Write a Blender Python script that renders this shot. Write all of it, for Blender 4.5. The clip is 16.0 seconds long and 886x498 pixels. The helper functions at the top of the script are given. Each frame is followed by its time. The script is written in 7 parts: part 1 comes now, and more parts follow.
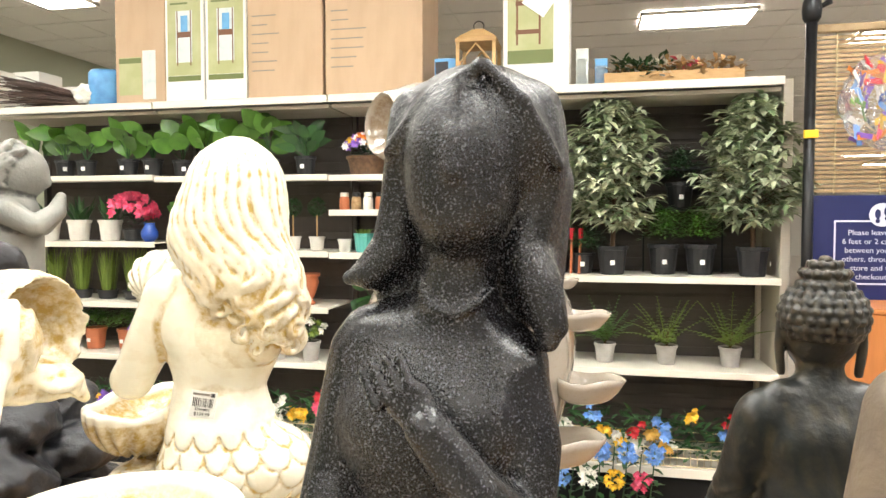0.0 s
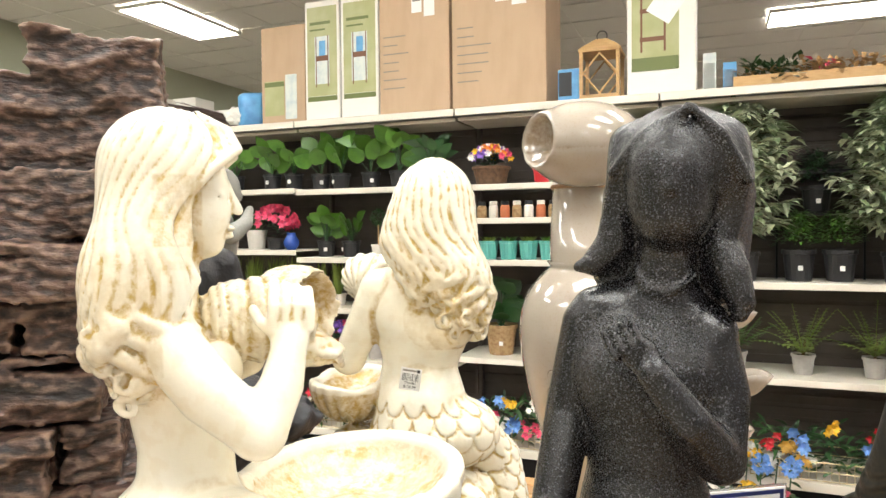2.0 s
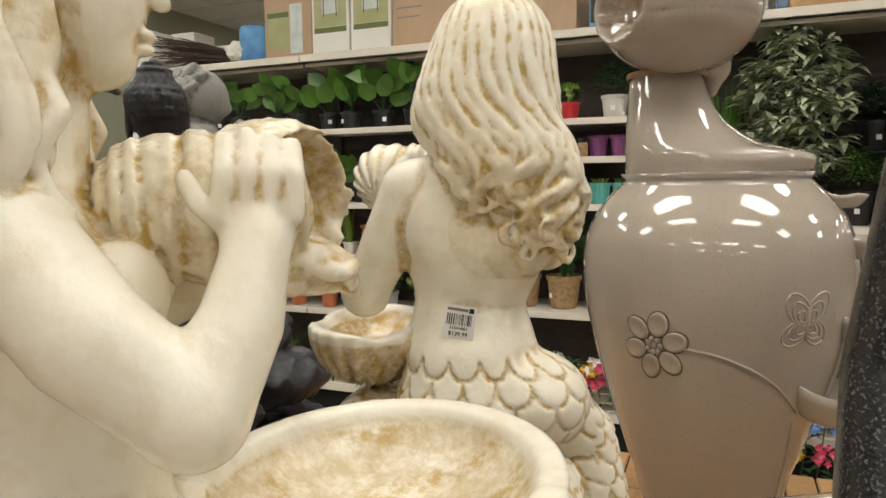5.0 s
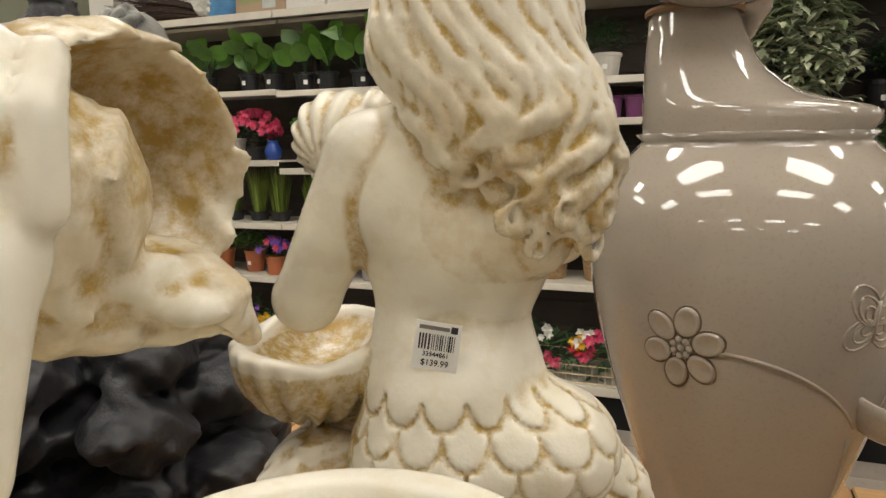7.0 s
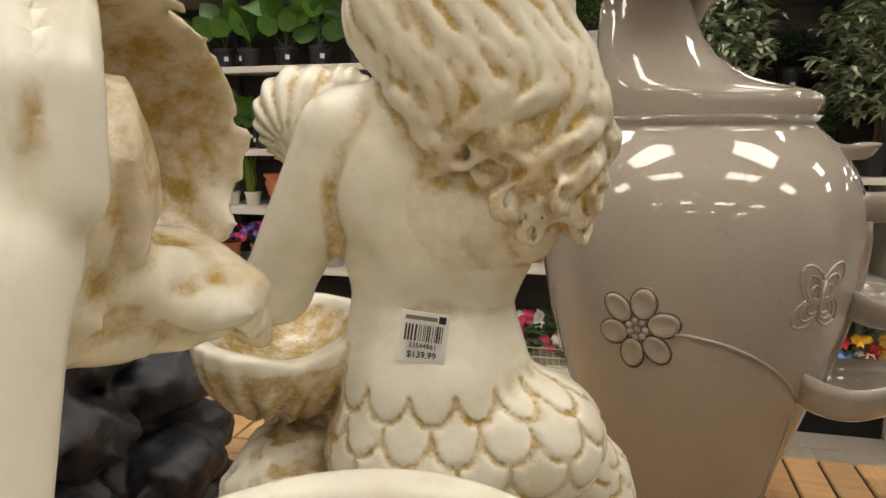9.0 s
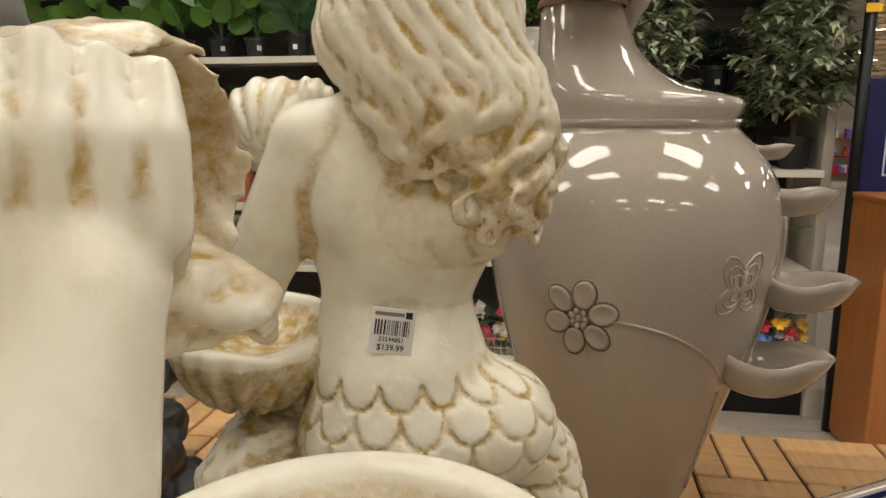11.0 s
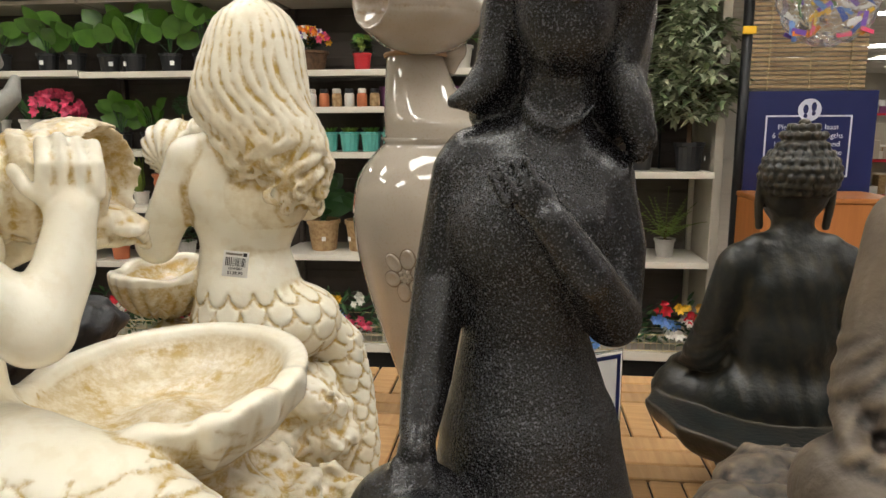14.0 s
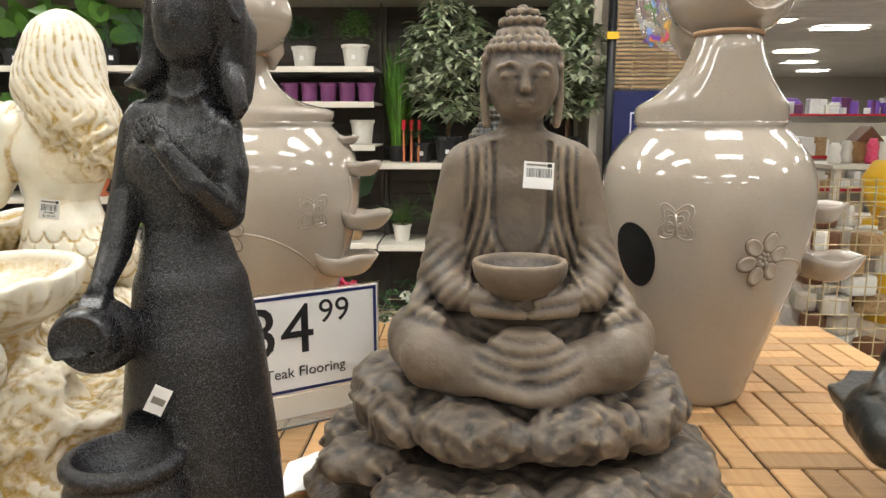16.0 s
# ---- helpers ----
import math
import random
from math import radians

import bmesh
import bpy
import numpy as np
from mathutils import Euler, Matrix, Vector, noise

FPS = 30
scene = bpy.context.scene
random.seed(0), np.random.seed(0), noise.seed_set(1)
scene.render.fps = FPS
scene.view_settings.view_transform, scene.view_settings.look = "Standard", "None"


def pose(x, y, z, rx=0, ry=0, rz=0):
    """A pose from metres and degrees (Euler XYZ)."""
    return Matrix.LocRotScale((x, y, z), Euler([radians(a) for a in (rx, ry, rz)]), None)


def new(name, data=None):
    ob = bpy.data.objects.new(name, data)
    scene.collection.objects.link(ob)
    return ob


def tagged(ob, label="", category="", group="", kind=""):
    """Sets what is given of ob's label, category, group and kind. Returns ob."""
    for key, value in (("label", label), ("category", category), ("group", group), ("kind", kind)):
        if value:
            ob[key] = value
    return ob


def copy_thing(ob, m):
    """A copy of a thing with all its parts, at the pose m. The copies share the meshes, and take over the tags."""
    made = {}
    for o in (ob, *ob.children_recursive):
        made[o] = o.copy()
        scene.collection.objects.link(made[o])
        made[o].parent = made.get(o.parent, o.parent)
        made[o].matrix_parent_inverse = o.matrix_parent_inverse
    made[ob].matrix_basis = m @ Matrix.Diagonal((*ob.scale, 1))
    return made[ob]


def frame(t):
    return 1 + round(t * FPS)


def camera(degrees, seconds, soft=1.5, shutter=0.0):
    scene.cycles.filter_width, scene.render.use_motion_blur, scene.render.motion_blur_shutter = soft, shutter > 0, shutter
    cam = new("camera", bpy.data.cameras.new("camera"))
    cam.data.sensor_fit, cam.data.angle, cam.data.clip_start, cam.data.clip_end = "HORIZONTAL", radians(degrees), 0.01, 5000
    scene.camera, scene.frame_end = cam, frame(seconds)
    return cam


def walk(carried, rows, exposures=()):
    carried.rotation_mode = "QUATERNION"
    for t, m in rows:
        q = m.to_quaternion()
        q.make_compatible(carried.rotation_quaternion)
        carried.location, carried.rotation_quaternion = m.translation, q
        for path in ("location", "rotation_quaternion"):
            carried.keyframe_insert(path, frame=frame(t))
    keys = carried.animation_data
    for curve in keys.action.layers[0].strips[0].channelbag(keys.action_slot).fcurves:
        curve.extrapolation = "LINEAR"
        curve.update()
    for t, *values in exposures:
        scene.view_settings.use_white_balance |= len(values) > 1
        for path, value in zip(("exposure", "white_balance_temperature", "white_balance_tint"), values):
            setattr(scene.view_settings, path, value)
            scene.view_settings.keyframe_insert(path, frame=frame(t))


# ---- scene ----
cam = camera(65.6, 16.0)
METRES, EYE, TILT, LEAN, TURN = 1.6, 1.58, -2.3, 0.0, 12.2
ROWS = [
    (0.0, 0.0, 0.0, 0.0, 0.0, 0.0, -0.0),
    (0.5, -0.0206, -0.0225, -0.0026, 3.96, 0.12, -0.06),
    (1.0, -0.0324, -0.0477, -0.0014, 6.25, 0.28, 0.04),
    (1.5, -0.0389, -0.0701, -0.0019, 7.88, 0.52, 0.1),
    (2.0, -0.0439, -0.0879, -0.0055, 9.28, 0.71, 0.17),
    (2.5, -0.0484, -0.0958, -0.0149, 9.97, 0.66, 0.15),
    (3.0, -0.0515, -0.0962, -0.0186, 10.26, 0.31, 0.17),
    (3.5, -0.0592, -0.078, -0.0253, 10.36, -0.33, 0.16),
    (4.0, -0.0709, -0.0361, -0.0326, 10.28, -1.31, 0.18),
    (4.5, -0.0886, 0.0267, -0.0363, 10.23, -2.07, 0.25),
    (5.0, -0.1041, 0.0971, -0.0454, 10.16, -3.0, 0.22),
    (7.5, -0.1249, 0.2172, -0.0424, 7.78, -6.39, 0.21),
    (8.0, -0.1344, 0.2203, -0.0441, 6.02, -6.75, 0.16),
    (8.5, -0.1399, 0.2226, -0.0428, 4.06, -7.11, 0.13),
    (11.0, -0.1528, 0.2005, -0.0351, -2.72, -8.12, 0.14),
    (11.5, -0.1527, 0.1809, -0.0313, -4.19, -8.06, 0.17),
    (12.0, -0.1494, 0.1564, -0.0325, -4.88, -8.01, 0.17),
    (12.5, -0.1359, 0.1235, -0.0301, -5.16, -7.96, 0.21),
    (13.0, -0.115, 0.0776, -0.0301, -5.38, -7.9, 0.27),
    (13.5, -0.0884, 0.0251, -0.0342, -5.57, -7.83, 0.45),
    (14.0, -0.0644, -0.024, -0.0304, -5.82, -7.78, 0.48),
    (14.5, -0.0458, -0.0798, -0.0363, -6.11, -7.83, 0.46),
    (15.0, -0.0224, -0.1436, -0.0497, -6.36, -7.76, 0.38),
    (15.5, 0.0183, -0.1905, -0.0572, -7.33, -7.74, 0.25),
    (16.0, 0.0803, -0.2311, -0.0555, -10.63, -7.89, 0.35),
]
EXPOSURES = [(0.0, 0.50, 6100, 7), (0.5, 0.5, 6050, 7), (2.0, 0.18, 6050, 7), (3.5, -0.2, 6100, 7), (5.0, -0.8, 6250, 8), (8.0, -0.97, 6400, 9), (12.0, -1.1, 6500, 9), (13.5, -0.9, 6300, 8), (14.5, -0.6, 6100, 7), (16.0, -0.25, 5950, 7)]
walk(cam, [(t, pose(0, 0, EYE, TILT, LEAN, TURN) @ pose(METRES * x, METRES * y, METRES * z, 90 + pitch, roll, yaw)) for t, x, y, z, yaw, pitch, roll in ROWS],
     EXPOSURES)

# ---------------------------------------------------------------- world
world = bpy.data.worlds.new("shop_world")
scene.world = world
world.use_nodes = True
world.node_tree.nodes["Background"].inputs[0].default_value = (0.9, 0.85, 0.78, 1)
world.node_tree.nodes["Background"].inputs[1].default_value = 0.02
LIGHT = 20.0


# ---------------------------------------------------------------- materials
def mat(name, base, rough=0.6, spots=None, scale=8.0, amount=0.5, bump=0.0, bump_scale=60.0, metal=0.0, coat=0.0,
        stretch=(1, 1, 1), vary=0.0, patina_hollow_tone=None, fine=None, transmission=0.0, emit=0.0, spec=0.5, pebble=0.0, wear=None):
    """A surface: base colour, blotches of a second colour, fine grain, relief, and change from piece to piece."""
    m = bpy.data.materials.new(name)
    m.use_nodes = True
    nt = m.node_tree
    N, L = nt.nodes, nt.links
    b = N["Principled BSDF"]
    tc = N.new("ShaderNodeTexCoord")
    mp = N.new("ShaderNodeMapping")
    mp.inputs["Scale"].default_value = stretch
    L.new(tc.outputs["Object"], mp.inputs[0])
    rgb = N.new("ShaderNodeRGB")
    rgb.outputs[0].default_value = (*base, 1)
    col = rgb.outputs[0]

    def mix(a, c, fac):
        x = N.new("ShaderNodeMix")
        x.data_type = "RGBA"
        L.new(a, x.inputs[6])
        x.inputs[7].default_value = (*c, 1)
        L.new(fac, x.inputs[0])
        return x.outputs[2]

    def noise_fac(sc, lo, hi, top, detail=6.0, low=0.0):
        n = N.new("ShaderNodeTexNoise")
        n.inputs["Scale"].default_value, n.inputs["Detail"].default_value = sc, detail
        n.inputs["Roughness"].default_value = 0.72 if detail > 8 else 0.5
        L.new(mp.outputs[0], n.inputs["Vector"])
        r = N.new("ShaderNodeMapRange")
        r.inputs[1].default_value, r.inputs[2].default_value = lo, hi
        r.inputs[3].default_value, r.inputs[4].default_value = low, top
        L.new(n.outputs[0], r.inputs[0])
        return r.outputs[0]

    if spots:
        col = mix(col, spots, noise_fac(scale, 0.42, 0.68, amount))
    if fine:
        col = mix(col, fine[0], noise_fac(fine[1], fine[3] if len(fine) > 3 else 0.5, fine[4] if len(fine) > 4 else 0.62, fine[2], 3.0))
    if patina_hollow_tone:
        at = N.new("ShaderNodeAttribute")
        at.attribute_name = "patina_hollow_tone"
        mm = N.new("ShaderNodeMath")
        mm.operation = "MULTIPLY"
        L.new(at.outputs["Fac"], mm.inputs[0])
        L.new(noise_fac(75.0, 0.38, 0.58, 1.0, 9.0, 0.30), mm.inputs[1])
        col = mix(col, patina_hollow_tone, mm.outputs[0])
    if wear:
        edge = N.new("ShaderNodeNewGeometry")
        r = N.new("ShaderNodeMapRange")
        r.inputs[1].default_value, r.inputs[2].default_value, r.inputs[4].default_value = 0.505, wear[1], wear[2]
        L.new(edge.outputs["Pointiness"], r.inputs[0])
        broken = N.new("ShaderNodeMath")
        broken.operation = "MULTIPLY"
        L.new(r.outputs[0], broken.inputs[0])
        L.new(noise_fac(42.0, 0.35, 0.55, 1.0, 6.0, 0.35), broken.inputs[1])
        col = mix(col, wear[0], broken.outputs[0])
    if vary:
        oi = N.new("ShaderNodeObjectInfo")
        hs = N.new("ShaderNodeHueSaturation")
        r = N.new("ShaderNodeMapRange")
        r.inputs[3].default_value, r.inputs[4].default_value = 1 - vary, 1 + vary
        geo = N.new("ShaderNodeNewGeometry")
        add = N.new("ShaderNodeMath")
        add.operation = "ADD"
        fr = N.new("ShaderNodeMath")
        fr.operation = "FRACT"
        L.new(oi.outputs["Random"], add.inputs[0])
        L.new(geo.outputs["Random Per Island"], add.inputs[1])
        L.new(add.outputs[0], fr.inputs[0])
        L.new(fr.outputs[0], r.inputs[0])
        L.new(r.outputs[0], hs.inputs["Value"])
        L.new(col, hs.inputs["Color"])
        col = hs.outputs[0]
    L.new(col, b.inputs["Base Color"])
    b.inputs["Roughness"].default_value = rough
    b.inputs["Metallic"].default_value = metal
    b.inputs["Coat Weight"].default_value = coat
    b.inputs["Coat Roughness"].default_value = 0.03
    b.inputs["Specular IOR Level"].default_value = spec
    b.inputs["Transmission Weight"].default_value = transmission
    if emit:
        b.inputs["Emission Color"].default_value = (1.0, 0.94, 0.85, 1)
        b.inputs["Emission Strength"].default_value = emit
    if bump:
        n = N.new("ShaderNodeTexNoise")
        n.inputs["Scale"].default_value, n.inputs["Detail"].default_value = bump_scale, 5.0
        L.new(mp.outputs[0], n.inputs["Vector"])
        bp = N.new("ShaderNodeBump")
        bp.inputs["Strength"].default_value, bp.inputs["Distance"].default_value = bump, 0.004
        L.new(n.outputs[0], bp.inputs["Height"])
        if pebble:
            grain = N.new("ShaderNodeAttribute")
            grain.attribute_name = "patina_hollow_tone"
            r = N.new("ShaderNodeMapRange")
            r.inputs[3].default_value, r.inputs[4].default_value = bump, pebble
            L.new(grain.outputs["Fac"], r.inputs[0])
            L.new(r.outputs[0], bp.inputs["Strength"])
        L.new(bp.outputs[0], b.inputs["Normal"])
    return m


# The tone mask brings an antique brown wash to CREAM.
CREAM = mat("aged_cream_resin", (0.85, 0.81, 0.69), 0.26, (0.80, 0.71, 0.50), 7, 0.4, 0.12, 130, patina_hollow_tone=(0.47, 0.315, 0.082), fine=((0.60, 0.44, 0.20), 60, 0.14))
CHARCOAL = mat("speckled_charcoal_resin", (0.0125, 0.012, 0.014), 0.27, (0.009, 0.009, 0.010), 14, 0.6, 0.06, 480, fine=((0.115, 0.115, 0.122), 820, 0.7, 0.56, 0.645), pebble=0.5)
# TAUPE, GREYSTONE, BROWNROCK: the mask mixes a darker tone into hollows.
TAUPE = mat("taupe_brown_resin", (0.155, 0.118, 0.084), 0.50, (0.066, 0.055, 0.046), 9, 0.75, 0.35, 120, patina_hollow_tone=(0.030, 0.026, 0.024), fine=((0.20, 0.155, 0.105), 26, 0.4, 0.5, 0.7), wear=((0.27, 0.205, 0.135), 0.545, 0.75))
BRONZE = mat("dark_green_bronze", (0.012, 0.013, 0.0125), 0.34, (0.014, 0.022, 0.022), 18, 0.5, 0.3, 140, patina_hollow_tone=(0.045, 0.037, 0.022), fine=((0.05, 0.04, 0.025), 60, 0.3), wear=((0.07, 0.055, 0.035), 0.545, 0.7))
GREYSTONE = mat("grey_garden_resin", (0.27, 0.265, 0.24), 0.75, (0.17, 0.165, 0.15), 12, 0.6, 0.4, 150, patina_hollow_tone=(0.07, 0.07, 0.066))
DARKROCK = mat("dark_grey_rock", (0.018, 0.018, 0.021), 0.5, (0.036, 0.036, 0.040), 16, 0.6, 0.6, 90, wear=((0.075, 0.075, 0.08), 0.545, 0.6))
BROWNROCK = mat("dark_brown_slate", (0.080, 0.042, 0.030), 0.40, (0.013, 0.008, 0.006), 11, 0.95, 1.0, 75, stretch=(1, 1, 2.6), patina_hollow_tone=(0.006, 0.004, 0.004), fine=((0.30, 0.21, 0.165), 34, 0.55, 0.56, 0.70), wear=((0.30, 0.20, 0.15), 0.545, 0.8))
GLAZE = mat("beige_crackle_glaze", (0.43, 0.375, 0.315), 0.055, (0.35, 0.30, 0.245), 5, 0.5, 0.015, 40, coat=0.6, patina_hollow_tone=(0.22, 0.15, 0.085), fine=((0.36, 0.29, 0.21), 240, 0.35, 0.56, 0.66))
BLACK = mat("black_void", (0.004, 0.004, 0.004), 0.9)
WHITE_METAL = mat("cream_shelf_enamel", (0.74, 0.69, 0.60), 0.4, (0.62, 0.57, 0.48), 4, 0.4)
BACKBOARD = mat("dark_shelf_back", (0.085, 0.072, 0.062), 0.7, (0.05, 0.042, 0.036), 6, 0.6, 0.1, 40)
UPRIGHT = mat("beige_upright_enamel", (0.52, 0.47, 0.39), 0.5, (0.42, 0.37, 0.3), 6, 0.5)
FLOOR = mat("beige_vinyl_tile", (0.52, 0.46, 0.39), 0.32, (0.42, 0.36, 0.3), 2.5, 0.6, 0.05, 50, fine=((0.38, 0.33, 0.27), 30, 0.35), vary=0.04)
CEIL = mat("ceiling_tile", (0.78, 0.75, 0.70), 0.9, (0.70, 0.67, 0.62), 1.2, 0.4, 0.3, 90)
WALLGREEN = mat("sage_wall_paint", (0.36, 0.37, 0.27), 0.8, (0.31, 0.32, 0.23), 0.8, 0.5)
WALLPALE = mat("pale_wall_paint", (0.66, 0.62, 0.55), 0.8, (0.58, 0.54, 0.47), 0.7, 0.5)
TEAK = mat("teak_slat", (0.50, 0.30, 0.13), 0.5, (0.36, 0.19, 0.075), 9, 0.6, 0.3, 60, stretch=(1, 8, 1), vary=0.28)
GAP = mat("dark_tile_tray", (0.018, 0.015, 0.012), 0.8)
TABLEWOOD = mat("table_board", (0.24, 0.15, 0.08), 0.6, (0.15, 0.09, 0.045), 6, 0.6, 0.2, 50, stretch=(1, 6, 1))
CARD = mat("brown_cardboard", (0.48, 0.345, 0.225), 0.75, (0.42, 0.295, 0.185), 3, 0.6, 0.08, 50, stretch=(4, 4, 1))
CARD_SEAM_SHADOW = mat("cardboard_shadow_seam", (0.16, 0.09, 0.045), 0.8)
WHITECARD = mat("white_carton", (0.78, 0.76, 0.70), 0.5, (0.7, 0.68, 0.62), 3, 0.4)
OLIVE = mat("olive_print", (0.36, 0.37, 0.17), 0.45, (0.48, 0.48, 0.27), 7, 0.6)
OLIVE_D = mat("dark_olive_print", (0.13, 0.16, 0.045), 0.45)
PALE_PRINT = mat("pale_print", (0.62, 0.66, 0.62), 0.45, (0.4, 0.5, 0.55), 18, 0.7)
BROWN_PRINT = mat("brown_print", (0.16, 0.07, 0.03), 0.5)
BLUE_PRINT = mat("sky_blue_print", (0.12, 0.34, 0.62), 0.4, (0.05, 0.16, 0.4), 14, 0.6)
WHITE_PRINT = mat("white_paper", (0.82, 0.81, 0.79), 0.5, (0.76, 0.75, 0.73), 8, 0.3)
INK = mat("black_ink", (0.012, 0.012, 0.014), 0.5)
GREYINK = mat("grey_ink", (0.22, 0.20, 0.17), 0.6)
NAVY = mat("navy_sign_print", (0.012, 0.018, 0.095), 0.35, (0.018, 0.024, 0.12), 4, 0.4)
LILAC_INK = mat("pale_sign_ink", (0.62, 0.64, 0.78), 0.5)
ORANGEWOOD = mat("orange_wood_veneer", (0.46, 0.17, 0.045), 0.4, (0.36, 0.12, 0.03), 5, 0.6, 0.1, 40, stretch=(6, 6, 0.6))
POLE = mat("black_steel_tube", (0.02, 0.02, 0.022), 0.35, metal=0.6)
BAMBOO = mat("bamboo_slat", (0.45, 0.32, 0.17), 0.5, (0.33, 0.22, 0.1), 20, 0.6, vary=0.25)
POT_BLACK = mat("black_plastic_pot", (0.018, 0.018, 0.02), 0.45, (0.03, 0.03, 0.032), 12, 0.4)
POT_WHITE = mat("white_ceramic_pot", (0.66, 0.63, 0.57), 0.4, (0.52, 0.48, 0.42), 14, 0.5)
POT_GREY = mat("grey_cement_pot", (0.42, 0.40, 0.37), 0.8, (0.3, 0.28, 0.26), 20, 0.6, 0.3, 80)
POT_TEAL = mat("teal_ceramic_pot", (0.13, 0.42, 0.37), 0.3, (0.09, 0.32, 0.29), 9, 0.5)
POT_PURPLE = mat("purple_pot", (0.20, 0.06, 0.17), 0.4, (0.15, 0.04, 0.13), 9, 0.5)
POT_TERRA = mat("terracotta_pot", (0.50, 0.16, 0.07), 0.7, (0.4, 0.12, 0.05), 11, 0.6)
POT_RED = mat("red_glazed_pot", (0.52, 0.03, 0.04), 0.3)
POT_BLUE = mat("cobalt_pot", (0.03, 0.08, 0.36), 0.25)
WICKER = mat("woven_wicker", (0.42, 0.28, 0.14), 0.75, (0.24, 0.14, 0.06), 45, 0.8, 0.9, 120)
DARK_WICKER = mat("dark_wicker", (0.13, 0.07, 0.035), 0.75, (0.06, 0.03, 0.015), 45, 0.8, 0.9, 120)
SOIL = mat("moss_soil", (0.05, 0.04, 0.025), 0.9, (0.08, 0.09, 0.03), 40, 0.6, 0.8, 90)
LEAF = mat("glossy_green_leaf", (0.085, 0.200, 0.024), 0.32, (0.03, 0.09, 0.012), 14, 0.5, vary=0.35)
LEAF_D = mat("dark_green_leaf", (0.022, 0.07, 0.018), 0.45, (0.04, 0.10, 0.02), 14, 0.6, vary=0.35)
LEAF_Y = mat("yellow_green_leaf", (0.17, 0.24, 0.035), 0.45, (0.10, 0.17, 0.02), 14, 0.6, vary=0.3)
LEAF_V = mat("variegated_leaf", (0.42, 0.47, 0.31), 0.5, (0.58, 0.60, 0.44), 60, 0.9, vary=0.35)
LEAF_VD = mat("grey_green_leaf", (0.15, 0.21, 0.10), 0.5, (0.22, 0.27, 0.15), 40, 0.7, vary=0.35)
STEM = mat("brown_stem", (0.12, 0.07, 0.035), 0.8, (0.07, 0.04, 0.02), 30, 0.6, 0.5, 80)
PINK = mat("pink_petal", (0.70, 0.05, 0.14), 0.5, (0.75, 0.18, 0.28), 30, 0.6, vary=0.25)
RED = mat("red_petal", (0.55, 0.012, 0.03), 0.5, vary=0.25)
YELLOW = mat("yellow_petal", (0.78, 0.46, 0.02), 0.5, vary=0.25)
BLUE = mat("blue_petal", (0.12, 0.27, 0.66), 0.5, (0.25, 0.42, 0.78), 40, 0.6, vary=0.25)
WHITEP = mat("white_petal", (0.78, 0.76, 0.70), 0.5, vary=0.15)
VIOLET = mat("violet_petal", (0.20, 0.09, 0.45), 0.5, vary=0.25)
ORANGE = mat("orange_petal", (0.75, 0.22, 0.02), 0.5, vary=0.2)
GOLD = mat("gold_leaf_spray", (0.55, 0.32, 0.05), 0.5, vary=0.3)
WIRE = mat("pale_gold_wire", (0.55, 0.45, 0.26), 0.4, metal=0.3)
LANTERNWOOD = mat("pale_lantern_wood", (0.50, 0.32, 0.14), 0.6, (0.38, 0.23, 0.09), 20, 0.6, stretch=(1, 1, 5))
TWIG = mat("dark_twig", (0.055, 0.033, 0.026), 0.7, (0.1, 0.06, 0.04), 30, 0.6, vary=0.4)
GLASS = mat("clear_plastic", (0.9, 0.92, 0.92), 0.12, transmission=0.92)
PANEL = mat("lit_diffuser", (0.9, 0.88, 0.84), 0.5, emit=LIGHT)


# ---------------------------------------------------------------- mesh helpers
def part(name, bm, material, parent=None, label="", smooth=False):
    """Links a bmesh as one mesh object, under a thing or a part if given."""
    me = bpy.data.meshes.new(name)
    bm.to_mesh(me)
    bm.free()
    me.materials.append(material)
    if smooth:
        me.polygons.foreach_set("use_smooth", [True] * len(me.polygons))
    ob = new(name, me)
    if parent:
        ob.parent = parent
    if label:
        tagged(ob, label)
    if name in MASSES:
        tagged(ob, kind="stuff")
    return ob


MASSES = {"bloom_mass", "foliage", "heap_mass", "branchwork", "stem_tuft", "blades", "twig_mass", "crown", "inner_leaves", "succulent", "goods", "slat_rest"}


def thing(name, at, label, category, group="", kind="", turn=0.0):
    """An empty at a thing's base that carries its parts."""
    ob = new(name)
    ob.empty_display_size = 0.05
    ob.matrix_basis = pose(*at, 0, 0, turn)
    return tagged(ob, label, category, group, kind)


def box(lo, hi, bevel=0.0, bm=None, turn=None, segs=1):
    """A box between two corners, its edges bevelled."""
    out = bm or bmesh.new()
    b = bmesh.new()
    lo, hi = Vector(lo), Vector(hi)
    bmesh.ops.create_cube(b, size=1.0, matrix=Matrix.Translation((lo + hi) / 2) @ Matrix.Diagonal((*(hi - lo), 1)))
    if bevel:
        bmesh.ops.bevel(b, geom=b.edges[:], offset=bevel, segments=segs, affect="EDGES", profile=0.6)
    if turn is not None:
        bmesh.ops.transform(b, matrix=turn, verts=b.verts[:])
    merge(b, out)
    return out


def merge(b, out):
    me = bpy.data.meshes.new("m")
    b.to_mesh(me)
    b.free()
    out.from_mesh(me)
    bpy.data.meshes.remove(me)


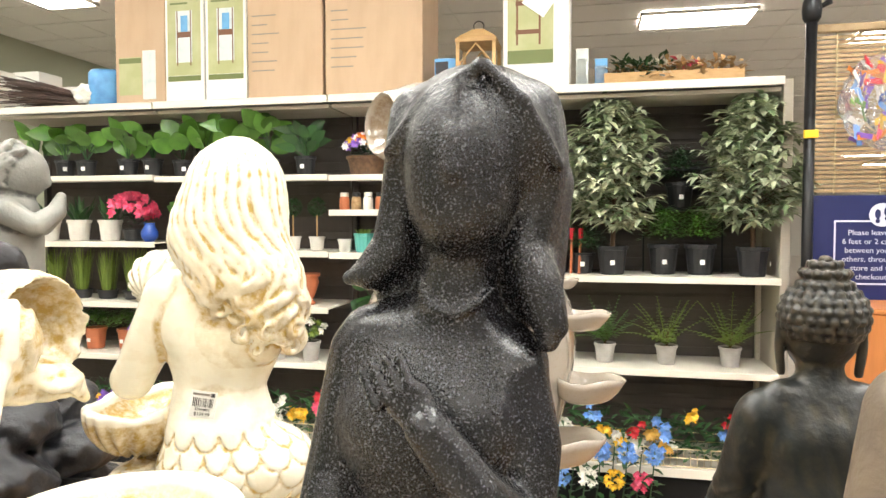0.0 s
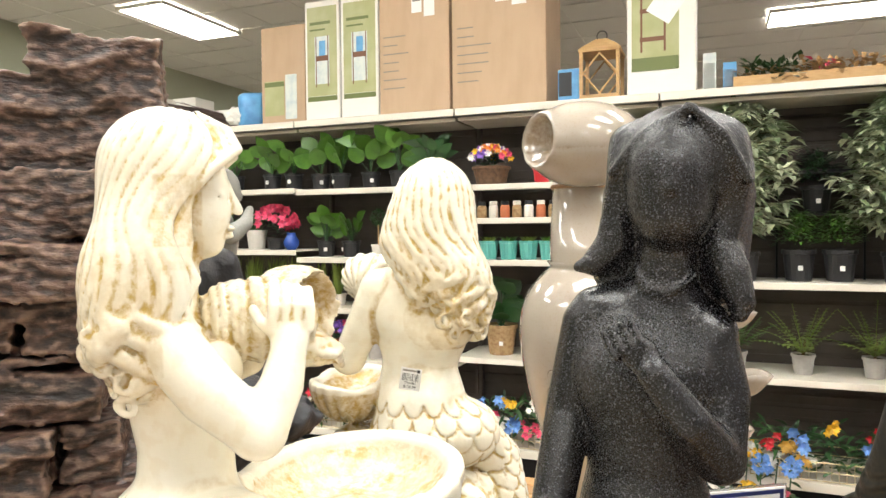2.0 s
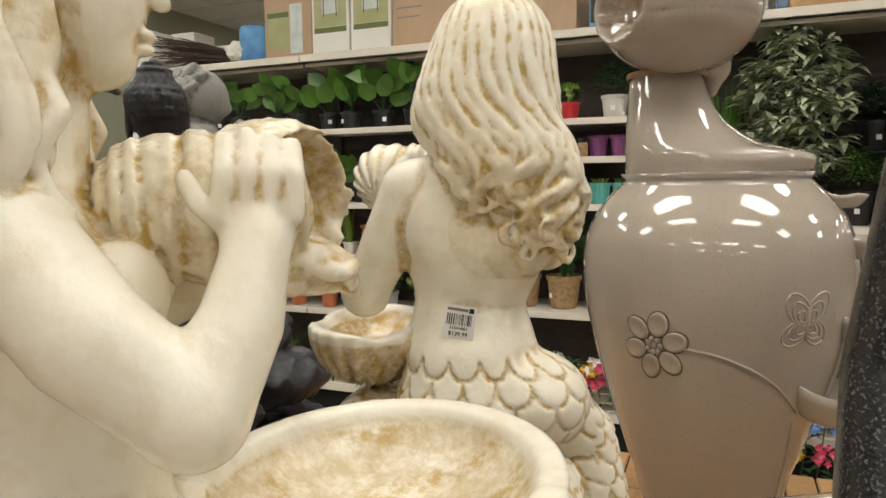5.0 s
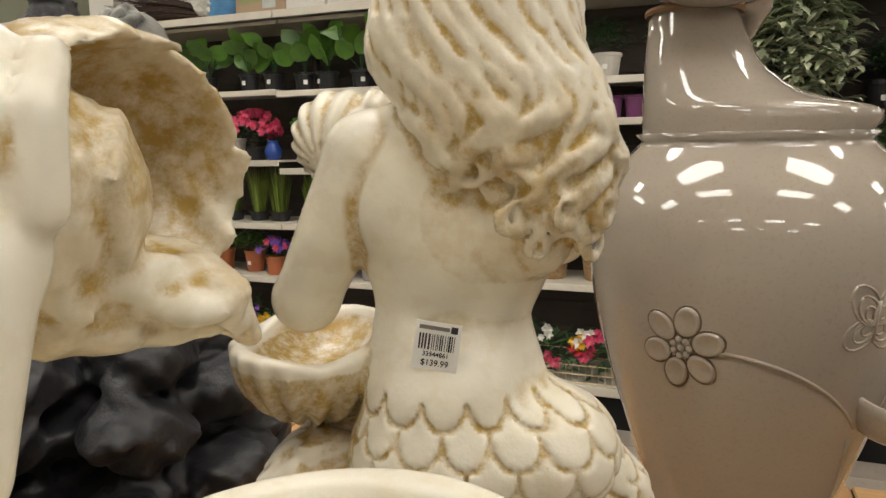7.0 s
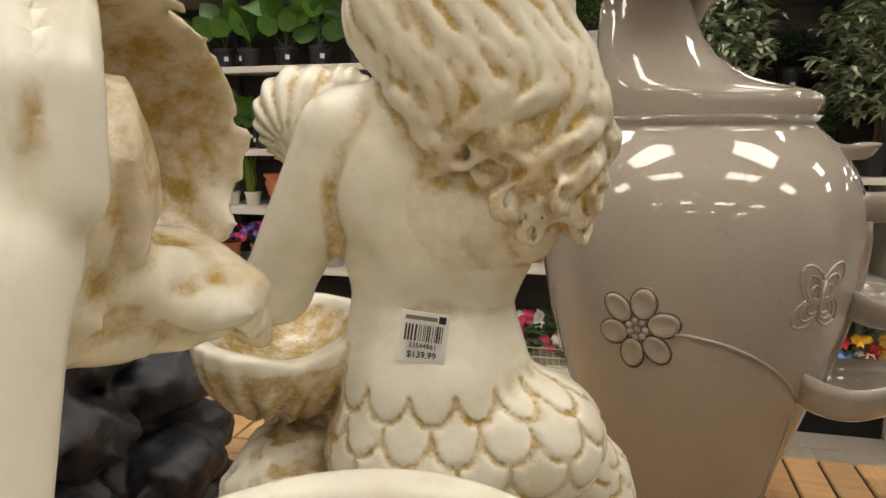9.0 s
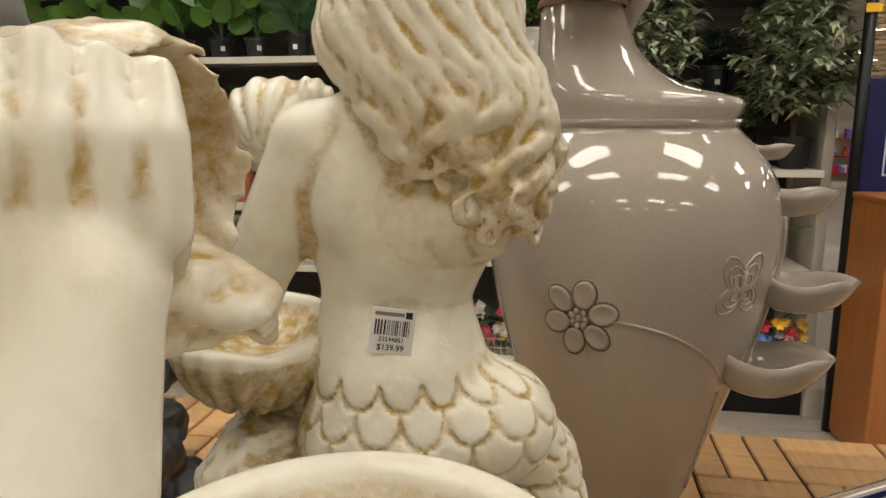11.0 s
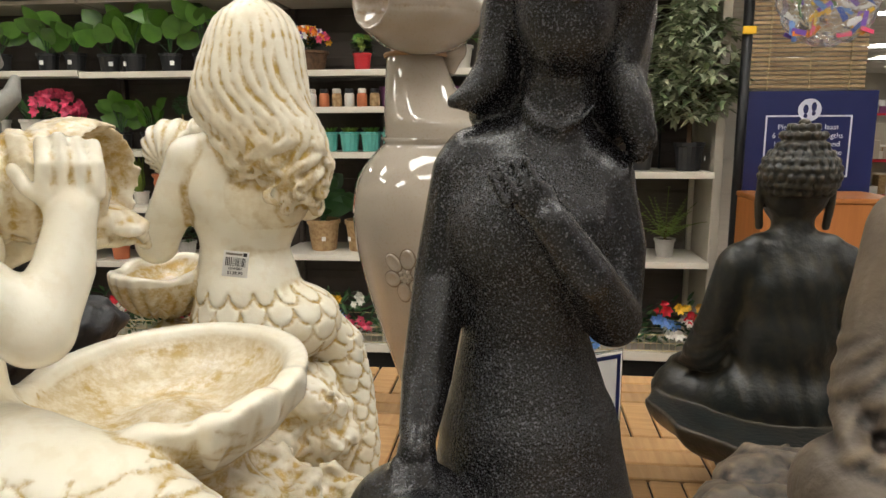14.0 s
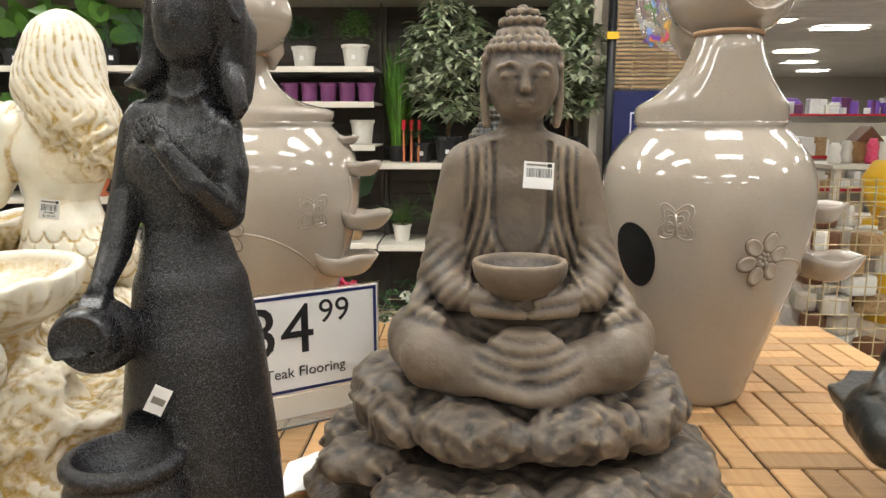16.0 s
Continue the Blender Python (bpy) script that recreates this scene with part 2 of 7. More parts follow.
def lathe(profile, seg=24, bm=None, wave=None, cap=True):
    """A turned form from (radius, height) pairs; wave(angle, i) scales the radius."""
    bm = bm or bmesh.new()
    rings = []
    for i, (r, z) in enumerate(profile):
        ring = []
        for k in range(seg):
            a = 2 * math.pi * k / seg
            rr = r * (wave(a, i) if wave else 1)
            ring.append(bm.verts.new((rr * math.cos(a), rr * math.sin(a), z)))
        rings.append(ring)
    for a, b in zip(rings, rings[1:]):
        for k in range(seg):
            bm.faces.new((a[k], a[(k + 1) % seg], b[(k + 1) % seg], b[k]))
    if cap:
        bm.faces.new(rings[0][::-1])
        bm.faces.new(rings[-1])
    return bm


def tube(points, radii, seg=8, bm=None):
    """A round tube along points."""
    bm = bm or bmesh.new()
    pts = [Vector(p) for p in points]
    rings = []
    side = Vector((0.31, 0.95, 0.12))
    for i, p in enumerate(pts):
        d = (pts[min(i + 1, len(pts) - 1)] - pts[max(i - 1, 0)]).normalized()
        s = d.cross(side)
        if s.length < 1e-3:
            s = d.cross(Vector((1, 0, 0)))
        s.normalize()
        t = d.cross(s)
        r = radii[i] if hasattr(radii, "__len__") else radii
        rings.append([bm.verts.new(p + (s * math.cos(2 * math.pi * k / seg) + t * math.sin(2 * math.pi * k / seg)) * r) for k in range(seg)])
    for a, b in zip(rings, rings[1:]):
        for k in range(seg):
            bm.faces.new((a[k], a[(k + 1) % seg], b[(k + 1) % seg], b[k]))
    bm.faces.new(rings[0][::-1])
    bm.faces.new(rings[-1])
    return bm


def words(text, size, material, parent, m, name="lettering", extrude=0.0004, align="CENTER"):
    """Lettering as a mesh of its own, under its thing."""
    cu = bpy.data.curves.new(name, "FONT")
    cu.body, cu.size, cu.extrude, cu.align_x = text, size, extrude, align
    cu.resolution_u = 3
    tmp = bpy.data.objects.new(name, cu)
    scene.collection.objects.link(tmp)
    dg = bpy.context.evaluated_depsgraph_get()
    me = bpy.data.meshes.new_from_object(tmp.evaluated_get(dg))
    bpy.data.objects.remove(tmp)
    me.materials.clear()
    me.materials.append(material)
    ob = new(name, me)
    ob.parent = parent
    ob.matrix_basis = m
    return ob


# ---------------------------------------------------------------- modelling clay: blended solids turned into one skin
class Clay:
    def __init__(self, lo, hi, h):
        self.lo, self.h = np.array(lo, np.float32), h
        self.n = np.ceil((np.array(hi) - np.array(lo)) / h).astype(int) + 1
        self.d = np.full(self.n, 0.05, np.float32)
        self.ax = [self.lo[i] + h * np.arange(self.n[i], dtype=np.float32) for i in range(3)]
        self.frame = np.eye(3)
        self.o = np.zeros(3)

    def axes(self, o, u, v):
        """From here on places are told along u (level), v (level) and z from the point o."""
        self.o = np.array(o, float)
        self.frame = np.array([[*u, 0], [*v, 0], [0, 0, 1]], float).T
        self.frame[:, 0] /= np.linalg.norm(self.frame[:, 0])
        self.frame[:, 1] /= np.linalg.norm(self.frame[:, 1])

    def w(self, p):
        return self.o + self.frame @ np.array(p, float)

    def push(self):
        """Starts a separate lump, which pop() joins to the rest."""
        self.held = self.d
        self.d = np.full(self.n, 0.05, np.float32)

    def pop(self, k=0.003):
        lump, self.d = self.d, self.held
        self.join((slice(None),) * 3, lump, k)

    def cut_box(self, c, r):
        a = np.clip(((np.array(c) - r - self.lo) / self.h).astype(int), 0, self.n - 1)
        b = np.clip(((np.array(c) + r - self.lo) / self.h).astype(int) + 2, 0, self.n)
        s = tuple(slice(a[i], b[i]) for i in range(3))
        return s, np.meshgrid(*(self.ax[i][s[i]] for i in range(3)), indexing="ij", sparse=True)

    def join(self, s, new_d, k, sub=False):
        old = self.d[s]
        if old.size == 0:
            return
        if sub:
            new_d = -new_d
            h = np.maximum(k - np.abs(old - new_d), 0) / max(k, 1e-6)
            self.d[s] = np.maximum(old, new_d) + h * h * k * 0.25
        else:
            h = np.maximum(k - np.abs(old - new_d), 0) / max(k, 1e-6)
            self.d[s] = np.minimum(old, new_d) - h * h * k * 0.25

    def ell(self, c, r, k=0.012, tilt=(0, 0, 0), sub=False, ribs=None):
        """An ellipsoid with radii along the current axes, turned by tilt degrees."""
        c = self.w(c)
        r = np.array(r if hasattr(r, "__len__") else (r, r, r), float)
        rot = self.frame @ np.array(Euler([radians(a) for a in tilt]).to_matrix())
        s, (X, Y, Z) = self.cut_box(c, r.max() + 0.03 + k)
        X, Y, Z = X - c[0], Y - c[1], Z - c[2]
        q = [rot[0, i] * X + rot[1, i] * Y + rot[2, i] * Z for i in range(3)]
        k0 = np.sqrt(sum((q[i] / r[i]) ** 2 for i in range(3)))
        k1 = np.sqrt(sum((q[i] / r[i] ** 2) ** 2 for i in range(3))) + 1e-9
        d = k0 * (k0 - 1) / k1
        if ribs:
            d = d + ribs(q[0] / r[0], q[1] / r[1], q[2] / r[2])
        self.join(s, d.astype(np.float32), k, sub)

    def rope(self, pts, radii, k=0.008, sub=False, flat=None):
        """A tapered rope through points."""
        pts = [self.w(p) for p in pts]
        if not hasattr(radii, "__len__"):
            radii = [radii] * len(pts)
        lo, hi = np.min(pts, 0), np.max(pts, 0)
        m = max(radii) + 0.012 + k
        s, (X, Y, Z) = self.cut_box((lo + hi) / 2, (hi - lo) / 2 + m)
        best = None
        for a, b, ra, rb in zip(pts, pts[1:], radii, radii[1:]):
            ba = b - a
            L2 = max(float(ba @ ba), 1e-9)
            t = np.clip(((X - a[0]) * ba[0] + (Y - a[1]) * ba[1] + (Z - a[2]) * ba[2]) / L2, 0, 1)
            d = np.sqrt((X - a[0] - t * ba[0]) ** 2 + (Y - a[1] - t * ba[1]) ** 2 + (Z - a[2] - t * ba[2]) ** 2) - (ra + (rb - ra) * t)
            best = d if best is None else np.minimum(best, d)
        self.join(s, best.astype(np.float32), k, sub)

    def field(self, c, r, fn, k=0.0, sub=False, shift=False):
        """fn(u, v, z) in the current axes, over a box; shift: moves the skin by that much."""
        cw = self.w(c)
        s, (X, Y, Z) = self.cut_box(cw, np.array(r if hasattr(r, "__len__") else (r, r, r)))
        X, Y, Z = X - self.o[0], Y - self.o[1], Z - self.o[2]
        f = self.frame
        u, v, z = (f[0, i] * X + f[1, i] * Y + f[2, i] * Z for i in range(3))
        val = np.asarray(fn(u, v, z), np.float32)
        if shift:
            self.d[s] += val
        else:
            self.join(s, np.broadcast_to(val, self.d[s].shape), k, sub)

    def skin(self, name, material, base, relax=1, wash=None):
        """One closed mesh of the zero surface, its origin at base; the tone mask rises in hollows."""
        d = self.d
        d[0], d[-1], d[:, 0], d[:, -1], d[:, :, 0], d[:, :, -1] = (0.02,) * 6
        ins = d < 0
        n = self.n
        cs = np.zeros(n - 1, np.int8)
        for i in (0, 1):
            for j in (0, 1):
                for k in (0, 1):
                    cs += ins[i:n[0] - 1 + i, j:n[1] - 1 + j, k:n[2] - 1 + k]
        act = np.argwhere((cs > 0) & (cs < 8))
        idx = np.full(n - 1, -1, np.int32)
        idx[act[:, 0], act[:, 1], act[:, 2]] = np.arange(len(act))
        acc, cnt = np.zeros((len(act), 3)), np.zeros(len(act))
        corner = [(i, j, k) for i in (0, 1) for j in (0, 1) for k in (0, 1)]
        for a in corner:
            for ax in range(3):
                if a[ax]:
                    continue
                b = list(a)
                b[ax] = 1
                da = d[act[:, 0] + a[0], act[:, 1] + a[1], act[:, 2] + a[2]]
                db = d[act[:, 0] + b[0], act[:, 1] + b[1], act[:, 2] + b[2]]
                x = (da < 0) != (db < 0)
                t = np.where(x, da / np.where(x, da - db, 1), 0)
                p = np.array(a, float)[None] + np.zeros((len(act), 3))
                p[:, ax] += t
                acc[x] += p[x]
                cnt[x] += 1
        pos = self.lo + self.h * (act + acc / cnt[:, None])
        quads = []
        for ax in range(3):
            b, c = (ax + 1) % 3, (ax + 2) % 3
            sl0, sl1 = [slice(None)] * 3, [slice(None)] * 3
            sl0[ax], sl1[ax] = slice(0, -1), slice(1, None)
            e = np.argwhere(ins[tuple(sl0)] != ins[tuple(sl1)])
            e = e[(e[:, b] > 0) & (e[:, c] > 0) & (e[:, b] < n[b] - 1) & (e[:, c] < n[c] - 1)]
            flip = ~ins[e[:, 0], e[:, 1], e[:, 2]]

            def cell(ob, oc):
                q = e.copy()
                q[:, b] -= ob
                q[:, c] -= oc
                return idx[q[:, 0], q[:, 1], q[:, 2]]
            f = np.stack([cell(1, 1), cell(0, 1), cell(0, 0), cell(1, 0)], 1)
            f[flip] = f[flip][:, ::-1]
            quads.append(f)
        F = np.concatenate(quads)
        F = F[(F >= 0).all(1)]
        ea = np.concatenate([F[:, i] for i in range(4)])
        eb = np.concatenate([F[:, (i + 1) % 4] for i in range(4)])
        deg = np.bincount(ea, minlength=len(pos)) + np.bincount(eb, minlength=len(pos)) + 1e-9

        def mean(q):
            out = np.zeros_like(q)
            for j in range(q.shape[1]):
                out[:, j] = (np.bincount(ea, q[eb, j], len(pos)) + np.bincount(eb, q[ea, j], len(pos))) / deg
            return out
        for _ in range(relax):
            pos = pos + 0.5 * (mean(pos) - pos)
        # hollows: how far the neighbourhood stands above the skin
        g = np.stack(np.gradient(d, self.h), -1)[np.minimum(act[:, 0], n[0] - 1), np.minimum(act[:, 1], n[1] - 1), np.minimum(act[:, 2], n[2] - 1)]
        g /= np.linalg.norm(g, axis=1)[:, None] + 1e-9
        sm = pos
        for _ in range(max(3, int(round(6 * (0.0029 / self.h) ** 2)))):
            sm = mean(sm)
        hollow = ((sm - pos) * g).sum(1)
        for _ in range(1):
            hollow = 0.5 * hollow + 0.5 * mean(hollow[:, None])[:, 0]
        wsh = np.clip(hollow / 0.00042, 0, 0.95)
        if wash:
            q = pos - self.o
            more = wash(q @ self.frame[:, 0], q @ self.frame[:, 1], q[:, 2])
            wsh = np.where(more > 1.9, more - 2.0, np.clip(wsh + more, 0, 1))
        me = bpy.data.meshes.new(name)
        me.vertices.add(len(pos))
        me.vertices.foreach_set("co", (pos - np.array(base)).astype(np.float32).ravel())
        me.loops.add(F.size)
        me.loops.foreach_set("vertex_index", F.astype(np.int32).ravel())
        me.polygons.add(len(F))
        me.polygons.foreach_set("loop_start", np.arange(0, F.size, 4, dtype=np.int32))
        me.polygons.foreach_set("use_smooth", np.ones(len(F), bool))
        me.update(calc_edges=True)
        at = me.attributes.new("patina_hollow_tone", "FLOAT", "POINT")
        at.data.foreach_set("value", wsh.astype(np.float32))
        me.materials.append(material)
        ob = new(name, me)
        ob.location = base
        return ob


# ---------------------------------------------------------------- the shop shell
CEILING_Z = 3.85
X0, X1, Y0, Y1 = -7.0, 22.0, -9.0, 34.0
part("floor", box((X0, Y0, -0.1), (X1, Y1, 0)), FLOOR)
tagged(bpy.data.objects["floor"], "beige speckled vinyl tile shop floor", "floor", kind="structure")
tagged(part("ceiling", box((X0, Y0, CEILING_Z), (X1, Y1, CEILING_Z + 0.1)), CEIL), "off-white suspended tile ceiling", "ceiling", kind="structure")
tagged(part("wall_west", box((X0 - 0.2, Y0, 0), (X0, Y1, CEILING_Z)), WALLGREEN), "sage green painted shop wall", "wall", kind="structure")
tagged(part("wall_north", box((X0, Y1, 0), (X1, Y1 + 0.2, CEILING_Z)), WALLPALE), "pale painted wall at the far end", "wall", kind="structure")
tagged(part("wall_east", box((X1, Y0, 0), (X1 + 0.2, Y1, CEILING_Z)), WALLPALE), "pale painted side wall of the shop", "wall", kind="structure")
tagged(part("wall_south", box((X0, Y0 - 0.2, 0), (X1, Y0, CEILING_Z)), WALLPALE), "pale painted wall behind the aisle", "wall", kind="structure")

# ceiling grid bars, one trim
bm = bmesh.new()
for i in range(48):
    x = X0 + 0.61 * i
    box((x - 0.012, Y0, CEILING_Z - 0.008), (x + 0.012, Y1, CEILING_Z), bm=bm)
for j in range(71):
    y = Y0 + 0.61 * j
    box((X0, y - 0.012, CEILING_Z - 0.012), (X1, y + 0.012, CEILING_Z - 0.003), bm=bm)
tagged(part("trim", bm, CEIL), "thin white metal ceiling grid", "ceiling grid", kind="structure")


def ceiling_light(x, y, along_x=True):
    a, b = (0.6, 0.3) if along_x else (0.3, 0.6)
    t = thing("ceiling_light", (x, y, CEILING_Z - 0.05), "recessed white fluorescent troffer with a lit diffuser", "ceiling light", "ceiling lights")
    fr = bmesh.new()
    for lo, hi in (((-a, -b), (a, -b + 0.02)), ((-a, b - 0.02), (a, b)), ((-a, -b + 0.02), (-a + 0.02, b - 0.02)), ((a - 0.02, -b + 0.02), (a, b - 0.02))):
        box((*lo, 0), (*hi, 0.037), bm=fr)
    part("frame", fr, WHITE_METAL, t)
    part("diffuser", box((-a + 0.021, -b + 0.021, 0.008), (a - 0.021, b - 0.021, 0.02)), PANEL, t, "glowing white diffuser")
    return t


lamp = ceiling_light(1.1, 8.1)
# The two at y 0.8 are unseen additions that brighten the statues.
for x, y in ((3.7, 9.3), (-1.4, 0.8), (1.1, 0.8), (-1.4, 2.2), (1.1, 2.2), (3.6, 2.2), (-1.4, -0.6), (1.1, -0.6), (3.6, -0.6), (-3.9, 2.2), (-3.9, -0.6),
             (-1.4, -3.6), (1.1, -3.6), (3.6, -3.6), (-3.9, -3.6), (-1.4, -6.6), (1.1, -6.6), (3.6, -6.6), (6.2, 2.2), (6.2, -0.6), (6.2, 6.5),
             (6.2, 9.5), (9.0, 6.5), (9.0, 9.5), (6.6, 12.5), (9.0, 12.5), (6.9, 15.7), (9.2, 17.0), (11.5, 15.5), (8.0, 20.0), (10.6, 22.2), (13.0, 20.0), (9.0, 26.0), (12.5, 26.0), (15.5, 24.0), (11.0, 30.0), (15.0, 30.0)):
    copy_thing(lamp, pose(x, y, CEILING_Z - 0.05))
lamp_b = ceiling_light(-5.3, 5.7, False)
copy_thing(lamp_b, pose(-5.3, 9.0, CEILING_Z - 0.05))
copy_thing(lamp_b, pose(-5.3, 1.5, CEILING_Z - 0.05))

# ---------------------------------------------------------------- the wall of shelving
FRONT, BACK = 3.87, 4.37
BAYS = [(-3.92, -2.71, (1.875, 1.45, 1.06, 0.72)), (-2.71, -1.54, (1.862, 1.40, 1.06, 0.72)), (-1.54, -0.32, (1.857, 1.65, 1.392, 0.785)), (-0.32, 0.975, (1.281, 0.772))]


def shelf_board(z, x0, x1, parent, front=FRONT, lip=0.036, name="shelf"):
    bm = box((x0 + 0.004, front, z - lip), (x1 - 0.004, front + 0.014, z), 0.003)
    box((x0 + 0.004, front + 0.0145, z - 0.012), (x1 - 0.004, BACK - 0.03, z - 0.002), bm=bm)
    return part(name, bm, WHITE_METAL, parent)


for x0, x1, levels in BAYS:
    bay = thing("shelf_bay", ((x0 + x1) / 2, BACK, 0), "cream metal shop shelving bay with a dark slatted back", "shelving", "shelving bays")
    off = Vector((-(x0 + x1) / 2, -BACK, 0))
    pieces = [part("back_panel", box((x0, BACK, 0.1), (x1, BACK + 0.02, 2.30)), BACKBOARD, bay, "dark brown back panel")]
    for k in range(26):
        if x0 > -1.0 or k % 2:
            pieces.append(part("slat", box((x0 + 0.03, BACK - 0.012, 0.3 + 0.077 * k), (x1 - 0.03, BACK - 0.001, 0.3 + 0.077 * k + 0.058), 0.003), BACKBOARD, bay))
    for x in (x0 + 0.002, x1 - 0.027):
        pieces.append(part("upright", box((x, BACK - 0.06, 0), (x + 0.025, BACK - 0.0125, 2.30), 0.002), UPRIGHT if x1 > 0.9 and x > 0.5 else BACKBOARD, bay))
    for z in levels:
        pieces.append(shelf_board(z, x0, x1, bay))
    pieces.append(shelf_board(0.243, x0, x1, bay, FRONT - 0.02, 0.05, "base_shelf"))
    pieces.append(part("kick_plate", box((x0, FRONT + 0.03, 0.002), (x1, FRONT + 0.045, 0.19)), BLACK, bay, "black kick plate"))
    pieces.append(shelf_board(2.332, x0, x1, bay, FRONT, 0.045, "top_shelf"))
    pieces.append(part("underside", box((x0 + 0.01, FRONT + 0.05, 2.262), (x1 - 0.01, BACK - 0.07, 2.284)), UPRIGHT, bay))
    for p in pieces:
        p.location = off
end = thing("end_panel", (0.995, 4.1, 0), "beige metal end panel of the shelving", "end panel")
part("panel", box((-0.015, -0.16, 0.18), (0.035, 0.285, 2.33), 0.003), UPRIGHT, end)
part("foot", box((-0.016, -0.235, 0.0), (0.07, 0.06, 0.17), 0.004), UPRIGHT, end)

# ---------------------------------------------------------------- the display table with its teak tiles
TABLE_Z = 1.0
TX0, TX1, TY0, TY1 = -1.36, 1.13, 0.02, 1.405
table = thing("display_table", (0, 0.7, 0), "wooden display table covered with teak deck tiles", "display table")
part("tabletop", box((TX0, TY0 - 0.7, TABLE_Z - 0.08), (TX1, TY1 - 0.7, TABLE_Z - 0.022), 0.006), TABLEWOOD, table)
part("tray", box((TX0 + 0.002, TY0 - 0.698, TABLE_Z - 0.0215), (TX1 - 0.002, TY1 - 0.702, TABLE_Z - 0.008)), GAP, table, "black plastic grid under the slats")
for x in (TX0 + 0.08, TX1 - 0.16):
    for y in (TY0 - 0.62, TY1 - 0.78):
        part("leg", box((x, y, 0), (x + 0.08, y + 0.08, TABLE_Z - 0.0805), 0.006), TABLEWOOD, table)
part("apron", box((TX0 + 0.03, TY1 - 0.75, 0.3), (TX1 - 0.03, TY1 - 0.73, TABLE_Z - 0.081)), TABLEWOOD, table)


# ---------------------------------------------------------------- statues and fountains
def strands(u0, v0, n, amp, z_wave=1.56, swing=0.22, seed=0.0):
    """Relief of combed hair: fine strands fan out from the crown and sway further down."""
    def fn(u, v, z):
        a = np.arctan2(v - v0, u - u0)
        low = np.clip((z_wave - z) / 0.05, 0, 1)
        a = a + swing * low * np.sin(85.0 * z + 2.2 * np.sin(1.5 * a + seed)) + 0.07 * np.sin(55 * z + 3 * a + seed)
        r1 = np.abs(np.sin(0.5 * n * a + seed)) - 0.6
        r2 = np.abs(np.sin(1.15 * n * a + 2.0 * seed + 1.2 * np.sin(42 * z + 2 * a))) - 0.6
        fade = np.clip(np.hypot(v - v0, u - u0) / 0.03, 0, 1)
        return -amp * fade * (0.75 * r1 + 0.5 * r2)
    return fn


def skin_at(c, a, z, axis, reach=0.14):
    """Where a level ray towards the axis, coming in at angle a, first meets the clay."""
    r = np.arange(reach, 0.006, -0.5 * c.h)
    p = c.o[:, None] + c.frame @ np.array([axis[0] + r * math.cos(a), axis[1] + r * math.sin(a), np.full_like(r, z)])
    i = np.clip(np.rint((p.T - c.lo) / c.h).astype(int), 0, c.n - 1)
    hit = c.d[i[:, 0], i[:, 1], i[:, 2]] < 0
    rr = r[np.argmax(hit)] if hit.any() else 0.006
    return np.array((axis[0] + rr * math.cos(a), axis[1] + rr * math.sin(a), z))


def drape(c, axis, keys, r, wave=0.12, phase=0.0, curl=0.0, turn=1.0, bed=0.6):
    """The ropes of one lock of hair laid on the clay: keys are (angle in degrees, height) from root to tip."""
    t = np.linspace(0, 1, 18)
    k = np.linspace(0, 1, len(keys))
    ang = np.interp(t, k, [radians(q[0]) for q in keys])
    zz = np.interp(t, k, [q[1] for q in keys])
    for _ in range(2):
        ang[1:-1] = (ang[:-2] + 2 * ang[1:-1] + ang[2:]) / 4
        zz[1:-1] = (zz[:-2] + 2 * zz[1:-1] + zz[2:]) / 4
    ang = ang + wave * np.clip(t * 1.5 - 0.15, 0, 1) * np.sin(9.0 * t + phase)
    pts = np.array([skin_at(c, a, z, axis) for a, z in zip(ang, zz)])
    for _ in range(2):
        pts[1:-1] = (pts[:-2] + 2 * pts[1:-1] + pts[2:]) / 4
    side = np.stack([-np.sin(ang), np.cos(ang), 0 * ang], 1)
    out = np.stack([np.cos(ang), np.sin(ang), 0 * ang], 1)
    width = r * np.interp(t, (0, 0.15, 0.7, 1), (0.55, 1, 1, 0.55))
    pts = pts + out * (width * bed * np.interp(t, (0, 0.4, 0.7, 1), (-0.8, -0.1, 1.1, 1.4)))[:, None]
    if curl:
        q = np.linspace(0.35, 4.6, 12)[:, None]
        sh = 1 - 0.11 * q
        tail = pts[-1] + turn * curl * (1 - np.cos(q)) * sh * side[-1] - np.array((0, 0, 1)) * curl * np.sin(q) * sh + out[-1] * 0.0008 * q
        pts, side = np.vstack([pts, tail]), np.vstack([side, np.repeat(side[-1:], 12, 0)])
        width = np.concatenate([width, np.linspace(width[-1], 0.4 * width[-1], 12)])
    ropes = []
    for w, f in ((-0.80, 0.42), (0.15, 0.68), (1.0, 0.38)):
        ropes.append(([tuple(p) for p in pts + side * (w * width)[:, None]], list(width * f)))
    return ropes


def scallops(s, t, width, height, line=0.0023):
    """Groove depth of overlapping rounded scales: s across, t towards their tips, both in metres."""
    row = np.floor(t / height)
    f = t / height - row
    x = s / width + 0.5 * (row % 2)
    x = np.abs(x - np.floor(x) - 0.5) * 2
    arc = np.sqrt(np.maximum(0, 1 - x * x))
    slope = x / (arc + 0.08) * 2 * height / width
    d = np.abs(f - 0.98 * arc) * height / np.sqrt(1 + slope * slope)
    return np.clip(1 - d / line, 0, 1)


def rock_noise(u, v, z, f, seed=0.0):
    return (np.sin(f * u + 1.3 * np.sin(f * 0.7 * z + seed)) * np.sin(f * 1.1 * v + seed * 2 + np.sin(f * 0.6 * u)) * np.sin(f * 0.9 * z + seed + 1.2 * np.sin(f * 0.8 * v)))


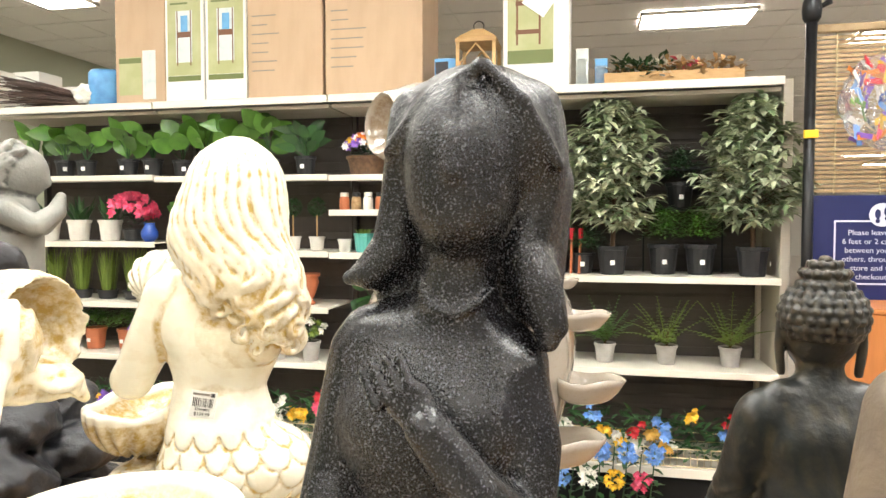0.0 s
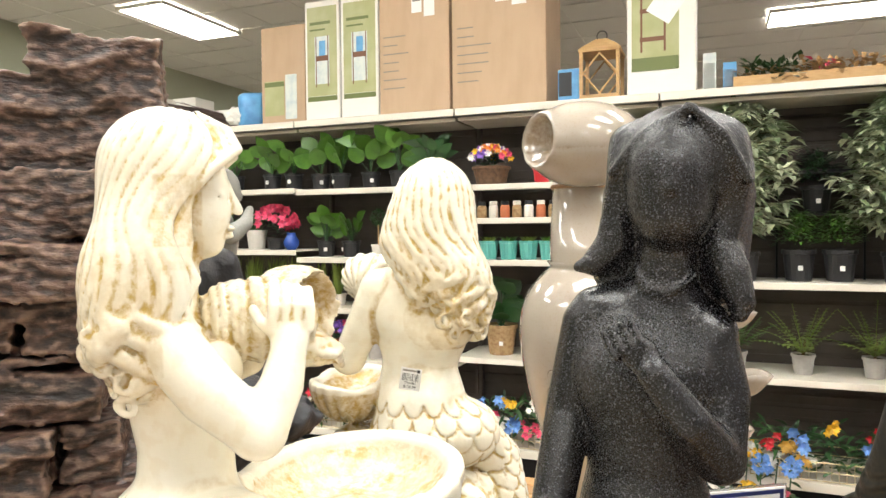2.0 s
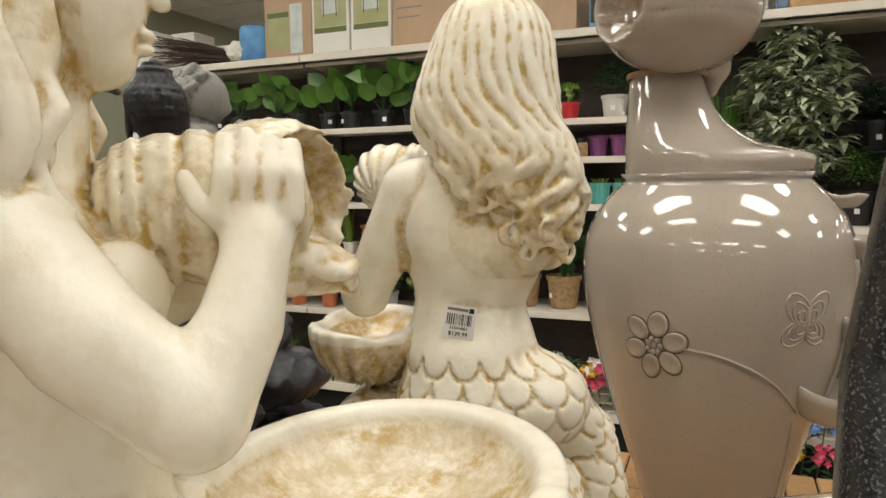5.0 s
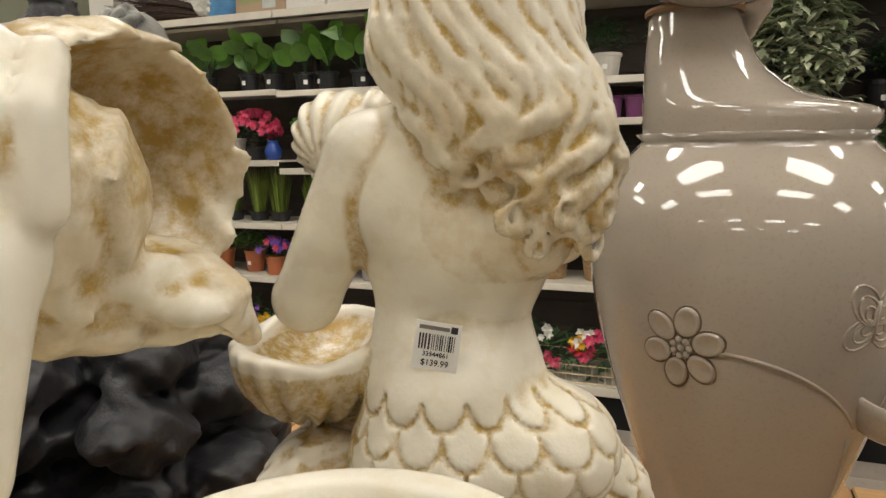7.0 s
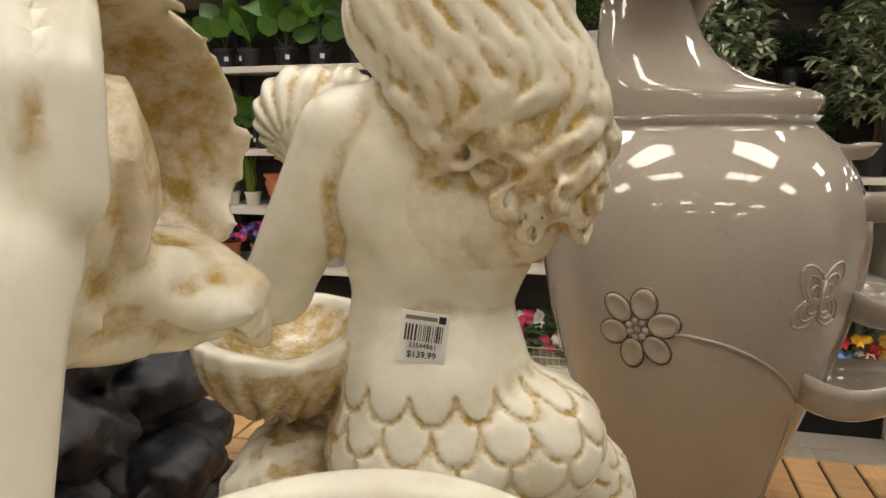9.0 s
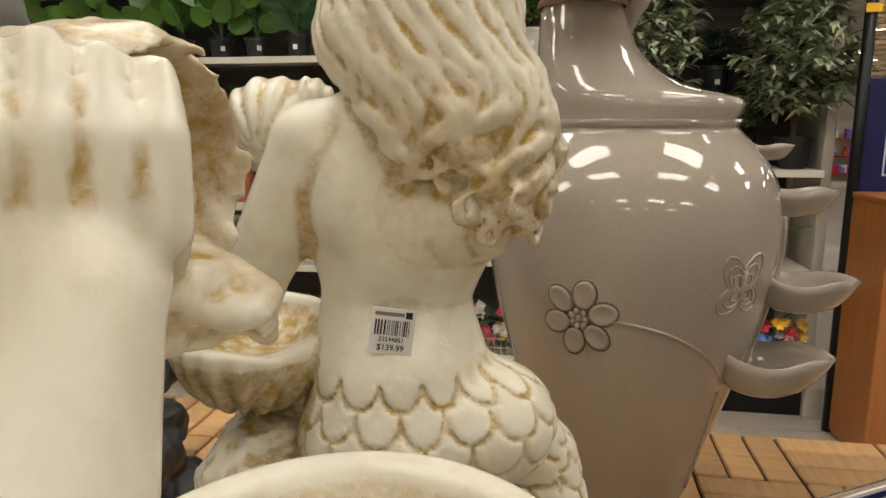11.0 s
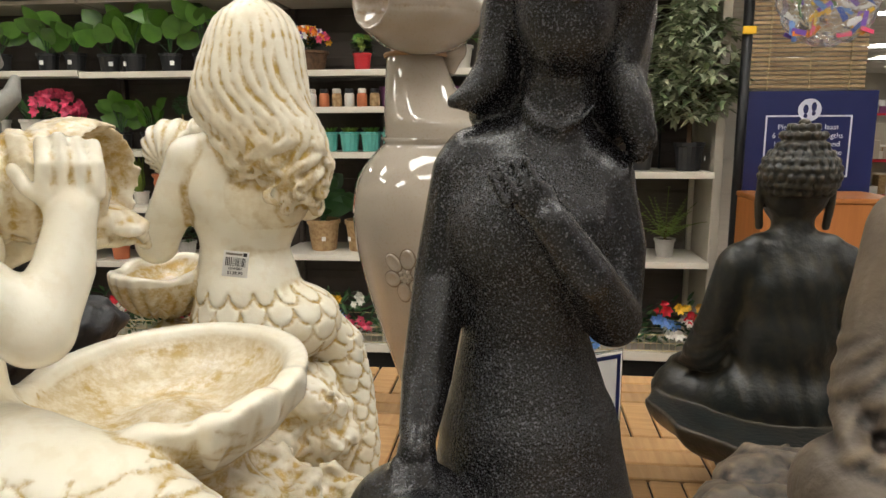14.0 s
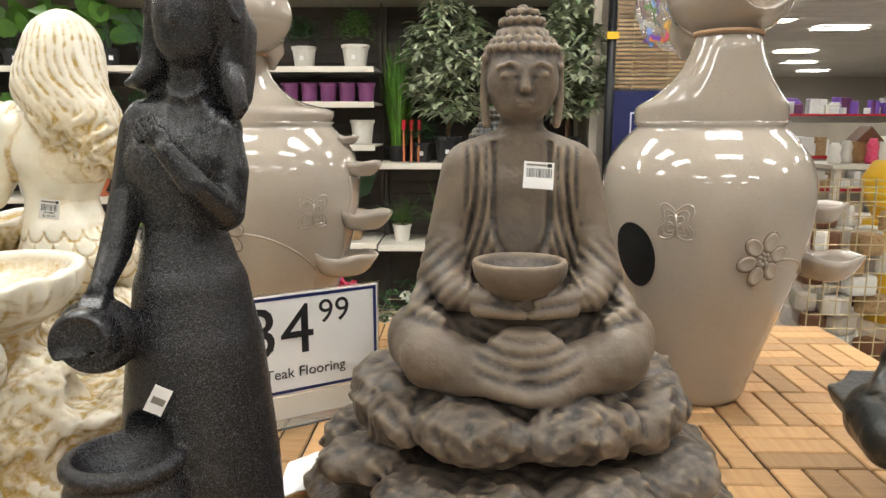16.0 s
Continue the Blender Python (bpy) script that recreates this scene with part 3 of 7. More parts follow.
def mermaid_with_conch():
    """The near mermaid: seated in profile, a shell held at her breast, a shell basin before her on a rock."""
    c = Clay((-0.76, 0.14, 0.995), (-0.12, 0.70, 1.72), 0.0025)
    # shell basin: scalloped rim with drips to the front
    c.axes((-0.388, 0.468, 0), (1, 0), (0, 1))
    rim = lambda a, b, z: 0.0022 * np.sin(13 * np.arctan2(b, a)) * np.clip(1.2 + z, 0, 1) * np.clip(0.3 - b, 0, 1)
    c.ell((0, 0, 1.332), (0.116, 0.134, 0.085), 0.004, ribs=rim)
    c.field((0, 0, 1.40), (0.17, 0.18, 0.075), lambda u, v, z: 1.331 + 0.004 * np.sin(9 * np.arctan2(v, u)) * np.clip(-v / 0.08, 0, 1) + 0.03 * v - z, 0.004, sub=True)
    c.ell((0, 0.0, 1.342), (0.099, 0.116, 0.058), 0.006, sub=True)
    for ang, ln in ((-112, 0.055), (-90, 0.030), (-66, 0.046), (-44, 0.032), (-20, 0.024), (-136, 0.022), (2, 0.018)):
        x, y = 0.109 * math.cos(radians(ang)), 0.126 * math.sin(radians(ang))
        c.rope([(x, y, 1.322), (x * 1.01, y * 1.01, 1.322 - ln * 0.5), (x * 0.97, y * 0.97, 1.322 - ln)], [0.010, 0.008, 0.0035], 0.010)
    c.rope([(0, 0, 1.27), (0.03, 0.01, 1.18), (0.05, 0.02, 1.08)], [0.03, 0.06, 0.09], 0.03)
    c.axes((-0.52, 0.36, 0), (0.75, 0.66), (-0.66, 0.75))
    # rock seat and lower ledges
    c.push()
    c.ell((0.05, 0.05, 1.02), (0.19, 0.17, 0.12), 0.02)
    c.ell((0.06, -0.11, 1.06), (0.11, 0.10, 0.11), 0.02)
    c.ell((0.22, 0.02, 1.03), (0.17, 0.17, 0.11), 0.02)
    c.ell((0.20, 0.10, 1.14), (0.09, 0.09, 0.09), 0.02)
    c.ell((-0.03, 0.05, 1.17), (0.06, 0.10, 0.09), 0.02)
    c.ell((0.20, 0.0, 1.13), (0.115, 0.12, 0.125), 0.02)
    c.ell((0.28, -0.03, 1.150), (0.105, 0.10, 0.026), 0.012)
    c.ell((0.275, -0.03, 1.178), (0.088, 0.082, 0.024), 0.006, sub=True)
    c.field((0.16, 0.0, 1.09), (0.42, 0.42, 0.16), lambda u, v, z: 0.010 * rock_noise(u, v, z, 48) + 0.006 * rock_noise(u, v, z, 105, 2.0) + 0.0028 * rock_noise(u, v, z, 260, 1.0), shift=True)
    c.pop(0.008)
    # tail: hip, knee, fold, fluke
    c.push()
    c.ell((0.006, 0, 1.302), (0.063, 0.069, 0.040), 0.01)
    c.rope([(0.0, 0.0, 1.285), (0.05, -0.07, 1.285), (0.10, -0.135, 1.278), (0.128, -0.170, 1.262)], [0.060, 0.058, 0.052, 0.046], 0.02)
    c.rope([(0.128, -0.172, 1.258), (0.09, -0.188, 1.218), (0.035, -0.175, 1.185), (-0.03, -0.145, 1.15), (-0.08, -0.10, 1.10)], [0.044, 0.042, 0.038, 0.032, 0.026], 0.003)
    c.field((0.04, -0.08, 1.20), (0.30, 0.30, 0.19), lambda u, v, z: 0.0030 * tail_scales(u, v, z), shift=True)
    c.pop(0.003)
    # torso
    c.rope([(0.012, 0, 1.315), (0.012, 0, 1.375), (0.004, 0, 1.43)], [0.047, 0.0435, 0.046], 0.012)
    c.ell((0.002, 0, 1.452), (0.042, 0.062, 0.052), 0.012)
    c.rope([(-0.002, -0.058, 1.484), (-0.002, 0.058, 1.484)], 0.024, 0.012)
    for w in (-1, 1):
        c.ell((0.040, 0.030 * w, 1.450), (0.022, 0.026, 0.026), 0.006, ribs=lambda a, b, z: 0.0018 * np.sin(9 * np.arctan2(b, z + 1.2)))
    # neck and head
    c.rope([(0.0, 0, 1.49), (0.008, 0, 1.56)], [0.024, 0.019], 0.012)
    c.ell((0.004, 0, 1.632), (0.048, 0.042, 0.050), 0.006)
    c.ell((0.026, 0, 1.602), (0.031, 0.033, 0.046), 0.010)
    c.ell((0.036, 0, 1.565), (0.012, 0.014, 0.011), 0.012)
    c.rope([(0.054, 0, 1.622), (0.0635, 0, 1.598)], [0.0030, 0.0052], 0.005)
    for w in (-1, 1):
        c.ell((0.0465, 0.016 * w, 1.612), (0.0055, 0.010, 0.0052), 0.003)
        c.rope([(0.052, 0.006 * w, 1.620), (0.0485, 0.018 * w, 1.625), (0.039, 0.027 * w, 1.620)], 0.0024, 0.005)
        c.rope([(0.0545, 0.004 * w, 1.609), (0.0510, 0.014 * w, 1.6075), (0.043, 0.025 * w, 1.610)], 0.0014, 0.001, sub=True)
    c.ell((0.0560, 0, 1.5805), (0.0046, 0.010, 0.0030), 0.002)
    c.ell((0.0545, 0, 1.5735), (0.0046, 0.008, 0.0034), 0.002)
    # arms and hands
    c.rope([(-0.002, -0.062, 1.482), (0.032, -0.080, 1.438), (0.072, -0.086, 1.402)], [0.027, 0.0265, 0.0235], 0.008)
    c.rope([(0.073, -0.086, 1.402), (0.094, -0.072, 1.438), (0.104, -0.060, 1.474)], [0.0240, 0.0200, 0.0158], 0.006)
    c.ell((0.104, -0.056, 1.484), (0.0180, 0.010, 0.018), 0.008)
    for k in range(4):
        x = 0.0885 + 0.0108 * k
        c.rope([(x, -0.060, 1.488), (x + 0.001, -0.059, 1.508), (x + 0.002, -0.048, 1.5265 - 0.0025 * abs(k - 1))], [0.0060, 0.0057, 0.0050], 0.0012)
    c.rope([(0.090, -0.056, 1.484), (0.078, -0.055, 1.494), (0.072, -0.050, 1.506)], [0.0062, 0.0055, 0.0048], 0.002)
    c.rope([(-0.004, 0.062, 1.482), (0.05, 0.09, 1.43), (0.075, 0.065, 1.44), (0.09, 0.045, 1.465)], [0.026, 0.023, 0.018, 0.012], 0.008)
    # conch shell: upright ribs on its back, a thin flared lip, a curled spout below
    ridges = lambda a, b, z: 0.0016 * np.sin(19 * a + 2.0 * z) + 0.0010 * np.sin(41 * a + 3 * z)
    c.push()
    lip = lambda a, b, z: 0.0004 * np.sin(17 * np.arctan2(z, b)) + 0.0003 * np.sin(37 * np.arctan2(z, b))
    c.ell((0.122, 0.026, 1.490), (0.056, 0.057, 0.052), 0.003, (0, 12, -35), ribs=lip)
    c.ell((0.156, 0.000, 1.486), (0.066, 0.054, 0.049), 0.003, (0, 12, -35), sub=True)
    c.rope([(0.118, -0.004, 1.462), (0.140, 0.006, 1.460), (0.160, 0.020, 1.450), (0.168, 0.026, 1.434)], [0.010, 0.009, 0.008, 0.004], 0.012)
    c.rope([(0.110, 0.0, 1.452), (0.135, 0.012, 1.444), (0.158, 0.030, 1.440)], [0.013, 0.008, 0.005], 0.008)
    c.ell((0.142, 0.012, 1.460), (0.028, 0.020, 0.006), 0.006, (20, 22, -35))
    c.rope([(0.150, -0.006, 1.452), (0.160, 0.008, 1.446), (0.168, 0.024, 1.436)], [0.004, 0.006, 0.004], 0.006)
    c.rope([(0.125, -0.012, 1.450), (0.146, -0.002, 1.444), (0.162, 0.020, 1.438)], [0.004, 0.004, 0.003], 0.004, sub=True)
    c.ell((0.084, 0.002, 1.490), (0.056, 0.044, 0.042), 0.004, (0, 6, 0), ribs=ridges)
    c.ell((0.050, 0.0, 1.492), (0.026, 0.038, 0.036), 0.004, ribs=ridges)
    c.field((0.11, 0.0, 1.488), (0.12, 0.12, 0.07), lambda u, v, z: 0.0012 * rock_noise(u, v, z, 170, 1.0) + 0.0012 * rock_noise(u, v, z, 330, 2.0), shift=True)
    c.pop(0.002)
    # hair: cap and mantle, with waved locks laid over it from the parting down
    axis = (-0.010, 0.0)
    c.push()
    c.ell((-0.002, 0, 1.640), (0.054, 0.052, 0.052), 0.01, (0, -10, 0))
    for w in (-1, 0, 1):
        c.rope([(-0.004, 0.018 * w, 1.64), (-0.012, 0.026 * w, 1.585), (-0.027, 0.036 * w, 1.535), (-0.032, 0.044 * w, 1.490), (-0.026, 0.042 * w, 1.445)], [0.040, 0.034, 0.036, 0.033, 0.020], 0.018)
    for w in (-1, 1):
        c.rope([(0.006, 0.036 * w, 1.60), (0.002, 0.048 * w, 1.56), (0.000, 0.056 * w, 1.52), (-0.004, 0.058 * w, 1.485)], [0.016, 0.018, 0.020, 0.012], 0.014)
    rng = random.Random(12)
    laid = []
    for w in (-1, 1):
        for k in range(11):
            f = k / 10
            a0, a1 = 18 + 150 * f, 88 + 92 * f
            end = 1.500 - 0.060 * f + rng.uniform(-0.012, 0.012)
            keys = [(w * a0, 1.690 - 0.004 * (k % 2)), (w * (a0 + 20 * (1 - f)), 1.668), (w * (0.45 * a0 + 0.55 * a1), 1.63), (w * a1, 1.585), (w * (a1 + 4), 1.54), (w * a1, end)]
            laid += drape(c, axis, keys, 0.0100 + 0.0025 * rng.random(), 0.26, 3.0 * f + rng.uniform(-0.35, 0.35), 0.0105, rng.choice((-1, 1)))
        for k in range(9):
            f = k / 8
            a1 = 92 + 84 * f + rng.uniform(-4, 4)
            top = 1.565 - 0.02 * (k % 3)
            laid += drape(c, axis, [(w * (a1 - 6), top), (w * (a1 + 6), top - 0.03), (w * (a1 - 4), top - 0.065), (w * a1, top - 0.09 - 0.02 * f)], 0.0092, 0.30, k * 0.6, 0.0130, (-1) ** k, 0.95)
    for pts, radii in laid:
        c.rope(pts, radii, 0.0004)
    c.ell((0.066, 0, 1.592), (0.055, 0.080, 0.055), 0.003, sub=True)
    c.pop(0.001)
    for w in (-1, 1):
        for k in range(6):
            q = 0.0058 * k
            c.rope([(0.026 - q, 0.004 * w, 1.692 - q * 0.2), (0.054 - q, 0.018 * w, 1.674 - q), (0.062 - 1.5 * q, 0.033 * w, 1.654 - 0.7 * q), (0.038 - 1.7 * q, 0.045 * w, 1.634 - q), (0.012 - q, 0.050 * w, 1.604 - q), (0.010 - 0.6 * q, 0.050 * w, 1.572 - q), (0.020 - 0.8 * q, 0.052 * w, 1.545 - q)],
                   [0.002, 0.0040, 0.0050, 0.0052, 0.0048, 0.0045, 0.003], 0.0012)
        # a lock that falls before the shoulder
        for k in range(3):
            c.rope([(0.012 - 0.006 * k, 0.052 * w, 1.56), (0.022 - 0.006 * k, 0.058 * w, 1.535), (0.010 - 0.006 * k, 0.066 * w, 1.515), (0.018 - 0.007 * k, 0.064 * w, 1.498), (0.026 - 0.007 * k, 0.060 * w, 1.492)], [0.005, 0.006, 0.006, 0.0045, 0.002], 0.001)

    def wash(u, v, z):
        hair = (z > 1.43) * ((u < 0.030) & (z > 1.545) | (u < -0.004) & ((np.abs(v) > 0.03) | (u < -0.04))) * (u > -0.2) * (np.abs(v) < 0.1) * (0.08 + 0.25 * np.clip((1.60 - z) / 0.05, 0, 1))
        # under: shade below the swept-back hair, painted in as tan.
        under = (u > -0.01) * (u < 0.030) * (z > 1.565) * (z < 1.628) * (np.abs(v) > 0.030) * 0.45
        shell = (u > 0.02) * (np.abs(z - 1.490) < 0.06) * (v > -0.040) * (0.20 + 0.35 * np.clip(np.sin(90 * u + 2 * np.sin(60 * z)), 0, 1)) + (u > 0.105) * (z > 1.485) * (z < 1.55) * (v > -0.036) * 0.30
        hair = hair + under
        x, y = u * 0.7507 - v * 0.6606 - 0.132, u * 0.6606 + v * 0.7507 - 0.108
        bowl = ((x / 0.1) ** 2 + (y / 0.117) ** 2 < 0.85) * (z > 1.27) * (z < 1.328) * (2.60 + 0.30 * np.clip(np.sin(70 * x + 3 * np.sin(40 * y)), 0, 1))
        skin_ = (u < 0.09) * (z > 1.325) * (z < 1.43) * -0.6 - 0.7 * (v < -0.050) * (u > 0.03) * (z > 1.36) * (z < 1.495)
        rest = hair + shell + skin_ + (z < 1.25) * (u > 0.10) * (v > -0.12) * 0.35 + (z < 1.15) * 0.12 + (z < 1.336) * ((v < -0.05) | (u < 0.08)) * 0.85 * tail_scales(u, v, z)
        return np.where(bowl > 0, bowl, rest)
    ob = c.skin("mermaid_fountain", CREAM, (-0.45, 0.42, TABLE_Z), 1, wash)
    return tagged(ob, "cream antiqued mermaid fountain with a conch and shell basin", "garden statue")


def tail_scales(u, v, z):
    """Scale grooves of the near mermaid's tail: s runs along it."""
    s = 0.60 * u - 0.80 * v
    upper = z > 1.222 + 0.25 * np.maximum(0, 0.10 - s)
    s1 = scallops((z - 1.28) * 1.15 + 0.35 * (0.80 * u + 0.60 * v), s, 0.030, 0.0215)
    s2 = scallops((z - 1.20) * 0.9 - 0.4 * s, -s * 0.85 + 0.35 * z, 0.026, 0.0175)
    s0 = scallops(np.arctan2(u - 0.006, -v) * 0.062, 1.336 - z, 0.028, 0.0195)
    waist = (z > 1.276) & (z < 1.335) & (np.abs(s) < 0.065) & (np.hypot(u - 0.006, v) < 0.085)
    inside = (z < 1.322) & (z > 1.06) & (s > -0.08) & (u < 0.20)
    inside &= (v < -0.0) | (z > 1.24)
    return np.where(waist, s0, np.where(inside, np.where(upper, s1, s2), 0))


def hip_scales(u, v, z):
    """Scale grooves of the far mermaid's hip and tail."""
    hip = (z < 1.352) & (z > 1.235) & (u < 0.104) & (u > -0.1) & (v < 0.09)
    tail = (u > 0.07) & (z > 1.03) & (z < 1.30)
    s1 = scallops(np.arctan2(u - 0.003, -v + 0.03) * 0.090, -(z - 1.356), 0.0300, 0.0215)
    s2 = scallops((v + 0.4 * u) * 1.0, -(z - 1.36) * 1.0, 0.022, 0.0165)
    return np.where(hip, s1, np.where(tail, s2, 0))


def mermaid_from_behind():
    """The second mermaid: her back turned, hair over the shoulders, a scaled hip and a tail round a rock."""
    c = Clay((-0.66, 0.50, 0.995), (-0.16, 0.95, 1.70), 0.0023)
    c.axes((-0.40, 0.70, 0), (0.967, 0.254), (-0.254, 0.967))
    # side basin: ribbed shell below, smooth lip
    ribs = lambda a, b, z: 0.0030 * np.sin(20 * np.arctan2(b, a + 0.2)) * np.clip(0.3 - z, 0, 1)
    c.ell((-0.112, 0.05, 1.366), (0.062, 0.085, 0.060), 0.004, ribs=ribs)
    c.field((-0.11, 0.05, 1.42), (0.12, 0.13, 0.06), lambda u, v, z: 1.367 + 0.003 * np.sin(70 * (u + v)) - z, 0.004, sub=True)
    c.ell((-0.112, 0.05, 1.378), (0.052, 0.073, 0.040), 0.004, sub=True)
    # rock
    c.push()
    c.ell((0.0, 0.05, 1.10), (0.13, 0.13, 0.13), 0.02)
    c.ell((-0.105, 0.03, 1.25), (0.050, 0.065, 0.055), 0.012)
    c.ell((-0.12, 0.02, 1.15), (0.055, 0.08, 0.10), 0.02)
    c.ell((0.04, -0.005, 1.16), (0.08, 0.06, 0.10), 0.012)
    c.ell((0.055, -0.045, 1.220), (0.032, 0.026, 0.026), 0.004)
    c.ell((0.015, -0.045, 1.17), (0.045, 0.035, 0.032), 0.006)
    c.ell((0.065, -0.040, 1.165), (0.035, 0.03, 0.03), 0.005)
    c.ell((0.0, 0.03, 1.01), (0.19, 0.16, 0.055), 0.02)
    c.field((0, 0.03, 1.15), (0.3, 0.3, 0.18), lambda u, v, z: 0.007 * rock_noise(u, v, z, 55, 1.0) + 0.005 * rock_noise(u, v, z, 120, 3.0) + 0.0022 * rock_noise(u, v, z, 280, 1.0), shift=True)
    c.pop(0.006)
    # hips and tail
    c.push()
    c.ell((0.000, 0.004, 1.300), (0.079, 0.066, 0.054), 0.01)
    c.ell((0.044, -0.002, 1.307), (0.055, 0.056, 0.045), 0.010)
    c.rope([(-0.013, 0.004, 1.30), (-0.012, 0.006, 1.334)], [0.065, 0.0585], 0.01)
    c.rope([(0.060, 0.02, 1.29), (0.096, 0.03, 1.262), (0.108, 0.02, 1.21), (0.112, 0.0, 1.14), (0.105, -0.03, 1.06)], [0.040, 0.030, 0.029, 0.031, 0.028], 0.004)
    c.field((0.0, 0.0, 1.20), (0.22, 0.22, 0.18), lambda u, v, z: 0.0032 * hip_scales(u, v, z), shift=True)
    c.pop(0.002)
    # torso seen from behind: narrow waist, shoulder blades, the spine a shallow valley
    c.ell((-0.010, 0.010, 1.358), (0.054, 0.044, 0.030), 0.006)
    c.rope([(-0.034, 0.010, 1.345), (-0.030, 0.010, 1.395), (-0.026, 0.010, 1.44)], [0.036, 0.032, 0.036], 0.008)
    c.rope([(0.014, 0.010, 1.345), (0.008, 0.010, 1.395), (0.018, 0.010, 1.44)], [0.036, 0.032, 0.036], 0.014)
    c.ell((-0.008, 0.010, 1.452), (0.066, 0.046, 0.060), 0.014)
    c.rope([(-0.060, 0.006, 1.496), (0.056, 0.006, 1.490)], 0.027, 0.016)
    c.rope([(-0.020, 0.0, 1.505), (0.012, 0.0, 1.545)], [0.034, 0.026], 0.02)
    c.rope([(-0.006, -0.046, 1.48), (-0.010, -0.049, 1.42), (-0.011, -0.052, 1.38)], [0.004, 0.004, 0.002], 0.012, sub=True)
    c.rope([(-0.060, -0.034, 1.485), (-0.046, -0.040, 1.450), (-0.026, -0.044, 1.432)], [0.003, 0.004, 0.002], 0.010, sub=True)
    c.ell((-0.040, -0.022, 1.470), (0.022, 0.016, 0.032), 0.014, (0, 18, 0))
    c.ell((0.030, -0.022, 1.455), (0.020, 0.016, 0.030), 0.014, (0, -18, 0))
    c.rope([(-0.064, 0.002, 1.496), (-0.088, 0.004, 1.445), (-0.110, 0.012, 1.402)], [0.027, 0.0245, 0.0220], 0.010)
    c.rope([(-0.111, 0.014, 1.400), (-0.102, 0.06, 1.43), (-0.088, 0.085, 1.475)], [0.0225, 0.020, 0.015], 0.006)
    c.rope([(0.050, 0.006, 1.482), (0.060, 0.055, 1.44), (0.042, 0.10, 1.45)], [0.024, 0.022, 0.018], 0.008)
    # the conch she lifts, seen past her shoulder
    c.ell((-0.098, 0.080, 1.508), (0.038, 0.045, 0.036), 0.003, (0, 20, 0), ribs=lambda a, b, z: 0.0017 * np.sin(19 * np.arctan2(a, z + 0.6)))
    c.ell((-0.072, 0.080, 1.528), (0.018, 0.030, 0.016), 0.003, ribs=lambda a, b, z: 0.0015 * np.sin(12 * a))
    # neck, head and long hair in waved locks that sweep to one side
    c.rope([(0.0, 0, 1.49), (0.008, 0.004, 1.57)], [0.026, 0.022], 0.008)
    axis = (0.010, 0.004)
    c.push()
    c.ell((0.012, 0.004, 1.618), (0.050, 0.052, 0.053), 0.01)
    c.ell((0.006, -0.006, 1.575), (0.056, 0.046, 0.050), 0.02)
    c.ell((-0.026, 0.0, 1.560), (0.026, 0.034, 0.030), 0.014)
    c.ell((0.022, -0.018, 1.522), (0.050, 0.034, 0.042), 0.016)
    c.ell((0.050, -0.012, 1.492), (0.034, 0.036, 0.048), 0.016)
    c.ell((0.044, -0.014, 1.452), (0.022, 0.030, 0.030), 0.012)
    rng = random.Random(31)
    laid = []
    for k in range(18):
        f = k / 17
        a0 = -205 + 225 * f
        a1 = -150 + 165 * f
        a2 = -128 + 128 * f
        end = float(np.interp(f, (0, 0.25, 0.5, 0.75, 1), (1.500, 1.482, 1.470, 1.455, 1.470))) + rng.uniform(-0.010, 0.010)
        keys = [(a0, 1.670 - 0.005 * (k % 2)), (a0 + 6, 1.645), (0.5 * a0 + 0.5 * a1, 1.600), (a1 - 8, 1.555), (a1 + 6, 1.525), (a2, end)]
        laid += drape(c, axis, keys, 0.0098 + 0.0025 * rng.random(), 0.28, 2.4 * f + rng.uniform(-0.35, 0.35), 0.0105 + 0.003 * rng.random(), -1 if f < 0.3 else rng.choice((-1, 1, 1)))
    for k in range(12):
        f = k / 11
        a1 = -140 + 140 * f + rng.uniform(-5, 5)
        top = 1.575 - 0.022 * (k % 3)
        laid += drape(c, axis, [(a1 - 14, top), (a1 - 2, top - 0.03), (a1 + 10, top - 0.055), (a1 + 4, top - 0.085)], 0.0092, 0.30, 0.5 * k, 0.0130, rng.choice((-1, 1)), 0.95)
    for k in range(5):
        laid += drape(c, axis, [(-64 + 18 * k, 1.505), (-56 + 18 * k, 1.475), (-62 + 16 * k, 1.445)], 0.0062, 0.12, k * 2.0, 0.008, (-1) ** k, 0.6)
    for pts, radii in laid:
        c.rope(pts, radii, 0.0004)
    c.field((0.01, 0.0, 1.57), (0.14, 0.13, 0.16), lambda u, v, z: 0.0007 * np.sin(420 * u + 3.0 * np.sin(60 * z) + 90 * z) * np.sin(380 * v + 2 * np.sin(70 * z)), shift=True)
    c.pop(0.001)

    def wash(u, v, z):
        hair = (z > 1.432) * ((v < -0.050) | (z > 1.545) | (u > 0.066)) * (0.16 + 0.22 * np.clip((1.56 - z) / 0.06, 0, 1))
        # under: stronger tone on the side basin below its rim.
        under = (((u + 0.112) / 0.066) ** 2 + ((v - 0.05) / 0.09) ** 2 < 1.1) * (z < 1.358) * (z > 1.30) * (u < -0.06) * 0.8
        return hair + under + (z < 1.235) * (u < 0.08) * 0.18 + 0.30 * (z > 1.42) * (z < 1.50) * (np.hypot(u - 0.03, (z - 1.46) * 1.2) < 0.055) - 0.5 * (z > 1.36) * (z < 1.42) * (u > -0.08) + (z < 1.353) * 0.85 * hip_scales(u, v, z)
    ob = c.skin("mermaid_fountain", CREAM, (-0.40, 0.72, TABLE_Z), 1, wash)
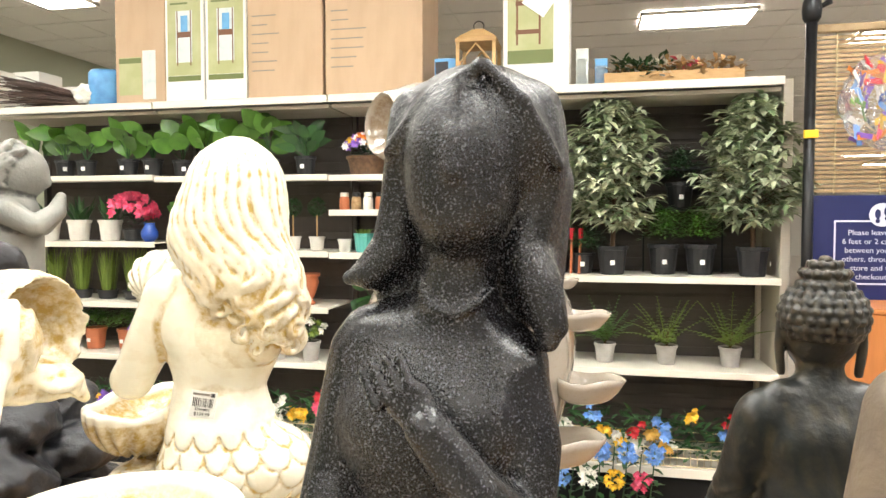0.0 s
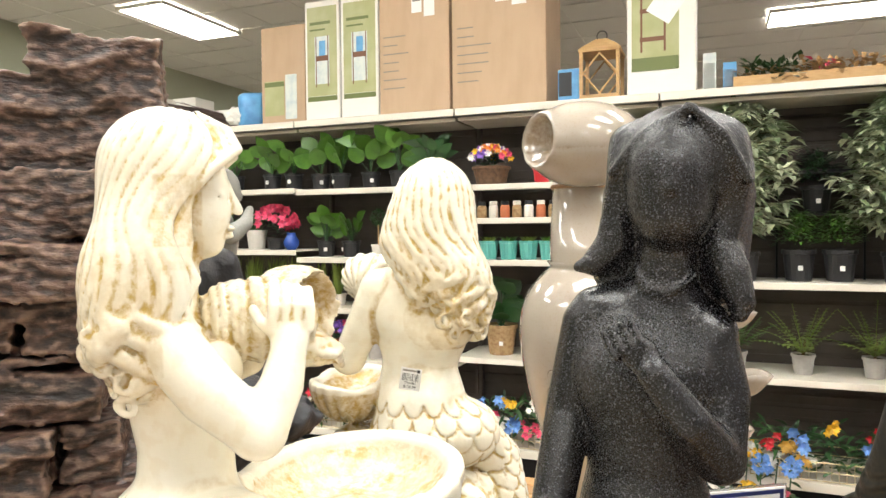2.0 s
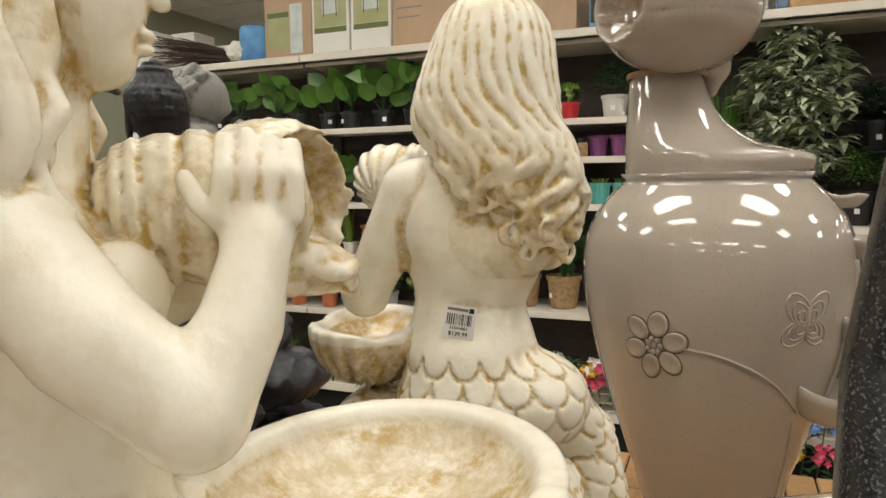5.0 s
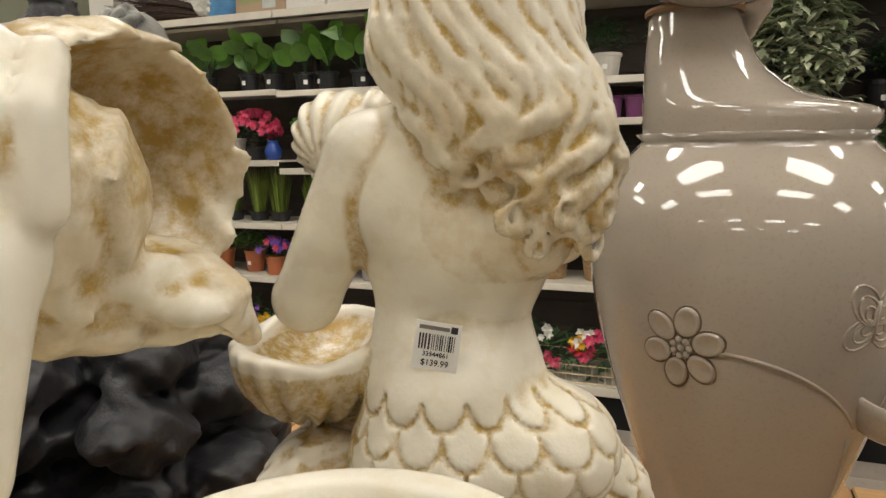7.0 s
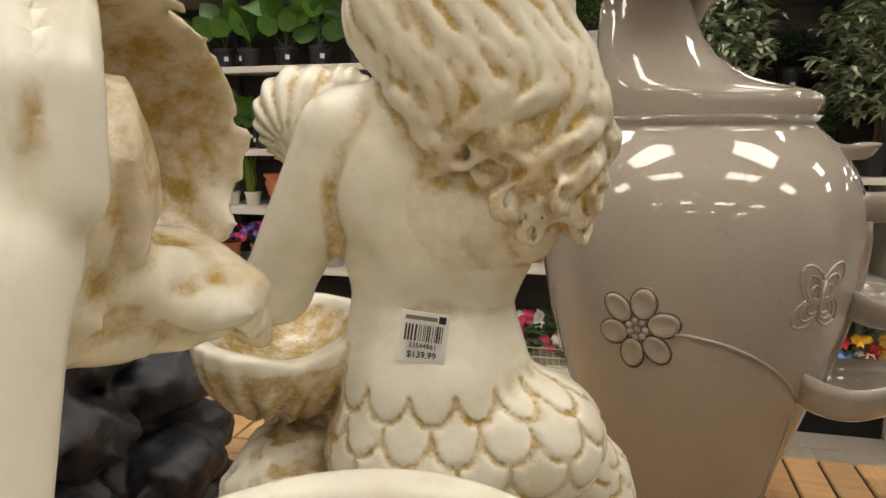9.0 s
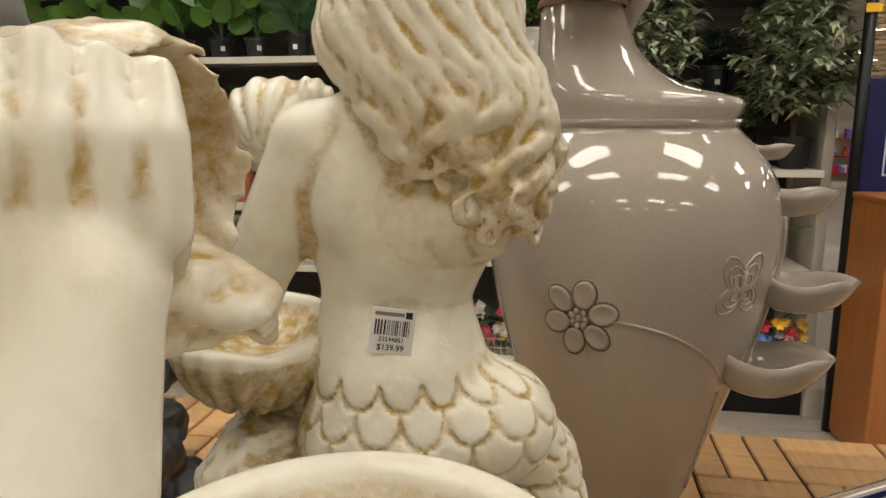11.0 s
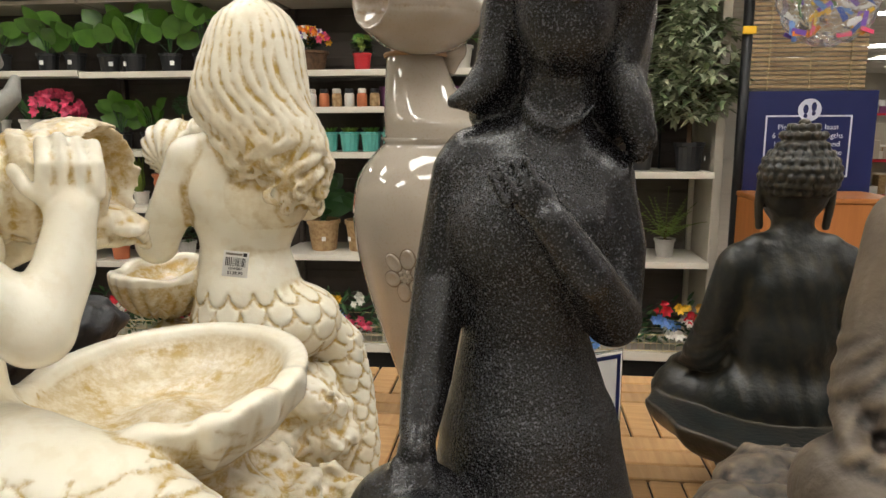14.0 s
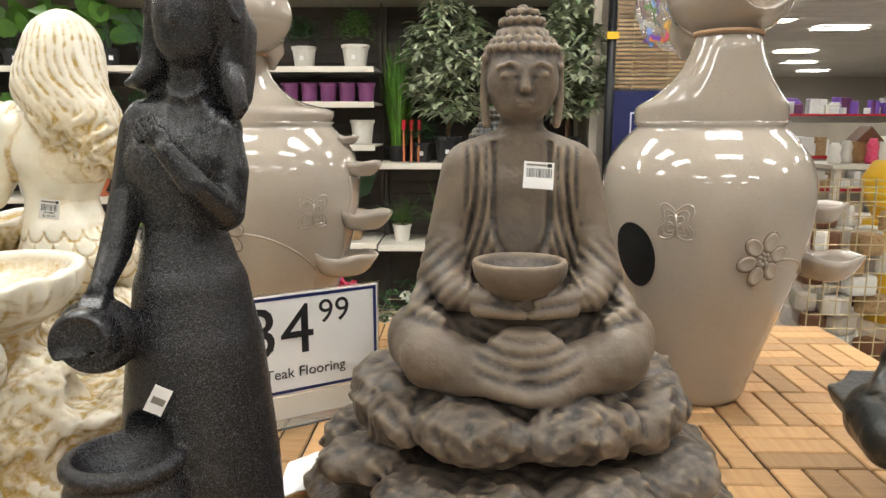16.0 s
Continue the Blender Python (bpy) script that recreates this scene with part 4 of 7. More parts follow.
    return tagged(ob, "cream antiqued mermaid fountain seen from behind, price sticker on its back", "garden statue")


def charcoal_woman():
    """The charcoal figure: smooth face, long hair, one arm bent to the breast, one down to a tipped jug."""
    c = Clay((-0.27, 0.17, 0.995), (0.06, 0.49, 1.69), 0.0023)
    c.axes((-0.088, 0.372, 0), (1, 0), (0, 1))
    # base rock, skirt and body
    c.ell((0.0, 0.0, 1.01), (0.108, 0.095, 0.045), 0.02)
    c.rope([(0.0, 0, 1.02), (0.004, 0, 1.14), (0.006, 0.0, 1.27), (0.004, 0.002, 1.33), (0.000, 0.004, 1.40), (0.002, 0.004, 1.45), (0.004, 0.004, 1.485)],
           [0.094, 0.085, 0.071, 0.060, 0.041, 0.044, 0.040], 0.008)
    c.ell((-0.014, -0.014, 1.470), (0.034, 0.028, 0.034), 0.016)
    c.ell((0.026, -0.012, 1.470), (0.028, 0.028, 0.034), 0.016)
    c.rope([(-0.034, 0.004, 1.514), (0.010, 0.006, 1.522), (0.046, 0.004, 1.504)], [0.019, 0.022, 0.019], 0.016)
    c.ell((0.07, -0.03, 1.03), (0.045, 0.055, 0.05), 0.02)
    # neck, head, face
    c.rope([(0.014, 0.0, 1.50), (0.018, -0.004, 1.575)], [0.023, 0.019], 0.012)
    c.ell((0.021, -0.012, 1.612), (0.0310, 0.036, 0.046), 0.006)
    c.ell((0.020, -0.020, 1.586), (0.0225, 0.024, 0.022), 0.014)
    c.rope([(0.024, -0.0470, 1.622), (0.023, -0.0500, 1.604)], [0.0015, 0.0028], 0.010)
    # hair: a thin smooth mantle parted over the brow, flared at the cheek and flipped out at the ends
    c.push()
    c.ell((0.026, 0.008, 1.624), (0.0455, 0.044, 0.0425), 0.008)
    c.rope([(-0.010, 0.006, 1.640), (-0.014, 0.000, 1.614), (-0.017, 0.002, 1.586), (-0.020, 0.002, 1.566), (-0.034, -0.002, 1.551), (-0.046, -0.004, 1.548)], [0.014, 0.0115, 0.0125, 0.0135, 0.010, 0.0045], 0.010)
    c.rope([(0.058, 0.004, 1.640), (0.064, 0.000, 1.612), (0.058, 0.003, 1.585), (0.052, 0.002, 1.566), (0.060, -0.004, 1.546), (0.067, -0.008, 1.526), (0.066, -0.010, 1.517)], [0.013, 0.0115, 0.012, 0.0135, 0.0135, 0.010, 0.006], 0.010)
    c.rope([(0.035, -0.030, 1.658), (0.054, -0.026, 1.640), (0.072, -0.014, 1.608)], [0.0030, 0.0045, 0.0030], 0.006)
    c.rope([(0.033, -0.030, 1.658), (0.004, -0.027, 1.641), (-0.020, -0.014, 1.617)], [0.0030, 0.0045, 0.0030], 0.006)
    c.rope([(0.0, 0.026, 1.60), (-0.008, 0.028, 1.55)], [0.030, 0.020], 0.01)
    c.rope([(0.048, 0.026, 1.60), (0.048, 0.028, 1.54)], [0.030, 0.022], 0.01)
    c.ell((0.022, 0.030, 1.562), (0.046, 0.022, 0.052), 0.012)
    c.rope([(-0.008, 0.022, 1.60), (-0.014, 0.022, 1.565), (-0.024, 0.018, 1.542)], [0.020, 0.020, 0.014], 0.010)
    c.rope([(0.052, 0.022, 1.60), (0.050, 0.022, 1.565), (0.056, 0.016, 1.540)], [0.020, 0.020, 0.014], 0.010)
    c.ell((0.0215, -0.060, 1.600), (0.0345, 0.052, 0.059), 0.003, sub=True)
    c.field((0.02, 0, 1.6), (0.1, 0.1, 0.1), strands(0.030, 0.0, 22, 0.0008, 1.58, 0.2, 0.3), shift=True)
    c.pop(0.003)
    # collar line
    c.rope([(-0.004, -0.012, 1.548), (0.004, -0.021, 1.536), (0.018, -0.025, 1.531), (0.032, -0.021, 1.538), (0.040, -0.012, 1.548)], 0.0016, 0.004)
    # bent arm and hand
    c.rope([(0.045, 0.0, 1.498), (0.055, -0.006, 1.46), (0.053, -0.016, 1.420)], [0.0205, 0.0185, 0.0175], 0.005)
    c.rope([(0.053, -0.020, 1.418), (0.034, -0.053, 1.450), (0.013, -0.060, 1.482)], [0.0178, 0.0150, 0.0115], 0.002)
    c.ell((0.004, -0.058, 1.494), (0.0125, 0.007, 0.0125), 0.004, (0, -35, 0))
    for k in range(4):
        c.rope([(0.006 - 0.0058 * k, -0.062, 1.502 - 0.0035 * k), (-0.002 - 0.0062 * k, -0.057, 1.517 - 0.003 * k)], [0.0033, 0.0027], 0.0005)
    # straight arm, hand on the jug
    c.rope([(-0.040, 0.004, 1.504), (-0.053, -0.004, 1.44), (-0.060, -0.030, 1.38), (-0.062, -0.052, 1.356)], [0.020, 0.0180, 0.0158, 0.0120], 0.004)
    c.ell((-0.062, -0.062, 1.343), (0.012, 0.013, 0.017), 0.004)
    for k in range(4):
        c.rope([(-0.073 + 0.0065 * k, -0.070, 1.343), (-0.071 + 0.0065 * k, -0.082, 1.334), (-0.070 + 0.0065 * k, -0.083, 1.324)], 0.0034, 0.0006)
    # the jug: round belly, shallow open mouth turned to the front, a small outlet
    c.ell((-0.064, -0.068, 1.303), (0.040, 0.036, 0.038), 0.004)
    c.rope([(-0.062, -0.088, 1.306), (-0.057, -0.104, 1.309)], [0.028, 0.031], 0.003)
    c.ell((-0.054, -0.132, 1.313), (0.0280, 0.018, 0.0280), 0.002, (-10, 0, 12), sub=True)
    c.ell((-0.044, -0.112, 1.296), (0.0058, 0.014, 0.0058), 0.001, sub=True)
    c.rope([(-0.044, -0.122, 1.284), (-0.042, -0.128, 1.268)], [0.007, 0.003], 0.004)
    # lower bowl with a rolled rim
    c.ell((-0.036, -0.092, 1.139), (0.060, 0.056, 0.070), 0.008)
    c.rope([(-0.036 + 0.050 * math.cos(0.35 * k), -0.092 + 0.046 * math.sin(0.35 * k), 1.184) for k in range(19)], 0.010, 0.004)
    c.field((-0.036, -0.150, 1.244), (0.10, 0.060, 0.05), lambda u, v, z: 1.196 - z + 0 * u, 0.003, sub=True)
    c.ell((-0.036, -0.094, 1.200), (0.046, 0.042, 0.032), 0.004, sub=True)
    c.ell((-0.020, -0.082, 1.172), (0.006, 0.006, 0.012), 0.001, sub=True)
    c.field((0.0, -0.02, 1.05), (0.14, 0.14, 0.05), lambda u, v, z: 0.005 * rock_noise(u, v, z, 60, 2.0) * (z < 1.07), shift=True)

    def wash(u, v, z):
        dress = (z < 1.515) * (np.hypot(u - 0.002, v - 0.002) < 0.1) * (u > -0.046) * ~((u > 0.044) & (z > 1.40)) * (v > -0.060 - 0.05 * (z < 1.40))
        arm = (z > 1.39) * (v < -0.034 - 0.35 * np.maximum(0, 0.03 - u))
        return np.where(dress & ~(arm > 0) | (z < 1.25), 3.0, np.where(z > 1.535, 2.45, 2.05))
    ob = c.skin("woman_fountain", CHARCOAL, (-0.088, 0.372, TABLE_Z), 1, wash)
    return tagged(ob, "speckled charcoal figure fountain with a tipped jug", "garden statue")


def curls(c, centre, r, rows, size, top=0.0, sides=1.0):
    """Rows of snail curls over a head; centre and radii of the head."""
    for i in range(rows):
        el = radians(84 - (84 + 34) * i / (rows - 1))
        n = max(4, int(2 * math.pi * math.cos(el) * r[0] / (size * 1.85)))
        for k in range(n):
            a = 2 * math.pi * (k + 0.5 * (i % 2)) / n
            x, y, z = math.cos(el) * math.cos(a), math.cos(el) * math.sin(a), math.sin(el)
            if y < -0.30 and z < 0.36 and top >= 0:
                continue
            c.ell((centre[0] + r[0] * x, centre[1] + r[1] * y, centre[2] + r[2] * z), size, 0.0015)


def sitting_figure(c, o, s, turn_v, bowl=True):
    """A seated robed figure, at o, s times the size; turn_v -1 faces the front."""
    def P(x, y, z):
        return (o[0] + s * x, o[1] + s * y * -turn_v, o[2] + s * z)

    def S(*r):
        return [q * s for q in r]
    c.push()
    # legs crossed
    for w in (-1, 1):
        c.rope([P(0.045 * w, 0.0, 0.050), P(0.122 * w, -0.055, 0.060), P(0.112 * w, -0.105, 0.052), P(0.02 * w, -0.135, 0.034)], S(0.046, 0.050, 0.040, 0.024), 0.006)
    c.ell(P(0, 0.0, 0.075), S(0.105, 0.078, 0.075), 0.02)
    # trunk
    c.ell(P(0, 0.004, 0.165), S(0.076, 0.056, 0.095), 0.015)
    c.ell(P(0, 0.006, 0.245), S(0.078, 0.048, 0.062), 0.015)
    c.rope([P(-0.068, 0.006, 0.284), P(-0.024, 0.004, 0.300), P(0.024, 0.004, 0.300), P(0.068, 0.006, 0.284)], 0.026 * s, 0.018)
    # arms to the lap
    for w in (-1, 1):
        c.rope([P(0.076 * w, 0.006, 0.272), P(0.092 * w, -0.004, 0.20), P(0.100 * w, -0.022, 0.140)], S(0.028, 0.027, 0.032), 0.008)
        c.rope([P(0.100 * w, -0.022, 0.138), P(0.082 * w, -0.076, 0.124), P(0.045 * w, -0.104, 0.120)], S(0.032, 0.023, 0.013), 0.006)
        c.rope([P(0.122 * w, -0.03, 0.122), P(0.134 * w, -0.075, 0.104), P(0.10 * w, -0.105, 0.098)], S(0.014, 0.010, 0.006), 0.010)
    c.ell(P(0, -0.125, 0.045), S(0.058, 0.028, 0.052), 0.008)
    sgn = -turn_v

    def folds(u, v, z):
        x, y, h = (u - o[0]) / s, (v - o[1]) / s * sgn, (z - o[2]) / s
        ax = np.abs(x)
        chest = (h > 0.135) & (h < 0.305) & (ax > 0.020 + 0.10 * np.maximum(0, h - 0.2)) & (ax < 0.074) & (y < 0.0)
        f1 = np.sin(2 * np.pi * (ax * 1.0 - 1.6 * (h - 0.29) ** 2 - 0.05 * (h - 0.2)) / 0.0125)
        sleeve = (ax > 0.070) & (h > 0.10) & (h < 0.185) & (y < 0.03)
        f2 = np.sin(2 * np.pi * (h + 0.9 * (ax - 0.1) + 0.35 * y + 0.004 * np.sin(60 * y)) / 0.0200)
        lap = (h < 0.10) & (ax < 0.062) & (y < -0.07)
        f3 = np.sin(2 * np.pi * (h - 4.5 * x * x) / 0.0155)
        leg = (h < 0.085) & (ax >= 0.062) & (y < 0.03)
        rr = np.sqrt((ax - 0.135) ** 2 + (h - 0.085) ** 2 * 1.4)
        f4 = np.sin(2 * np.pi * (rr + 0.25 * y) / 0.030 + 1.0) * np.clip((rr - 0.035) / 0.03, 0, 1)
        back = (y > 0.02) & (h > 0.05) & (h < 0.30)
        f5 = np.sin(2 * np.pi * (x + 0.25 * (h - 0.2)) / 0.030)
        e = np.sqrt((x / 0.036) ** 2 + (np.minimum(h - 0.215, 0) / 0.058) ** 2)
        open_ = (y < 0) & (h > 0.15) & (h < 0.31)
        robe = 0.0045 * np.exp(-((e - 1) / 0.12) ** 2) * open_ + 0.0025 * (e < 1) * open_
        return s * (robe + 0.0026 * f1 * (chest & (e > 1.15)) + 0.0013 * f2 * sleeve + 0.0012 * f3 * lap + 0.0008 * f4 * leg + 0.0010 * f5 * back)
    c.field(P(0, -0.03, 0.15), S(0.22, 0.22, 0.20), folds, shift=True)
    c.pop(0.004)
    for w in (-1, 1):
        c.rope([P(0.060 * w, -0.098, 0.124), P(0.012 * w, -0.130, 0.126)], S(0.012, 0.0070), 0.003)
        c.rope([P(0.056 * w, -0.108, 0.112), P(0.006 * w, -0.140, 0.114)], S(0.010, 0.006), 0.002)
    # neck, head, ears
    c.rope([P(0, 0, 0.29), P(0, -0.004, 0.345)], S(0.031, 0.027), 0.010)
    c.ell(P(0, -0.006, 0.385), S(0.0455, 0.044, 0.050), 0.005)
    c.ell(P(0, -0.026, 0.352), S(0.028, 0.018, 0.014), 0.014)
    c.rope([P(0, -0.0465, 0.396), P(0, -0.0525, 0.374)], S(0.0032, 0.0066), 0.004)
    c.ell(P(0, -0.0450, 0.3605), S(0.0135, 0.005, 0.0034), 0.002)
    c.ell(P(0, -0.0440, 0.3545), S(0.0110, 0.005, 0.0036), 0.002)
    for w in (-1, 1):
        c.ell(P(0.0190 * w, -0.0420, 0.3900), S(0.0115, 0.0058, 0.0060), 0.002)
        c.rope([P(0.008 * w, -0.0485, 0.3875), P(0.0190 * w, -0.0488, 0.3855), P(0.031 * w, -0.0400, 0.3885)], 0.0017 * s, 0.001, sub=True)
        c.rope([P(0.005 * w, -0.0465, 0.400), P(0.0190 * w, -0.0465, 0.4055), P(0.034 * w, -0.0355, 0.400)], 0.0024 * s, 0.004)
        c.rope([P(0.0465 * w, 0.0, 0.395), P(0.0490 * w, -0.002, 0.366), P(0.0450 * w, -0.004, 0.332)], S(0.0070, 0.0060, 0.0060), 0.002)
    c.ell(P(0, -0.0485, 0.413), 0.0025 * s, 0.001)
    # hair
    c.ell(P(0, 0.006, 0.407), S(0.0465, 0.047, 0.040), 0.003)
    c.ell(P(0, 0.010, 0.446), S(0.027, 0.028, 0.026), 0.005)
    hold = c.frame.copy()
    if turn_v > 0:
        c.frame = hold @ np.diag([-1.0, -1.0, 1.0])
        oo = (-o[0], -o[1], o[2])
    else:
        oo = o
    curls(c, (oo[0], oo[1] + 0.006 * s, oo[2] + 0.407 * s), S(0.0488, 0.0500, 0.0430), 9, 0.0064 * s)
    curls(c, (oo[0], oo[1] + 0.010 * s, oo[2] + 0.448 * s), S(0.0290, 0.0300, 0.0280), 5, 0.0060 * s, -1)
    c.frame = hold
    if bowl:
        c.push()
        c.ell(P(-0.008, -0.118, 0.170), S(0.056, 0.052, 0.042), 0.003)
        c.field(P(0.002, -0.118, 0.226), (0.09, 0.09, 0.05), lambda u, v, z: o[2] + 0.176 * s - z + 0 * u, 0.002, sub=True)
        c.ell(P(-0.008, -0.118, 0.184), S(0.049, 0.045, 0.034), 0.002, sub=True)
        c.pop(0.001)


def seated_buddha_on_rock():
    c = Clay((-0.01, 0.24, 0.995), (0.57, 0.76, 1.665), 0.0030)
    c.axes((0.275, 0.50, 0), (1, 0), (0, 1))
    # two tiers of boulders with ledges below
    c.ell((0, 0.0, 1.06), (0.20, 0.18, 0.08), 0.03)
    c.ell((0, 0.0, 1.180), (0.175, 0.155, 0.050), 0.03)
    rng = random.Random(3)
    for k in range(9):
        a = radians(-110 + 40 * k)
        c.ell((0.172 * math.cos(a), 0.146 * math.sin(a), 1.180 + 0.004 * rng.uniform(-1, 1)), (0.044, 0.072, 0.037), 0.003, (rng.uniform(-8, 8), rng.uniform(-8, 8), 40 * k - 110))
    for k in range(12):
        a = radians(-95 + 30 * k)
        c.ell((0.195 * math.cos(a), 0.172 * math.sin(a), 1.108 + 0.008 * rng.uniform(-1, 1)), (0.068, 0.058, 0.030), 0.006, (rng.uniform(-12, 12), rng.uniform(-12, 12), rng.uniform(0, 90)))
    for k in range(13):
        a = radians(-80 + 28 * k)
        c.ell((0.215 * math.cos(a), 0.185 * math.sin(a), 1.035 + 0.01 * rng.uniform(-1, 1)), (0.075, 0.065, 0.040), 0.006, (rng.uniform(-15, 15), rng.uniform(-15, 15), rng.uniform(0, 90)))
    c.field((0, 0, 1.11), (0.32, 0.3, 0.125), lambda u, v, z: (0.003 * rock_noise(u, v, z, 42, 1) + 0.0040 * rock_noise(u, v, z, 80, 4) + 0.003 * rock_noise(u, v, z, 150, 2) + 0.003 * np.abs(np.sin(95 * z + 3 * np.sin(25 * u + 18 * v))) + 0.0014 * rock_noise(u, v, z, 280, 1)) * np.clip((1.240 - z) / 0.01, 0, 1), shift=True)
    sitting_figure(c, (0, 0.0, 1.203), 0.92, -1)
    # crumpled hem on the stones
    c.rope([(0.13 * math.cos(radians(q)), 0.150 * math.sin(radians(q)), 1.226 + 0.005 * math.sin(q * 0.5)) for q in range(-160, -19, 10)], 0.009, 0.010)
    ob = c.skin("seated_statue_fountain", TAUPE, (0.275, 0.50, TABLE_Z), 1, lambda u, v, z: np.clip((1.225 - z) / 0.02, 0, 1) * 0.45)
    return tagged(ob, "taupe seated meditating statue with a bowl on boulders", "garden statue")


def bronze_buddha(at, turn_v, name="bronze_statue"):
    c = Clay((-0.21, -0.21, -0.005), (0.21, 0.21, 0.56), 0.0030)
    c.axes((0, 0, 0), (1, 0), (0, 1))
    # foot, stem and lotus dish
    c.rope([(0, 0, 0.0), (0, 0, 0.03), (0, 0, 0.06), (0, 0, 0.10)], [0.100, 0.078, 0.074, 0.095], 0.02)
    petal = lambda a, b, z: 0.010 * np.abs(np.sin(6 * np.arctan2(b, a))) * np.clip(z + 1.1, 0, 1)
    c.ell((0, 0, 0.168), (0.180, 0.168, 0.085), 0.008, ribs=petal)
    c.field((0, 0, 0.245), (0.2, 0.2, 0.085), lambda u, v, z: 0.132 + 0.18 * np.sqrt(u * u + v * v) - z, 0.004, sub=True)
    sitting_figure(c, (0, 0.01, 0.098), 0.92, turn_v, False)
    c.rope([(-0.045, 0.0, 0.382), (0, -0.02 * turn_v * -1, 0.376), (0.045, 0.0, 0.382)], 0.012, 0.012)
    ob = c.skin(name, BRONZE, (0, 0, 0), 1)
    ob.location = at
    return tagged(ob, "dark green-bronze seated statue on a lotus dish", "garden statue")


mermaid_with_conch()
mermaid_from_behind()
charcoal_woman()
seated_buddha_on_rock()
bb = bronze_buddha((0.262, 0.86, TABLE_Z), 1)
b2 = copy_thing(bb, pose(0.855, 0.47, TABLE_Z, 0, 0, 150))


def boulder_buddha():
    """A dark seated figure on piled stones."""
    c = Clay((-1.28, 0.62, 0.995), (-0.68, 1.20, 1.74), 0.0048)
    c.axes((-0.97, 0.90, 0), (0.80, 0.60), (-0.60, 0.80))
    rng = random.Random(21)
    for lvl, (z, r, n) in enumerate(((1.04, 0.20, 9), (1.12, 0.185, 8), (1.20, 0.165, 7), (1.265, 0.12, 6))):
        c.ell((0, 0, z), (r, r * 0.9, 0.05), 0.01)
        for k in range(n):
            a = 2 * math.pi * (k + 0.4 * lvl) / n
            c.ell((r * math.cos(a), 0.9 * r * math.sin(a), z + rng.uniform(-0.01, 0.01)), (0.075, 0.06, 0.044), 0.004, (rng.uniform(-14, 14), rng.uniform(-14, 14), rng.uniform(0, 90)))
    c.field((0, 0, 1.14), (0.4, 0.4, 0.14), lambda u, v, z: 0.010 * rock_noise(u, v, z, 48, 1) + 0.007 * np.abs(np.sin(75 * z + 3 * np.sin(20 * u + 15 * v))) + 0.005 * rock_noise(u, v, z, 120, 4), shift=True)
    sitting_figure(c, (0, 0, 1.285), 0.84, 1, False)
    ob = c.skin("dark_statue_fountain", DARKROCK, (-0.97, 0.90, TABLE_Z), 1)
    return tagged(ob, "dark seated statue with curled hair on piled stones", "garden statue")


def grey_cherub():
    c = Clay((-1.36, 1.10, 0.995), (-1.06, 1.40, 1.79), 0.0042)
    c.axes((-1.22, 1.25, 0), (0.80, 0.60), (-0.60, 0.80))
    c.rope([(0, 0, 1.0), (0, 0, 1.06)], [0.09, 0.085], 0.01)
    c.rope([(0, 0, 1.06), (-0.01, 0, 1.28), (-0.01, 0, 1.44), (0.0, 0, 1.54)], [0.07, 0.06, 0.07, 0.062], 0.02)
    c.ell((0.0, 0, 1.60), (0.055, 0.065, 0.05), 0.02)
    c.ell((0.012, 0, 1.685), (0.062, 0.058, 0.062), 0.01)
    c.ell((0.066, 0, 1.665), (0.012, 0.012, 0.010), 0.012)
    rng = random.Random(6)
    for k in range(36):
        a, e = rng.uniform(0.9, 5.4), rng.uniform(-0.3, 1.4)
        x, y, z = math.cos(e) * math.cos(a), math.cos(e) * math.sin(a), math.sin(e)
        p = Vector((0.010 + 0.062 * x, 0.060 * y, 1.690 + 0.062 * z))
        c.rope([tuple(p), (p.x + 0.012 * math.sin(a), p.y + 0.012 * math.cos(a), p.z - 0.012), (p.x + 0.004, p.y + 0.004, p.z - 0.022)], [0.008, 0.008, 0.004], 0.002)
    for w in (-1, 1):
        c.rope([(0.0, 0.06 * w, 1.60), (0.05, 0.075 * w, 1.57), (0.085, 0.035 * w, 1.60), (0.095, 0.010 * w, 1.635)], [0.026, 0.023, 0.018, 0.010], 0.01)
        for k in range(6):
            c.rope([(-0.05, 0.02 * w, 1.59 - 0.02 * k), (-0.085, 0.05 * w, 1.60 - 0.03 * k), (-0.10 + 0.006 * k, 0.085 * w, 1.55 - 0.035 * k)], [0.012, 0.014, 0.007], 0.003)
    ob = c.skin("cherub_statue", GREYSTONE, (-1.22, 1.25, TABLE_Z), 1)
    return tagged(ob, "grey stone-look cherub statue with folded hands", "garden statue")


